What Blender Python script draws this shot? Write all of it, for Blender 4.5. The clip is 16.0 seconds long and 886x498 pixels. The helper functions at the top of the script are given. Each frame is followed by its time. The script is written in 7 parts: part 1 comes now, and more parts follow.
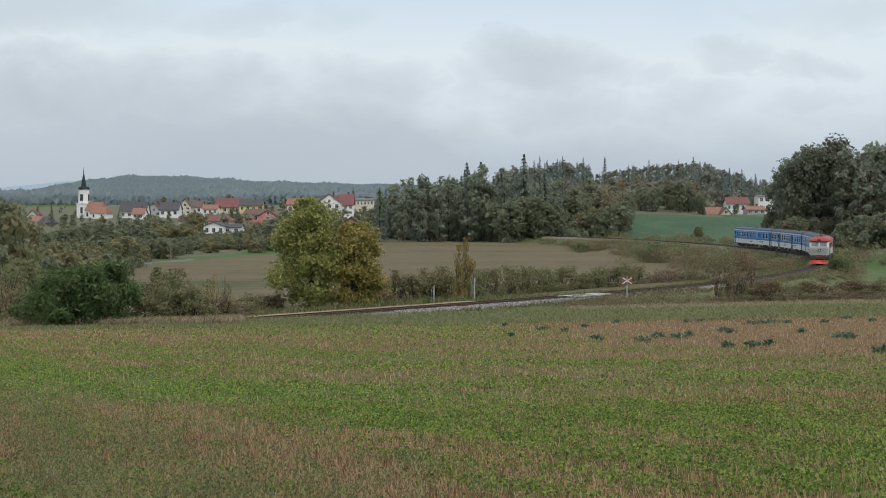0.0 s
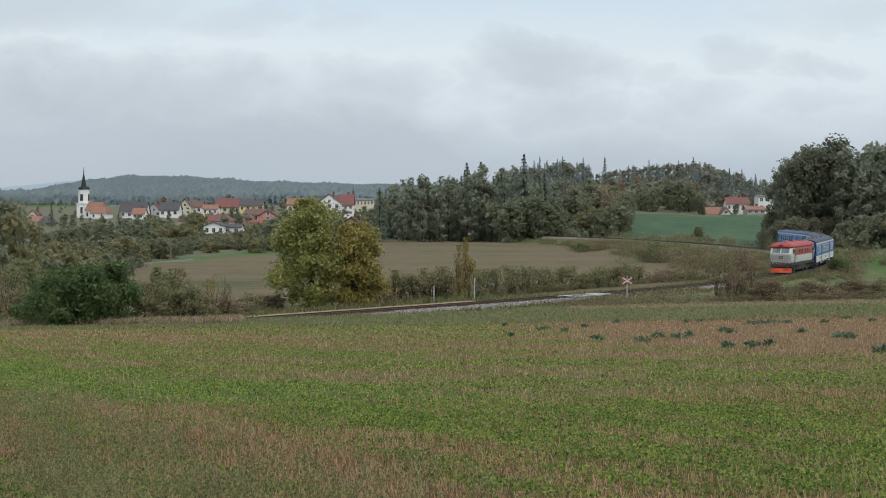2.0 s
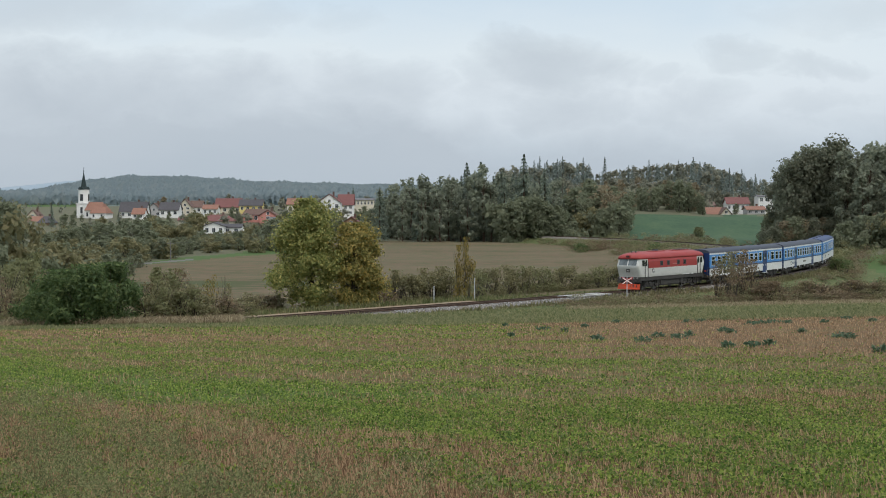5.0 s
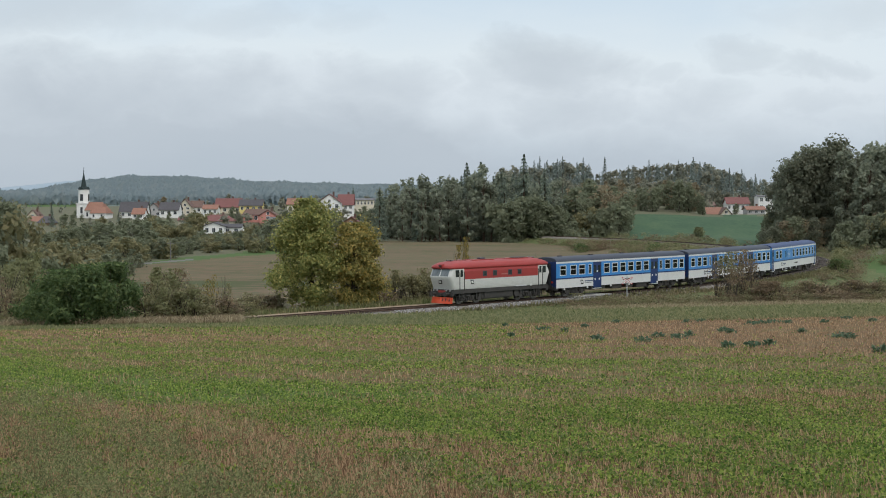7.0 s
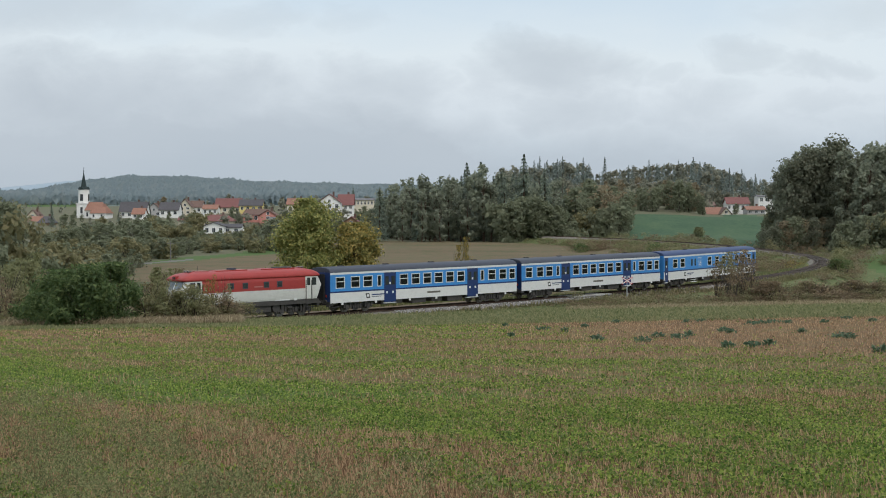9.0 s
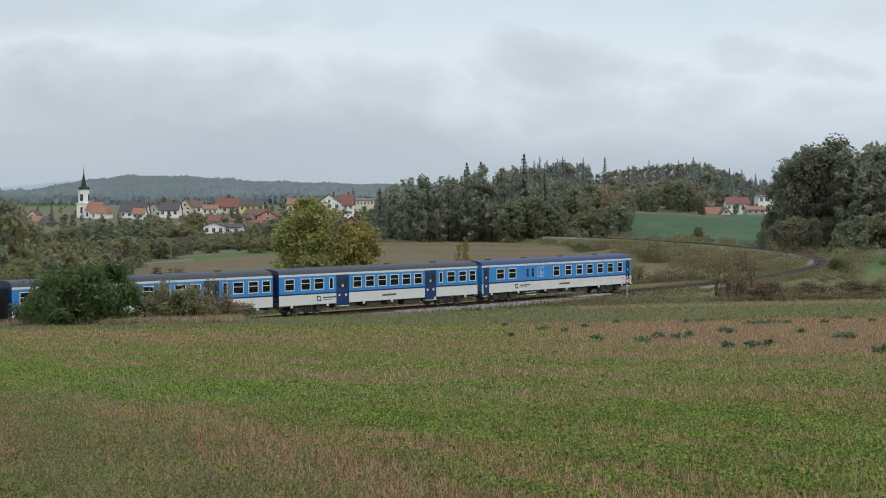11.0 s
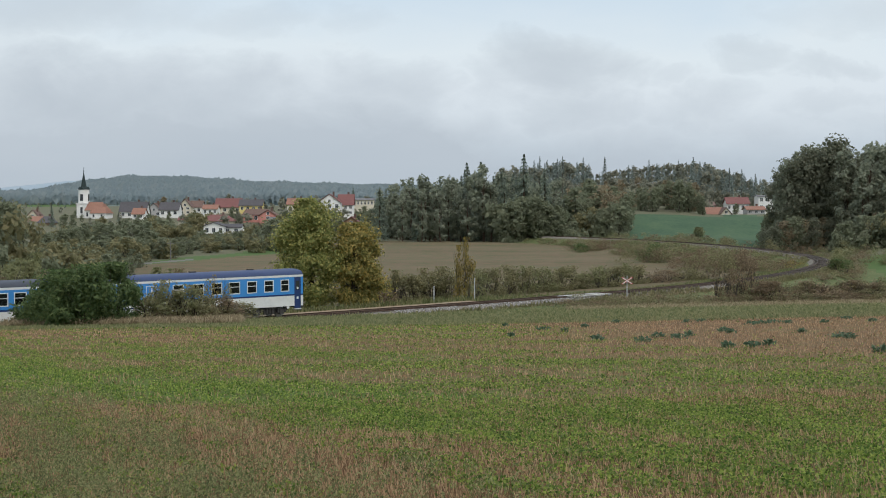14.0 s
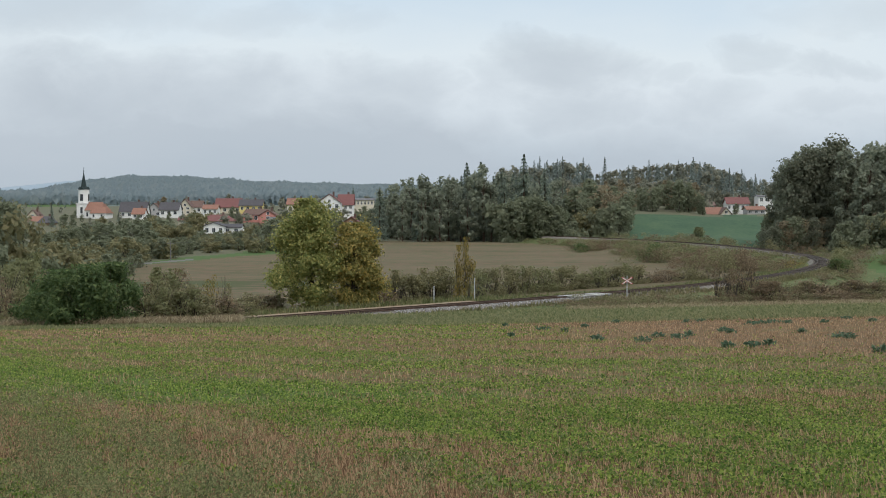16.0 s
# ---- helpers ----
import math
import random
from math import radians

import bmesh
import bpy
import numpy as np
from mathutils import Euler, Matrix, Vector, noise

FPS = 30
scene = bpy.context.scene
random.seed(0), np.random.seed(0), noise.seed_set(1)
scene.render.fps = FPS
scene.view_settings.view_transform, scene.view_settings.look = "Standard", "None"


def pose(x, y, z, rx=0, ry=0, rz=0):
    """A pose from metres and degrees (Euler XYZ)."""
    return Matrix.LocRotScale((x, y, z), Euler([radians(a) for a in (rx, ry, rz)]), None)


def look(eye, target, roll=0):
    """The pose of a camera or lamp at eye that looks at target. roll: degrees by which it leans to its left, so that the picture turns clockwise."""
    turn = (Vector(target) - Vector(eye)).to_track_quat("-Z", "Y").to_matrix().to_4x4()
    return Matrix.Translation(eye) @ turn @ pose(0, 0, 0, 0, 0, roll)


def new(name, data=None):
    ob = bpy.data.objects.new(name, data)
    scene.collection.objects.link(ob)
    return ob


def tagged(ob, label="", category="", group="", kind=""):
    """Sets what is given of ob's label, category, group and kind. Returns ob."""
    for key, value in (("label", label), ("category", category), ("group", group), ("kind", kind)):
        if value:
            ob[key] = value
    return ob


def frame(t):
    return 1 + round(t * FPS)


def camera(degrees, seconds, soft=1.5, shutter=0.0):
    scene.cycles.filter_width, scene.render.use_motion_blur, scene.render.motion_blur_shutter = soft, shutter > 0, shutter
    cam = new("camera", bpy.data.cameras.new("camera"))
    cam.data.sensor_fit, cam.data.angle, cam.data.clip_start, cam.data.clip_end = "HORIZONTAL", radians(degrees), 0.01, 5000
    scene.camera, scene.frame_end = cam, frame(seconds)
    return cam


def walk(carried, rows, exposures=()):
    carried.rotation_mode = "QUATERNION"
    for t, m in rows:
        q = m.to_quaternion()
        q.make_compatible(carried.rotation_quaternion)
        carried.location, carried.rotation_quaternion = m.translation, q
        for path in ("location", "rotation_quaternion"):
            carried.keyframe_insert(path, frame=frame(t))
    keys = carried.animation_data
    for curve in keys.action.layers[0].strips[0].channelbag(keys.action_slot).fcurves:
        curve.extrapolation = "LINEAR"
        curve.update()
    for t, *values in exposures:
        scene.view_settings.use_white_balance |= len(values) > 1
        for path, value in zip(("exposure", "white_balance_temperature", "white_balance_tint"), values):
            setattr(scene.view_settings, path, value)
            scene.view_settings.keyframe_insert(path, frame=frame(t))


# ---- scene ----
# camera on a tripod at the upper edge of a stubble field
EYE = (0.0, 0.0, 10.0)
cam = camera(32.07, 16.0, soft=1.0)
STAND = look(EYE, (0.0, 100.0, 10.0 - 100 * 0.026655))
walk(cam, [(0, STAND), (16, STAND)], exposures=[(0, 0.23), (16, 0.23)])

# overcast daylight: soft high sun behind thin cloud, sky light
SUN_EL, SUN_AZ = 48, 150
world = bpy.data.worlds.new("overcast")
scene.world = world
world.use_nodes = True
wn, wl = world.node_tree.nodes, world.node_tree.links
sky = wn.new("ShaderNodeTexSky")
sky.sky_type, sky.sun_disc = "NISHITA", False
sky.sun_elevation, sky.sun_rotation = radians(SUN_EL), radians(SUN_AZ)
sky.dust_density, sky.air_density = 4.0, 1.0
veil = wn.new("ShaderNodeMixRGB")
veil.inputs[0].default_value = 0.75
veil.inputs[2].default_value = (8.2, 8.7, 9.2, 1)
wl.new(sky.outputs[0], veil.inputs[1])
wl.new(veil.outputs[0], wn["Background"].inputs[0])
wn["Background"].inputs[1].default_value = 0.125
sun = new("sun", bpy.data.lights.new("sun", "SUN"))
sun.data.energy, sun.data.angle, sun.data.color = 1.1, radians(25), (1, 0.97, 0.93)
sun.matrix_world = look((60 * math.sin(radians(SUN_AZ)), 60 * math.cos(radians(SUN_AZ)), 60 * math.tan(radians(SUN_EL))), (0, 0, 0))


FOCAL, HORIZON = 2726.6, 368.3
DEEP = 1.1  # depth scale of the land


# ---- materials ----
def material(name, stops, rough=0.8, scale=3.0, detail=6.0, bump=0.0, metal=0.0, island=False, piece=False, scale2=0.0, mix2=0.5, stretch=None, spec=0.3, bump_scale=0.0):
    """A procedural surface: a colour ramp over noise at one or two scales, or over a random value a leaf or a piece."""
    m = bpy.data.materials.new(name)
    m.use_nodes = True
    n, l = m.node_tree.nodes, m.node_tree.links
    b = n["Principled BSDF"]
    b.inputs["Roughness"].default_value = rough
    b.inputs["Metallic"].default_value = metal
    b.inputs["Specular IOR Level"].default_value = spec
    co = n.new("ShaderNodeTexCoord")
    mp = n.new("ShaderNodeMapping")
    l.new(co.outputs["Object"], mp.inputs[0])
    if stretch:
        mp.inputs["Scale"].default_value = stretch
    nz = n.new("ShaderNodeTexNoise")
    nz.inputs["Scale"].default_value, nz.inputs["Detail"].default_value = scale, detail
    nz.inputs["Roughness"].default_value = 0.65
    l.new(mp.outputs[0], nz.inputs["Vector"])
    value = nz.outputs["Fac"]
    if scale2:
        n2 = n.new("ShaderNodeTexNoise")
        n2.inputs["Scale"].default_value, n2.inputs["Detail"].default_value = scale2, 4
        l.new(mp.outputs[0], n2.inputs["Vector"])
        mx = n.new("ShaderNodeMix")
        mx.inputs[0].default_value = mix2
        l.new(value, mx.inputs[2])
        l.new(n2.outputs["Fac"], mx.inputs[3])
        value = mx.outputs[0]
    if island or piece:
        src = n.new("ShaderNodeNewGeometry" if island else "ShaderNodeObjectInfo")
        mx = n.new("ShaderNodeMix")
        mx.inputs[0].default_value = 0.6
        l.new(value, mx.inputs[2])
        l.new(src.outputs["Random Per Island" if island else "Random"], mx.inputs[3])
        value = mx.outputs[0]
    rp = n.new("ShaderNodeValToRGB")
    el = rp.color_ramp.elements
    while len(el) < len(stops):
        el.new(0.5)
    for e, (p, c) in zip(el, stops):
        e.position, e.color = p, (*c, 1)
    l.new(value, rp.inputs[0])
    l.new(rp.outputs[0], b.inputs["Base Color"])
    if bump:
        bp = n.new("ShaderNodeBump")
        bp.inputs["Strength"].default_value = bump
        bp.inputs["Distance"].default_value = 0.05
        bs = nz.outputs["Fac"]
        if bump_scale:
            n3 = n.new("ShaderNodeTexNoise")
            n3.inputs["Scale"].default_value, n3.inputs["Detail"].default_value = bump_scale, 5
            l.new(co.outputs["Object"], n3.inputs["Vector"])
            bs = n3.outputs["Fac"]
        l.new(bs, bp.inputs["Height"])
        l.new(bp.outputs[0], b.inputs["Normal"])
    return m


def leafy(name, a, b_, c, rough=0.6, size=1.2):
    """Leaves: they pass on part of the light that falls on them."""
    m = material(name, [(0.2, a), (0.5, b_), (0.8, c)], rough, size, 3, island=True, spec=0.25)
    n, l = m.node_tree.nodes, m.node_tree.links
    ramp = [k for k in n if k.bl_idname == "ShaderNodeValToRGB"][0]
    t = n.new("ShaderNodeBsdfTranslucent")
    l.new(ramp.outputs[0], t.inputs[0])
    mx = n.new("ShaderNodeMixShader")
    mx.inputs[0].default_value = 0.52
    l.new(n["Principled BSDF"].outputs[0], mx.inputs[1])
    l.new(t.outputs[0], mx.inputs[2])
    l.new(mx.outputs[0], n["Material Output"].inputs[0])
    return m


def painted(name, c, rough=0.45, dirt=0.75, metal=0.0):
    d = tuple(v * dirt for v in c)
    return material(name, [(0.3, d), (0.5, c), (0.75, tuple(min(1, v * 1.05) for v in c))], rough, 2.5, 6, metal=metal, scale2=12, bump=0.03)


# ---- track line: curvature at even steps, from the west end back to the wood ----
BEND = [0.00015, 0.00026, 0.00036, 0.00047, 0.00057, 0.00068, 0.00082, 0.00113, 0.00206, 0.00319, 0.00625, 0.0054, 0.00427, 0.00664, 0.0079, 0.00494, 0.00363, 0.00334, 0.00344, 0.00395, 0.00463, 0.00493]
STEP, S_FIRST, S_COUNT = 2.0, -140.0, 236


def lay_track():
    s = S_FIRST + STEP * np.arange(S_COUNT)
    k = np.interp(s, np.linspace(-140, 298, 22), BEND)
    k = np.where(s > 298, 0.006, k)
    a = np.concatenate([[0], np.cumsum((k[1:] + k[:-1]) / 2 * STEP)])
    zero = int(-S_FIRST / STEP)
    a = a - a[zero] + 0.735354
    x = np.concatenate([[0], np.cumsum((np.cos(a[1:]) + np.cos(a[:-1])) / 2 * STEP)])
    y = np.concatenate([[0], np.cumsum((np.sin(a[1:]) + np.sin(a[:-1])) / 2 * STEP)])
    z = 0.5298 + 0.0079047 * s - 4.8445e-6 * s * s
    return s, x - x[zero] - 17.9584, y - y[zero] + 131.2082, z, a


TS, TX, TY, TZ, TA = lay_track()


def on_track(s, side=0.0, up=0.0):
    """The place at s along the rails, side metres to the far side, and the line's heading there."""
    x, y, z, a = (float(np.interp(s, TS, q)) for q in (TX, TY, TZ, TA))
    return Vector((x - side * math.sin(a), y + side * math.cos(a), z + up)), a


def smooth(a, b, v):
    t = np.clip((v - a) / (b - a), 0, 1)
    return t * t * (3 - 2 * t)


def wave(x, y, size, seed):
    """A cheap smooth unevenness."""
    r = np.random.RandomState(seed)
    out = 0
    for i in range(5):
        d = r.uniform(0, 6.28)
        f = r.uniform(0.7, 2.2) / size
        out = out + np.sin((x * np.cos(d) + y * np.sin(d)) * f * 6.28 + r.uniform(0, 6.28))
    return out / 5


def track_gap(x, y):
    """Distance to the line, its height there, and the side (+1 far side)."""
    x, y = np.asarray(x, float), np.asarray(y, float)
    shape = x.shape
    x, y = x.ravel(), y.ravel()
    best = np.full(x.shape, 1e9)
    zz = np.zeros(x.shape)
    side = np.ones(x.shape)
    near = (np.hypot(x, y) < 600) & (y > -60)
    xi, yi = x[near], y[near]
    b, zb, sb = best[near], zz[near], side[near]
    if 0 < len(xi) < 40:
        d = np.hypot(xi[:, None] - TX, yi[:, None] - TY)
        j = d.argmin(1)
        b, zb = d.min(1), TZ[j]
        sb = np.sign((yi - TY[j]) * np.cos(TA[j]) - (xi - TX[j]) * np.sin(TA[j]))
    for j in range(len(TS) if len(xi) >= 40 else 0):
        d = np.hypot(xi - TX[j], yi - TY[j])
        m = d < b
        b = np.where(m, d, b)
        zb = np.where(m, TZ[j], zb)
        sb = np.where(m, np.sign((yi - TY[j]) * np.cos(TA[j]) - (xi - TX[j]) * np.sin(TA[j])), sb)
    best[near], zz[near], side[near] = b, zb, sb
    return best.reshape(shape), zz.reshape(shape), side.reshape(shape)


def ground_z(x, y_true):
    """Height of the land."""
    x, y_true = np.asarray(x, float), np.asarray(y_true, float)
    y = y_true / DEEP
    near = 8.3 - 0.0625 * y + 0.02 * x + 0.05 * wave(x, y, 9, 1)
    near = np.where(near > 0.6, near, 0.6 - 1.0 * np.tanh((0.6 - near) / 1.0))
    q = x / np.maximum(y, 1.0)
    far = np.interp(y, [100, 200, 330, 385, 450, 500, 560, 650, 800, 1000], [-0.3, 0.0, 0.3, 0.6, 0.9, 1.6, 4.4, 7.6, 10, 12])
    # the wooded hill behind the line, the rise with the green crop, and the long ridge
    hump = smooth(470, 690, y) * (1 - smooth(0.165, 0.19, q) * (1 - smooth(650, 800, y)))
    far = far + 14 * np.exp(-((q - 0.15) / 0.1) ** 2) * hump * (1 - smooth(1000, 1900, y))
    far = far + 5.6 * smooth(0.10, 0.14, q) * smooth(345, 480, y) * (1 - smooth(500, 620, y))
    ridge = np.interp(q, [-0.6, -0.33, -0.308, -0.276, -0.256, -0.223, -0.175, -0.135, -0.034, 0.1, 0.3], [10, 14, 22, 34, 43, 50, 48, 42, 36, 30, 20])
    hill = smooth(950, 2300, y)
    far = far * (1 - hill) + ridge * hill
    far = far + 45 * smooth(2900, 3800, y) * smooth(-0.22, -0.27, q)
    far = far + wave(x, y, 60, 2) * 0.25 + wave(x, y, 500, 3) * 1.5 * smooth(700, 1500, y)
    gap, tz, side = track_gap(x, y_true)
    # beyond the line is the low ground; before it the stubble slope
    inside = smooth(-3, 3, gap * side)
    mix = np.where(gap < 1e8, inside, np.where((y_true > 330), 1.0, 0.0))
    land = near * (1 - mix) + far * mix
    east = smooth(70, 90, x) * smooth(60, 130, y)
    rise = np.interp(y, [100, 200, 260, 400], [0.5, 1.5, 2.2, 4.0])
    land = land * (1 - east) + np.where(y < 420, rise, far) * east
    crop = smooth(0.10, 0.13, q) * smooth(290, 315, y)
    land = land * (1 - crop) + (far + 1.6 * (1 - smooth(330, 420, y))) * crop
    # a level shelf behind the rails carries the farm path
    shelf = np.where(side > 0, smooth(3.0, 6.5, gap) * (1 - smooth(8, 14, gap)) * (1 - smooth(158, 172, y_true)), 0.0)
    bank = smooth(2.2, 7.0, gap)
    land = (tz - 0.62) * (1 - bank) + land * bank
    return land * (1 - shelf) + (tz - 0.45) * shelf


def ground_at(x, y):
    return float(ground_z(np.array([x]), np.array([y]))[0])


def mesh_of(name, verts, faces, mats=(), index=None, flat=True):
    """A mesh from arrays; faces is (n, 3) or (n, 4)."""
    verts, faces = np.asarray(verts, np.float32), np.asarray(faces, np.int32)
    me = bpy.data.meshes.new(name)
    me.vertices.add(len(verts))
    me.vertices.foreach_set("co", verts.ravel())
    n, k = faces.shape
    me.loops.add(n * k)
    me.loops.foreach_set("vertex_index", faces.ravel())
    me.polygons.add(n)
    me.polygons.foreach_set("loop_start", np.arange(0, n * k, k, dtype=np.int32))
    for m in mats:
        me.materials.append(m)
    if index is not None:
        me.polygons.foreach_set("material_index", np.asarray(index, np.int32))
    if not flat:
        me.polygons.foreach_set("use_smooth", np.ones(n, bool))
    me.update(calc_edges=True)
    return me


def part(name, data, mat=None, parent=None, label="", at=None):
    """One mesh object (a bmesh or a mesh) under a thing or a part."""
    if isinstance(data, bmesh.types.BMesh):
        me = bpy.data.meshes.new(name)
        data.to_mesh(me)
        data.free()
    else:
        me = data
    if mat and not me.materials:
        me.materials.append(mat)
    ob = new(name, me)
    ob.parent = parent
    if at is not None:
        ob.matrix_basis = at
    if label:
        ob["label"] = label
    return ob


# ground materials
def field_material():
    """Stubble field with drill bands of clover: colour by the distance across the drilling direction, broken up by noise."""
    m = bpy.data.materials.new("stubble_field")
    m.use_nodes = True
    n, l = m.node_tree.nodes, m.node_tree.links
    b = n["Principled BSDF"]
    b.inputs["Roughness"].default_value = 0.95
    b.inputs["Specular IOR Level"].default_value = 0.1
    co = n.new("ShaderNodeTexCoord")

    def noise_at(scale, detail=6, rough=0.6, stretch=None):
        src = co.outputs["Object"]
        if stretch:
            turn = n.new("ShaderNodeMapping")
            turn.inputs["Rotation"].default_value = (0, 0, radians(57))
            l.new(src, turn.inputs[0])
            mp = n.new("ShaderNodeMapping")
            mp.inputs["Scale"].default_value = stretch
            l.new(turn.outputs[0], mp.inputs[0])
            src = mp.outputs[0]
        t = n.new("ShaderNodeTexNoise")
        t.inputs["Scale"].default_value, t.inputs["Detail"].default_value, t.inputs["Roughness"].default_value = scale, detail, rough
        l.new(src, t.inputs["Vector"])
        return t.outputs["Fac"]

    def maths(op, a, c, clamp=False):
        t = n.new("ShaderNodeMath")
        t.operation, t.use_clamp = op, clamp
        for i, v in enumerate((a, c)):
            if isinstance(v, (int, float)):
                t.inputs[i].default_value = v
            else:
                l.new(v, t.inputs[i])
        return t.outputs[0]

    dot = n.new("ShaderNodeVectorMath")
    dot.operation = "DOT_PRODUCT"
    dot.inputs[1].default_value = (0.81, 0.527, 0)
    l.new(co.outputs["Object"], dot.inputs[0])
    v = dot.outputs["Value"]
    wob = maths("MULTIPLY", maths("SUBTRACT", noise_at(0.12, 5), 0.5), 5.0)
    v = maths("ADD", v, wob)
    f = maths("DIVIDE", v, 80.0)
    band = n.new("ShaderNodeValToRGB")
    el = band.color_ramp.elements
    # how much green stands at each distance across the drilling
    stops = [(0.0, 0.08), (0.09, 0.14), (0.112, 0.4), (0.127, 0.82), (0.168, 0.74), (0.19, 0.36), (0.215, 0.42), (0.24, 0.32), (0.265, 0.52), (0.29, 0.3), (0.335, 0.14), (0.38, 0.25), (0.45, 0.48), (0.6, 0.5)]
    while len(el) < len(stops):
        el.new(0.5)
    for e, (p, c) in zip(el, stops):
        e.position, e.color = p, (c, c, c, 1)
    l.new(f, band.inputs[0])
    # the bare tan stretch on the east side
    sep = n.new("ShaderNodeSeparateXYZ")
    l.new(co.outputs["Object"], sep.inputs[0])
    bare_v = maths("MULTIPLY", maths("SUBTRACT", v, 27.0), 0.2, True)
    bare_x = maths("MULTIPLY", maths("SUBTRACT", maths("ADD", sep.outputs[0], wob), 0.0), 0.12, True)
    bare = maths("MULTIPLY", bare_v, bare_x)
    green = maths("MULTIPLY", band.outputs[0], maths("SUBTRACT", 1.0, maths("MULTIPLY", bare, 0.92)))
    rough_n = maths("MULTIPLY", maths("SUBTRACT", noise_at(1.1, 8, 0.75), 0.5), 1.6)
    fine = maths("MULTIPLY", maths("SUBTRACT", noise_at(0.4, 6, 0.7, (0.3, 3.5, 1)), 0.5), 2.4)
    cover = maths("ADD", maths("ADD", green, rough_n), fine, True)
    straw = n.new("ShaderNodeValToRGB")
    e = straw.color_ramp.elements
    e[0].position, e[0].color = 0.3, (0.05, 0.03, 0.018, 1)
    e[1].position, e[1].color = 0.7, (0.31, 0.195, 0.11, 1)
    l.new(noise_at(5.0, 8, 0.8), straw.inputs[0])
    leaf = n.new("ShaderNodeValToRGB")
    e = leaf.color_ramp.elements
    e[0].position, e[0].color = 0.33, (0.04, 0.078, 0.018, 1)
    e[1].position, e[1].color = 0.68, (0.155, 0.235, 0.045, 1)
    l.new(noise_at(2.5, 8, 0.8), leaf.inputs[0])
    mx = n.new("ShaderNodeMixRGB")
    l.new(cover, mx.inputs[0])
    l.new(straw.outputs[0], mx.inputs[1])
    l.new(leaf.outputs[0], mx.inputs[2])
    l.new(mx.outputs[0], b.inputs["Base Color"])
    bp = n.new("ShaderNodeBump")
    bp.inputs["Strength"].default_value, bp.inputs["Distance"].default_value = 0.6, 0.08
    l.new(noise_at(9.0, 6, 0.8), bp.inputs["Height"])
    l.new(bp.outputs[0], b.inputs["Normal"])
    return m


M_FIELD = field_material()
M_VERGE = material("verge_grass", [(0.3, (0.06, 0.082, 0.034)), (0.5, (0.11, 0.132, 0.055)), (0.72, (0.18, 0.17, 0.085))], 0.95, 0.6, 8, scale2=6, bump=0.5, spec=0.1)
M_PLOUGH = material("harrowed_field", [(0.42, (0.08, 0.09, 0.042)), (0.465, (0.16, 0.108, 0.072)), (0.5, (0.1, 0.104, 0.052)), (0.535, (0.175, 0.12, 0.08)), (0.58, (0.115, 0.11, 0.06))], 0.95, 0.03, 10, scale2=0.4, mix2=0.35, bump=0.4, spec=0.1, stretch=(0.35, 1.4, 1))
M_CROP = material("green_crop", [(0.35, (0.038, 0.072, 0.042)), (0.5, (0.056, 0.1, 0.054)), (0.65, (0.082, 0.122, 0.062))], 0.9, 0.06, 8, scale2=0.9, mix2=0.45, bump=0.3, spec=0.1, stretch=(1.4, 0.5, 1))
M_MEADOW = material("green_meadow", [(0.3, (0.06, 0.1, 0.035)), (0.7, (0.1, 0.15, 0.05))], 0.9, 0.08, 8, scale2=1.3, mix2=0.4, bump=0.3, spec=0.1)
M_WOODLAND = material("woodland_floor", [(0.3, (0.1, 0.105, 0.065)), (0.7, (0.16, 0.15, 0.1))], 0.95, 0.2, 8, scale2=2, spec=0.1)
# ridge ground: base colour made paler to hold the distance haze
M_RIDGE = material("hazed_woodland", [(0.3, (0.13, 0.165, 0.15)), (0.55, (0.16, 0.19, 0.17)), (0.75, (0.19, 0.21, 0.18))], 0.95, 0.012, 8, scale2=0.06, spec=0.05)
# pale blue stands in for the air haze before the farthest hill
M_FARHILL = material("haze_blue_hill", [(0.3, (0.3, 0.365, 0.42)), (0.7, (0.34, 0.4, 0.45))], 0.95, 0.004, 6, spec=0.05)
M_YARD = material("grey_gravel", [(0.3, (0.12, 0.12, 0.11)), (0.7, (0.21, 0.205, 0.19))], 0.95, 0.3, 8, scale2=3, spec=0.1)
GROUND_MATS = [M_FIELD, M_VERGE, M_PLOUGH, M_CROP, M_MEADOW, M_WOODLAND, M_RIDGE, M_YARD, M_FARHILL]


# bearing and depth of the stubble's far edge
FIELD_EDGE = ([-0.32, -0.15, 0.0, 0.12, 0.32], [95, 90, 84, 83, 84])


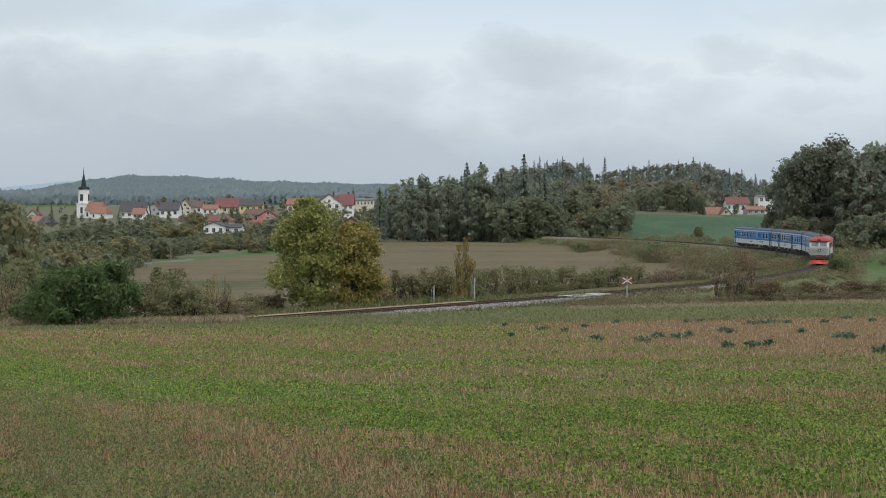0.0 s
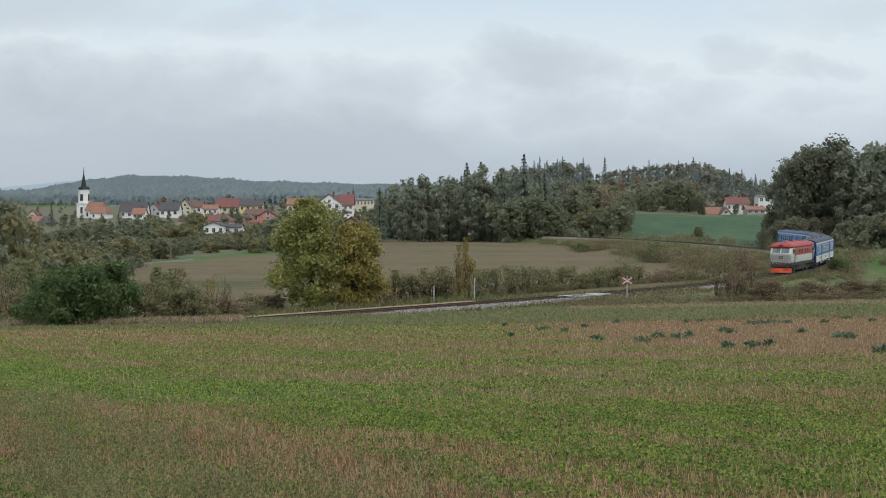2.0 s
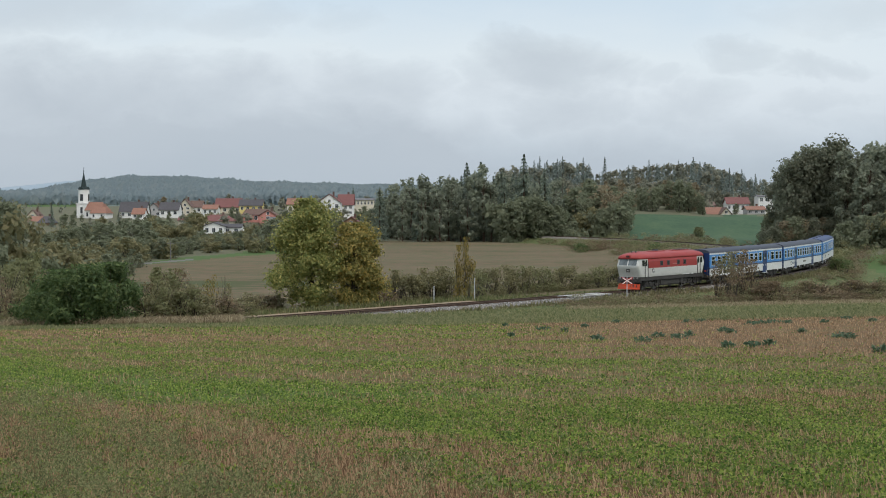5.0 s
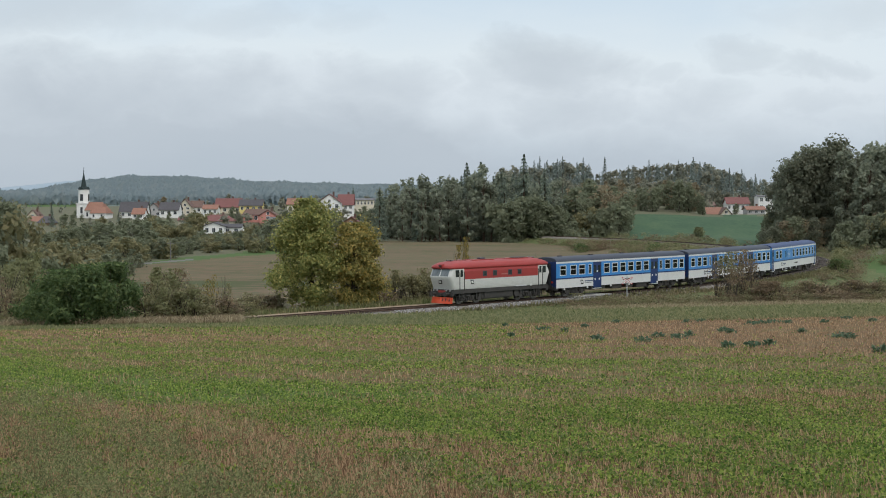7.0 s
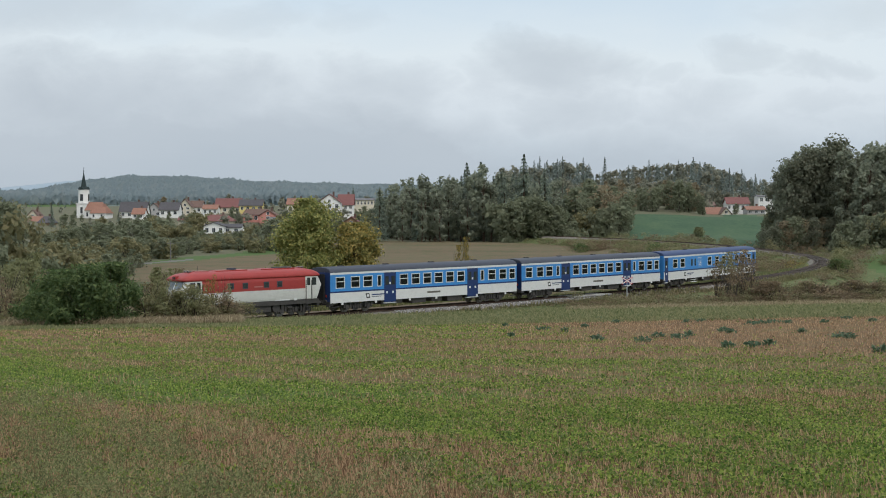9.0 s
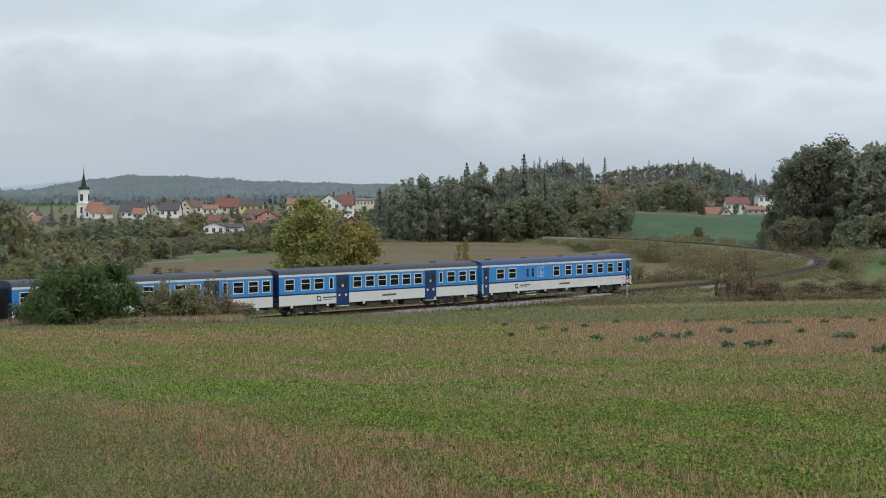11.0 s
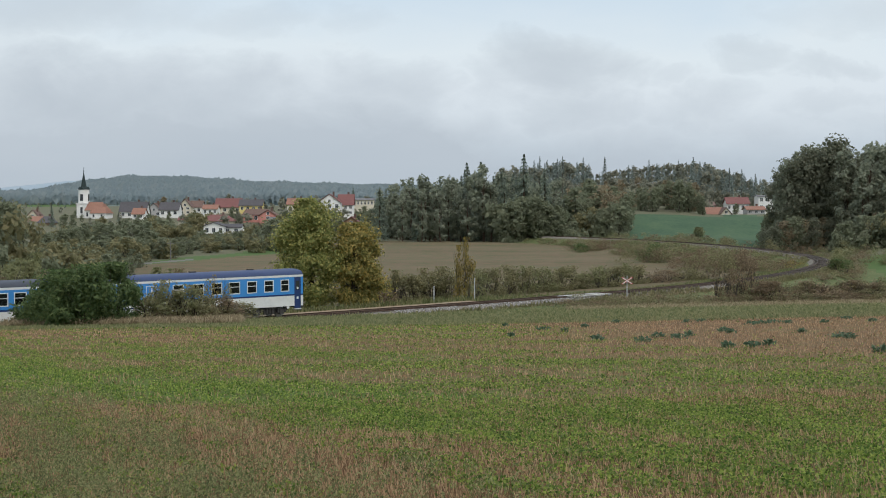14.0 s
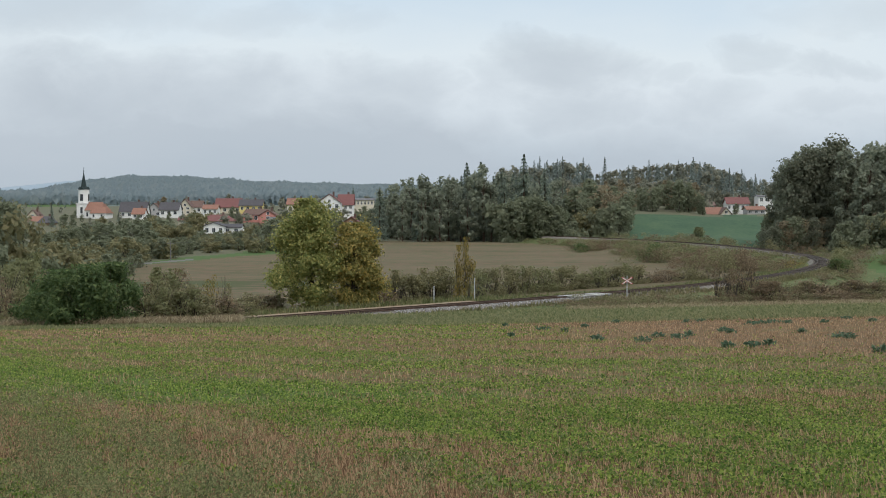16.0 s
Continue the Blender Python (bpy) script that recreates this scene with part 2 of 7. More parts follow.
def ground_zone(x, y_true):
    """Which of the ground's surfaces lies at each place."""
    gap, tz, side = track_gap(x, y_true)
    y = y_true / DEEP
    q = x / np.maximum(y, 1.0)
    jit = wave(x, y, 25, 7) * 5 + wave(x, y, 7, 8) * 2
    known = gap < 1e8
    zone = np.full(x.shape, 5)
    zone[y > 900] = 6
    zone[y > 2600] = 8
    zone[(q < -0.256 + 0.01 * wave(x, y, 400, 9)) & (y > 850) & (y + 12 * jit < 1300)] = 4
    inside = known & (side > 0)
    zone[inside & (y + jit < 388)] = 2
    zone[inside & (q <= -0.235) & (y + jit < 255)] = 1
    strip_y = y + jit * 0.25 - 236 - 640 * (q + 0.22)
    zone[inside & (q < -0.08) & (strip_y > 0)] = 5
    zone[inside & (q < -0.08) & (strip_y > 0) & (strip_y < 17 + 120 * (q + 0.2))] = 4
    zone[inside & (q > -0.225) & (q < -0.178) & (strip_y + 0.5 * jit > 3) & (strip_y + 0.5 * jit < 12)] = 7
    zone[(q > 0.128) & (side < 0) & (y > 290) & (y + jit < 500)] = 3
    zone[(q > 0.1) & (side < 0) & (y > 190) & (y < 300)] = 5
    zone[(q > 0.272) & (side < 0) & (y > 197) & (y < 262)] = 4
    edge = np.interp(q, *FIELD_EDGE)
    before = known & (side < 0) & (y < 215)
    zone[before] = np.where(y + jit * 0.5 < edge, 0, np.where((q > 0.272) & (y > 197), 4, 1))[before]
    zone[known & (gap < 9)] = 1
    zone[y < 20] = 0
    return zone


def make_ground():
    az = np.radians(np.concatenate([np.arange(-180, -26, 5.5), np.arange(-26, 26, 0.3), np.arange(26, 180, 5.5)]))
    rad = np.concatenate([np.geomspace(1.5, 100, 60)[:-1], np.arange(100, 420, 2.0), np.geomspace(421, 4700, 90)])
    rr, aa = np.meshgrid(rad, az, indexing="ij")
    x, y = rr * np.sin(aa), rr * np.cos(aa)
    z = ground_z(x, y)
    v = np.stack([x, y, z], -1).reshape(-1, 3)
    ni, nj = x.shape
    i, j = np.meshgrid(np.arange(ni - 1), np.arange(nj), indexing="ij")
    j2 = (j + 1) % nj
    faces = np.stack([i * nj + j, i * nj + j2, (i + 1) * nj + j2, (i + 1) * nj + j], -1).reshape(-1, 4)[:, ::-1]
    c = v[faces].mean(1)
    zone = ground_zone(c[:, 0], c[:, 1])
    hub = len(v)
    v = np.vstack([v, [[0, 0, ground_at(0, 0)]]])
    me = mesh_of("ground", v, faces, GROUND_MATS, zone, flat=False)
    ob = new("ground", me)
    tagged(ob, "rolling farmland with stubble field, harrowed field and woodland", "ground", kind="structure")
    cap = mesh_of("ground_cap", np.vstack([v[:nj], v[-1:]]), np.array([[nj, (k + 1) % nj, k] for k in range(nj)])[:, ::-1], [M_FIELD])
    c = part("near_ground", cap, None, ob)
    return ob


ground = make_ground()


# ---- sky: a slowly drifting cloud deck ----
def make_sky():
    m = bpy.data.materials.new("cloud_deck")
    m.use_nodes = True
    n, l = m.node_tree.nodes, m.node_tree.links
    n.remove(n["Principled BSDF"])
    em = n.new("ShaderNodeEmission")
    l.new(em.outputs[0], n["Material Output"].inputs[0])
    co = n.new("ShaderNodeTexCoord")
    sep = n.new("ShaderNodeSeparateXYZ")
    l.new(co.outputs["Object"], sep.inputs[0])

    def maths(op, a, c, clamp=False):
        t = n.new("ShaderNodeMath")
        t.operation, t.use_clamp = op, clamp
        for i, v in enumerate((a, c)):
            if isinstance(v, (int, float)):
                t.inputs[i].default_value = v
            else:
                l.new(v, t.inputs[i])
        return t.outputs[0]

    def fog(scale, stretch, detail, rough):
        mp = n.new("ShaderNodeMapping")
        mp.inputs["Scale"].default_value = stretch
        l.new(co.outputs["Object"], mp.inputs[0])
        t = n.new("ShaderNodeTexNoise")
        t.inputs["Scale"].default_value, t.inputs["Detail"].default_value, t.inputs["Roughness"].default_value = scale, detail, rough
        t.inputs["Distortion"].default_value = 0.3
        l.new(mp.outputs[0], t.inputs["Vector"])
        return t.outputs["Fac"]

    k = 1 / 4500.0
    big = fog(3.2, (k, k, k * 3.0), 6, 0.55)
    small = fog(11.0, (k, k, k * 2.2), 7, 0.55)
    el = maths("MULTIPLY", sep.outputs[2], k)
    puff = None
    warp_x = maths("MULTIPLY", maths("SUBTRACT", fog(14.0, (k, k, k * 1.5), 5, 0.6), 0.5), 0.11)
    warp_z = maths("MULTIPLY", maths("SUBTRACT", fog(17.0, (k, k, k * 1.8), 6, 0.62), 0.5), 0.05)
    bear = maths("ADD", maths("MULTIPLY", sep.outputs[0], k), warp_x)
    lift = maths("ADD", el, warp_z)
    # heaps of darker cloud: bearing, height, half width, half height, strength
    for ax, ez, wx, wz, a in ((0.068, 0.092, 0.046, 0.021, 0.8), (-0.045, 0.078, 0.045, 0.022, 0.7), (0.085, 0.066, 0.034, 0.016, 0.6), (0.155, 0.067, 0.034, 0.016, 0.55), (0.18, 0.096, 0.025, 0.011, 0.5), (0.228, 0.092, 0.03, 0.009, 0.5), (0.24, 0.066, 0.03, 0.01, 0.4), (0.03, 0.085, 0.02, 0.018, 0.4), (-0.14, 0.124, 0.04, 0.012, 0.35), (-0.27, 0.12, 0.03, 0.02, 0.3), (-0.065, 0.122, 0.03, 0.01, 0.25), (0.13, 0.09, 0.015, 0.007, 0.3), (-0.22, 0.066, 0.13, 0.034, 1.0), (-0.26, 0.128, 0.1, 0.02, 0.6), (0.26, 0.125, 0.06, 0.014, 0.35)):
        dx = maths("DIVIDE", maths("SUBTRACT", bear, ax), wx)
        dz = maths("DIVIDE", maths("SUBTRACT", lift, ez), wz)
        d = maths("ADD", maths("MULTIPLY", dx, dx), maths("MULTIPLY", dz, dz))
        d = maths("ADD", d, maths("MULTIPLY", maths("SUBTRACT", small, 0.5), 1.6))
        g = maths("MULTIPLY", maths("MULTIPLY", maths("SUBTRACT", 1.5, d), 0.6, True), a * 0.75)
        puff = g if puff is None else maths("MAXIMUM", puff, g)
    # the long grey bank over the village
    rim = n.new("ShaderNodeValToRGB")
    rim.color_ramp.interpolation = "EASE"
    e = rim.color_ramp.elements
    for _ in range(4):
        e.new(0.5)
    for s, (p, c) in zip(e, ((0.0, 0.086), (0.36, 0.088), (0.46, 0.084), (0.53, 0.066), (0.62, 0.058), (1.0, 0.056))):
        s.position, s.color = p, (c, c, c, 1)
    l.new(maths("ADD", maths("MULTIPLY", bear, 1.7), 0.5), rim.inputs[0])
    bank = maths("MULTIPLY", maths("SUBTRACT", maths("ADD", rim.outputs[0], maths("MULTIPLY", maths("SUBTRACT", small, 0.5), 0.03)), lift), 30.0, True)
    puff = maths("MAXIMUM", puff, maths("MULTIPLY", bank, 0.72))
    tone = maths("MULTIPLY", maths("SUBTRACT", big, 0.5), 1.6)
    tone = maths("ADD", tone, maths("MULTIPLY", maths("SUBTRACT", small, 0.5), 0.8))
    rise = n.new("ShaderNodeValToRGB")
    e = rise.color_ramp.elements
    for _ in range(4):
        e.new(0.5)
    for s, (p, c) in zip(e, ((0.0, (0.4, 0.49, 0.56)), (0.07, (0.48, 0.555, 0.625)), (0.13, (0.57, 0.635, 0.695)), (0.19, (0.64, 0.705, 0.76)), (0.25, (0.66, 0.735, 0.785)), (0.36, (0.57, 0.675, 0.765)))):
        s.position, s.color = p, (*c, 1)
    l.new(maths("MULTIPLY", maths("ADD", el, maths("MULTIPLY", tone, 0.05)), 2.5), rise.inputs[0])
    mx = n.new("ShaderNodeMixRGB")
    l.new(puff, mx.inputs[0])
    l.new(rise.outputs[0], mx.inputs[1])
    mx.inputs[2].default_value = (0.415, 0.47, 0.53, 1)
    l.new(mx.outputs[0], em.inputs[0])
    em.inputs[1].default_value = 0.94
    m.cycles.emission_sampling = "NONE"
    r = 4500.0
    els, azs = np.radians(np.linspace(-4, 42, 24)), np.radians(np.arange(0, 360, 4))
    e2, a2 = np.meshgrid(els, azs, indexing="ij")
    v = np.stack([r * np.cos(e2) * np.sin(a2), r * np.cos(e2) * np.cos(a2), r * np.sin(e2)], -1).reshape(-1, 3)
    nj = len(azs)
    i, j = np.meshgrid(np.arange(len(els) - 1), np.arange(nj), indexing="ij")
    f = np.stack([i * nj + j, i * nj + (j + 1) % nj, (i + 1) * nj + (j + 1) % nj, (i + 1) * nj + j], -1).reshape(-1, 4)
    ob = new("sky_backdrop", mesh_of("sky_backdrop", v, f, [m], flat=False))
    return tagged(ob, "grey overcast sky with soft drifting cloud heaps", "sky", kind="structure")


sky_backdrop = make_sky()


# ---- railway ----
M_BALLAST = material("ballast_stone", [(0.25, (0.09, 0.08, 0.066)), (0.5, (0.19, 0.17, 0.145)), (0.75, (0.36, 0.33, 0.29))], 0.95, 9, 8, scale2=0.4, mix2=0.25, bump=0.8, spec=0.1)
M_STONE = material("crushed_stone", [(0.2, (0.16, 0.15, 0.14)), (0.5, (0.34, 0.32, 0.3)), (0.8, (0.55, 0.53, 0.5))], 0.95, 4, 3, island=True, spec=0.1)
M_RAIL = material("rusty_rail", [(0.3, (0.05, 0.03, 0.022)), (0.6, (0.11, 0.07, 0.05)), (0.8, (0.17, 0.13, 0.11))], 0.55, 4, 6, metal=0.4)
M_SLEEPER = material("oiled_sleeper", [(0.3, (0.03, 0.024, 0.02)), (0.6, (0.065, 0.052, 0.042)), (0.8, (0.11, 0.095, 0.08))], 0.85, 3, 6, piece=True)


def strip(name, s_list, section, mats):
    """A section (side, up) swept along the line."""
    rows = []
    for s in s_list:
        p, a = on_track(s)
        rows.append([(p.x - d * math.sin(a), p.y + d * math.cos(a), p.z + u) for d, u in section])
    v = np.array(rows).reshape(-1, 3)
    n, k = len(s_list), len(section)
    f = [[i * k + j, i * k + j + 1, (i + 1) * k + j + 1, (i + 1) * k + j] for i in range(n - 1) for j in range(k - 1)]
    return mesh_of(name, v, np.array(f), mats)


railway = new("railway_track")
tagged(railway, "single curving railway track on pale stone ballast", "railway", kind="structure")
S_LINE = list(np.arange(-138, 330, 1.5))
M_BED = material("oily_track_bed", [(0.25, (0.05, 0.042, 0.034)), (0.5, (0.11, 0.092, 0.074)), (0.75, (0.22, 0.195, 0.165))], 0.95, 7, 8, scale2=0.3, mix2=0.35, bump=0.8, spec=0.1)
part("track_bed", strip("track_bed", S_LINE, [(-1.5, -0.16), (-0.9, -0.19), (0, -0.2), (0.9, -0.19), (1.5, -0.16)], [M_BED]), None, railway, "dark oily stone between the rails")
part("ballast", strip("ballast", S_LINE, [(-2.6, -0.9), (-2.1, -0.58), (-1.5, -0.16)], [M_BALLAST]), None, railway, "pale ballast shoulder")
part("ballast", strip("ballast", S_LINE, [(1.5, -0.16), (2.1, -0.58), (2.6, -0.9)], [M_BALLAST]), None, railway, "pale ballast shoulder")
for side in (-0.7525, 0.7525):
    sec = [(side - 0.06, -0.15), (side - 0.06, -0.13), (side - 0.012, -0.11), (side - 0.012, -0.035), (side - 0.036, -0.025), (side - 0.036, 0), (side + 0.036, 0), (side + 0.036, -0.025), (side + 0.012, -0.035), (side + 0.012, -0.11), (side + 0.06, -0.13), (side + 0.06, -0.15)]
    part("rail", strip("rail", S_LINE, sec, [M_RAIL]), None, railway, "brown rusted steel rail")


def box(bm, x0, x1, y0, y1, z0, z1):
    vs = [bm.verts.new(p) for p in ((x0, y0, z0), (x1, y0, z0), (x1, y1, z0), (x0, y1, z0), (x0, y0, z1), (x1, y0, z1), (x1, y1, z1), (x0, y1, z1))]
    for q in ((0, 3, 2, 1), (4, 5, 6, 7), (0, 1, 5, 4), (1, 2, 6, 5), (2, 3, 7, 6), (3, 0, 4, 7)):
        bm.faces.new([vs[i] for i in q])
    return vs


# ---- plants ----
M_BARK = material("bark", [(0.3, (0.04, 0.032, 0.025)), (0.6, (0.09, 0.075, 0.06)), (0.8, (0.14, 0.12, 0.1))], 0.95, 6, 6, bump=0.6, stretch=(1, 1, 0.25))
M_PINE_BARK = material("pine_bark", [(0.3, (0.06, 0.04, 0.03)), (0.6, (0.12, 0.08, 0.055)), (0.8, (0.19, 0.12, 0.075))], 0.95, 5, 6, stretch=(1, 1, 0.25))
L_OAK = leafy("oak_leaf", (0.17, 0.2, 0.065), (0.31, 0.33, 0.11), (0.52, 0.46, 0.165))
L_OAK_GOLD = leafy("golden_oak_leaf", (0.18, 0.18, 0.06), (0.33, 0.3, 0.1), (0.58, 0.43, 0.14))
L_DARK = leafy("robinia_leaf", (0.075, 0.115, 0.045), (0.115, 0.17, 0.065), (0.19, 0.24, 0.09))
L_SHRUB = leafy("shrub_leaf", (0.18, 0.175, 0.09), (0.245, 0.23, 0.12), (0.33, 0.285, 0.155))
L_BROWN = leafy("withered_leaf", (0.165, 0.125, 0.082), (0.24, 0.18, 0.115), (0.34, 0.25, 0.155))
L_BIRCH = leafy("birch_leaf", (0.120, 0.108, 0.036), (0.240, 0.192, 0.060), (0.432, 0.312, 0.084))
# crowns of the woods: colours lifted and evened in place of air haze
L_WOOD = leafy("broadleaf_crown", (0.185, 0.205, 0.13), (0.22, 0.24, 0.152), (0.265, 0.275, 0.175))
L_WOOD_RUST = leafy("autumn_crown", (0.24, 0.205, 0.135), (0.29, 0.24, 0.155), (0.36, 0.28, 0.17))
L_PINE = leafy("pine_needles", (0.23, 0.255, 0.19), (0.275, 0.3, 0.218), (0.33, 0.345, 0.25))
L_SPRUCE = leafy("spruce_needles", (0.17, 0.21, 0.17), (0.205, 0.245, 0.192), (0.25, 0.285, 0.215))
L_TALL = leafy("dark_broadleaf_crown", (0.15, 0.165, 0.115), (0.18, 0.19, 0.13), (0.22, 0.22, 0.15))
L_HEDGE = leafy("hedge_leaf", (0.185, 0.195, 0.095), (0.235, 0.24, 0.118), (0.3, 0.285, 0.145))
L_DRY = leafy("dry_grass_blade", (0.170, 0.130, 0.075), (0.300, 0.235, 0.140), (0.440, 0.360, 0.230))
L_GRASS = leafy("verge_blade", (0.11, 0.13, 0.05), (0.18, 0.195, 0.082), (0.32, 0.285, 0.15))
# far crowns: air haze put into paler, greyer leaf colours
L_HAZE_SPRUCE = leafy("haze_spruce_needles", (0.22, 0.265, 0.25), (0.25, 0.29, 0.265), (0.29, 0.325, 0.285))
L_HAZE_WOOD = leafy("haze_broadleaf_crown", (0.24, 0.255, 0.205), (0.28, 0.285, 0.22), (0.35, 0.32, 0.235))


def leaf_quads(c, size, rng, tilt=1.0, slim=0.55, lead=None, face=None, loose=0.55):
    """Leaf-shaped quads at the places c. size: lengths; lead: a direction for each or None; face: the side that each turns to the light."""
    n = len(c)
    if face is not None:
        f = face / (np.linalg.norm(face, axis=1)[:, None] + 1e-9) + loose * rng.normal(size=(n, 3))
        f /= np.linalg.norm(f, axis=1)[:, None] + 1e-9
        a = np.cross(f, rng.normal(size=(n, 3)) if lead is None else np.cross(lead, f) + 0.2 * rng.normal(size=(n, 3)))
        a /= np.linalg.norm(a, axis=1)[:, None] + 1e-9
        b = np.cross(f, a)
    else:
        a = rng.normal(size=(n, 3)) if lead is None else lead + 0.25 * rng.normal(size=(n, 3))
        if lead is None:
            a[:, 2] *= tilt
        a /= np.linalg.norm(a, axis=1)[:, None] + 1e-9
        b = np.cross(a, rng.normal(size=(n, 3)))
        b /= np.linalg.norm(b, axis=1)[:, None] + 1e-9
    s = np.broadcast_to(np.asarray(size, float).reshape(-1, 1), (n, 1)) * rng.uniform(0.6, 1.3, (n, 1))
    up = np.cross(a, b) * s * 0.12
    v = np.stack([c - a * s * 0.5, c + b * s * slim * 0.5 + up, c + a * s * 0.5, c - b * s * slim * 0.5 + up], 1).reshape(-1, 3)
    return v, np.arange(4 * n).reshape(n, 4)


def tube(pts, radii, sides=6):
    """A tapered limb along points."""
    pts = np.asarray(pts, float)
    v, f = [], []
    for i, p in enumerate(pts):
        d = pts[min(i + 1, len(pts) - 1)] - pts[max(i - 1, 0)]
        d = d / (np.linalg.norm(d) + 1e-9)
        a = np.cross(d, [0.3, 0.9, 0.1])
        a /= np.linalg.norm(a) + 1e-9
        b = np.cross(d, a)
        for k in range(sides):
            t = 6.2832 * k / sides
            v.append(p + radii[i] * (math.cos(t) * a + math.sin(t) * b))
    for i in range(len(pts) - 1):
        for k in range(sides):
            f.append([i * sides + k, i * sides + (k + 1) % sides, (i + 1) * sides + (k + 1) % sides, (i + 1) * sides + k])
    return np.array(v), np.array(f)


def merge(pieces):
    v, f, o = [], [], 0
    for a, b in pieces:
        v.append(a)
        f.append(b + o)
        o += len(a)
    return np.vstack(v), np.vstack(f)


def limbs(rng, h, r, spread, count, low=0.25, forks=3):
    """Trunk, limbs and twigs; gives the wood and the tips."""
    top = np.array([rng.normal(0, 0.04) * h, rng.normal(0, 0.04) * h, h * 0.82])
    trunk = [np.zeros(3) - [0, 0, 0.3], top * 0.3 + rng.normal(0, 0.02 * h, 3) * [1, 1, 0], top * 0.6 + rng.normal(0, 0.02 * h, 3) * [1, 1, 0], top]
    wood = [tube(trunk, [r * 1.25, r * 0.9, r * 0.6, r * 0.15], 8)]
    tips = [top]
    for i in range(count):
        t = low + (0.95 - low) * i / count
        root = top * t
        ang = i * 2.4 + rng.uniform(-0.5, 0.5)
        reach = spread * (1.05 - 0.55 * t) * rng.uniform(0.7, 1.1)
        d = np.array([math.cos(ang) * reach, math.sin(ang) * reach, h * rng.uniform(0.08, 0.24)])
        mid = root + d * 0.5 + rng.normal(0, 0.03 * h, 3)
        end = root + d
        rr = r * 0.45 * (1 - 0.6 * t)
        wood.append(tube([root, mid, end], [rr, rr * 0.6, rr * 0.2], 5))
        tips.append(end)
        for _ in range(forks):
            e2 = mid + (end - mid) * rng.uniform(0.1, 0.8) + rng.normal(0, 0.13 * spread + 0.05 * h, 3)
            wood.append(tube([mid, (mid + e2) / 2 + rng.normal(0, 0.02 * h, 3), e2], [rr * 0.4, rr * 0.25, rr * 0.08], 4))
            tips.append(e2)
    return merge(wood), np.array(tips)


def crown_cloud(rng, h, spread, lobes, clumps, leaves, leaf, base=0.12, clump=0.16, widest=0.45):
    """Leaves in clumps over an uneven crown."""
    cs = []
    for _ in range(lobes):
        t = rng.uniform(base, 1.0)
        prof = math.sin(math.pi * min(1, max(0.02, (t - base) / (1 - base))) ** (math.log(0.5) / math.log(widest))) ** 0.6
        a = rng.uniform(0, 6.2832)
        rad = spread * prof * rng.uniform(0.35, 0.85)
        cs.append((math.cos(a) * rad, math.sin(a) * rad, h * t * 0.96, spread * rng.uniform(0.2, 0.38)))
    cs = np.array(cs)
    pick = rng.randint(0, lobes, clumps)
    d = rng.normal(size=(clumps, 3))
    d /= np.linalg.norm(d, axis=1)[:, None]
    cc = cs[pick, :3] + d * cs[pick, 3:4] * rng.uniform(0.55, 1.05, (clumps, 1)) * [1, 1, 0.85]
    k = rng.randint(0, clumps, leaves)
    p = cc[k] + rng.normal(size=(leaves, 3)) * clump * spread * 0.5
    p[:, 2] = np.clip(p[:, 2], 0.03 * h, h * 1.02)
    # leaves look out of their lobe and of the crown, and up
    out = p - cs[pick[k], :3]
    out /= np.linalg.norm(out, axis=1)[:, None] + 1e-9
    hub = p - [0, 0, h * 0.45]
    hub /= np.linalg.norm(hub, axis=1)[:, None] + 1e-9
    return p, out + 0.6 * hub + [0, 0, 0.55]


def stand(name, wood, crown, bark, leaf, label, category, x, y, turn=0.0, group="", z=None, scale=1.0):
    """A plant on the ground: trunk and crown under an Empty."""
    ob = new(name)
    ob.matrix_basis = Matrix.Translation((x, y, ground_at(x, y) if z is None else z)) @ Matrix.Rotation(turn, 4, "Z")
    tagged(ob, label, category, group)
    if wood is not None:
        part("trunk", mesh_of("trunk", *wood, [bark]), None, ob)
    part("crown", mesh_of("crown", *crown, [leaf]), None, ob)
    return ob


def broadleaf(seed, h, spread, leaves, leaf_size, count=12, r=0.25, base=0.12, lobes=26, clumps=260, clump=0.2, widest=0.45, low=0.2, forks=3):
    rng = np.random.RandomState(seed)
    wood, tips = limbs(rng, h, r, spread * 0.85, count, low, forks)
    p, face = crown_cloud(rng, h, spread, lobes, clumps, leaves, leaf_size, base, clump, widest)
    near = tips[rng.randint(0, len(tips), leaves // 5)] + rng.normal(0, spread * 0.12, (leaves // 5, 3))
    face = np.vstack([face, near - [0, 0, h * 0.4] + rng.normal(size=near.shape)])
    p = np.vstack([p, near])
    return wood, leaf_quads(p, leaf_size, rng, slim=0.7, face=face)


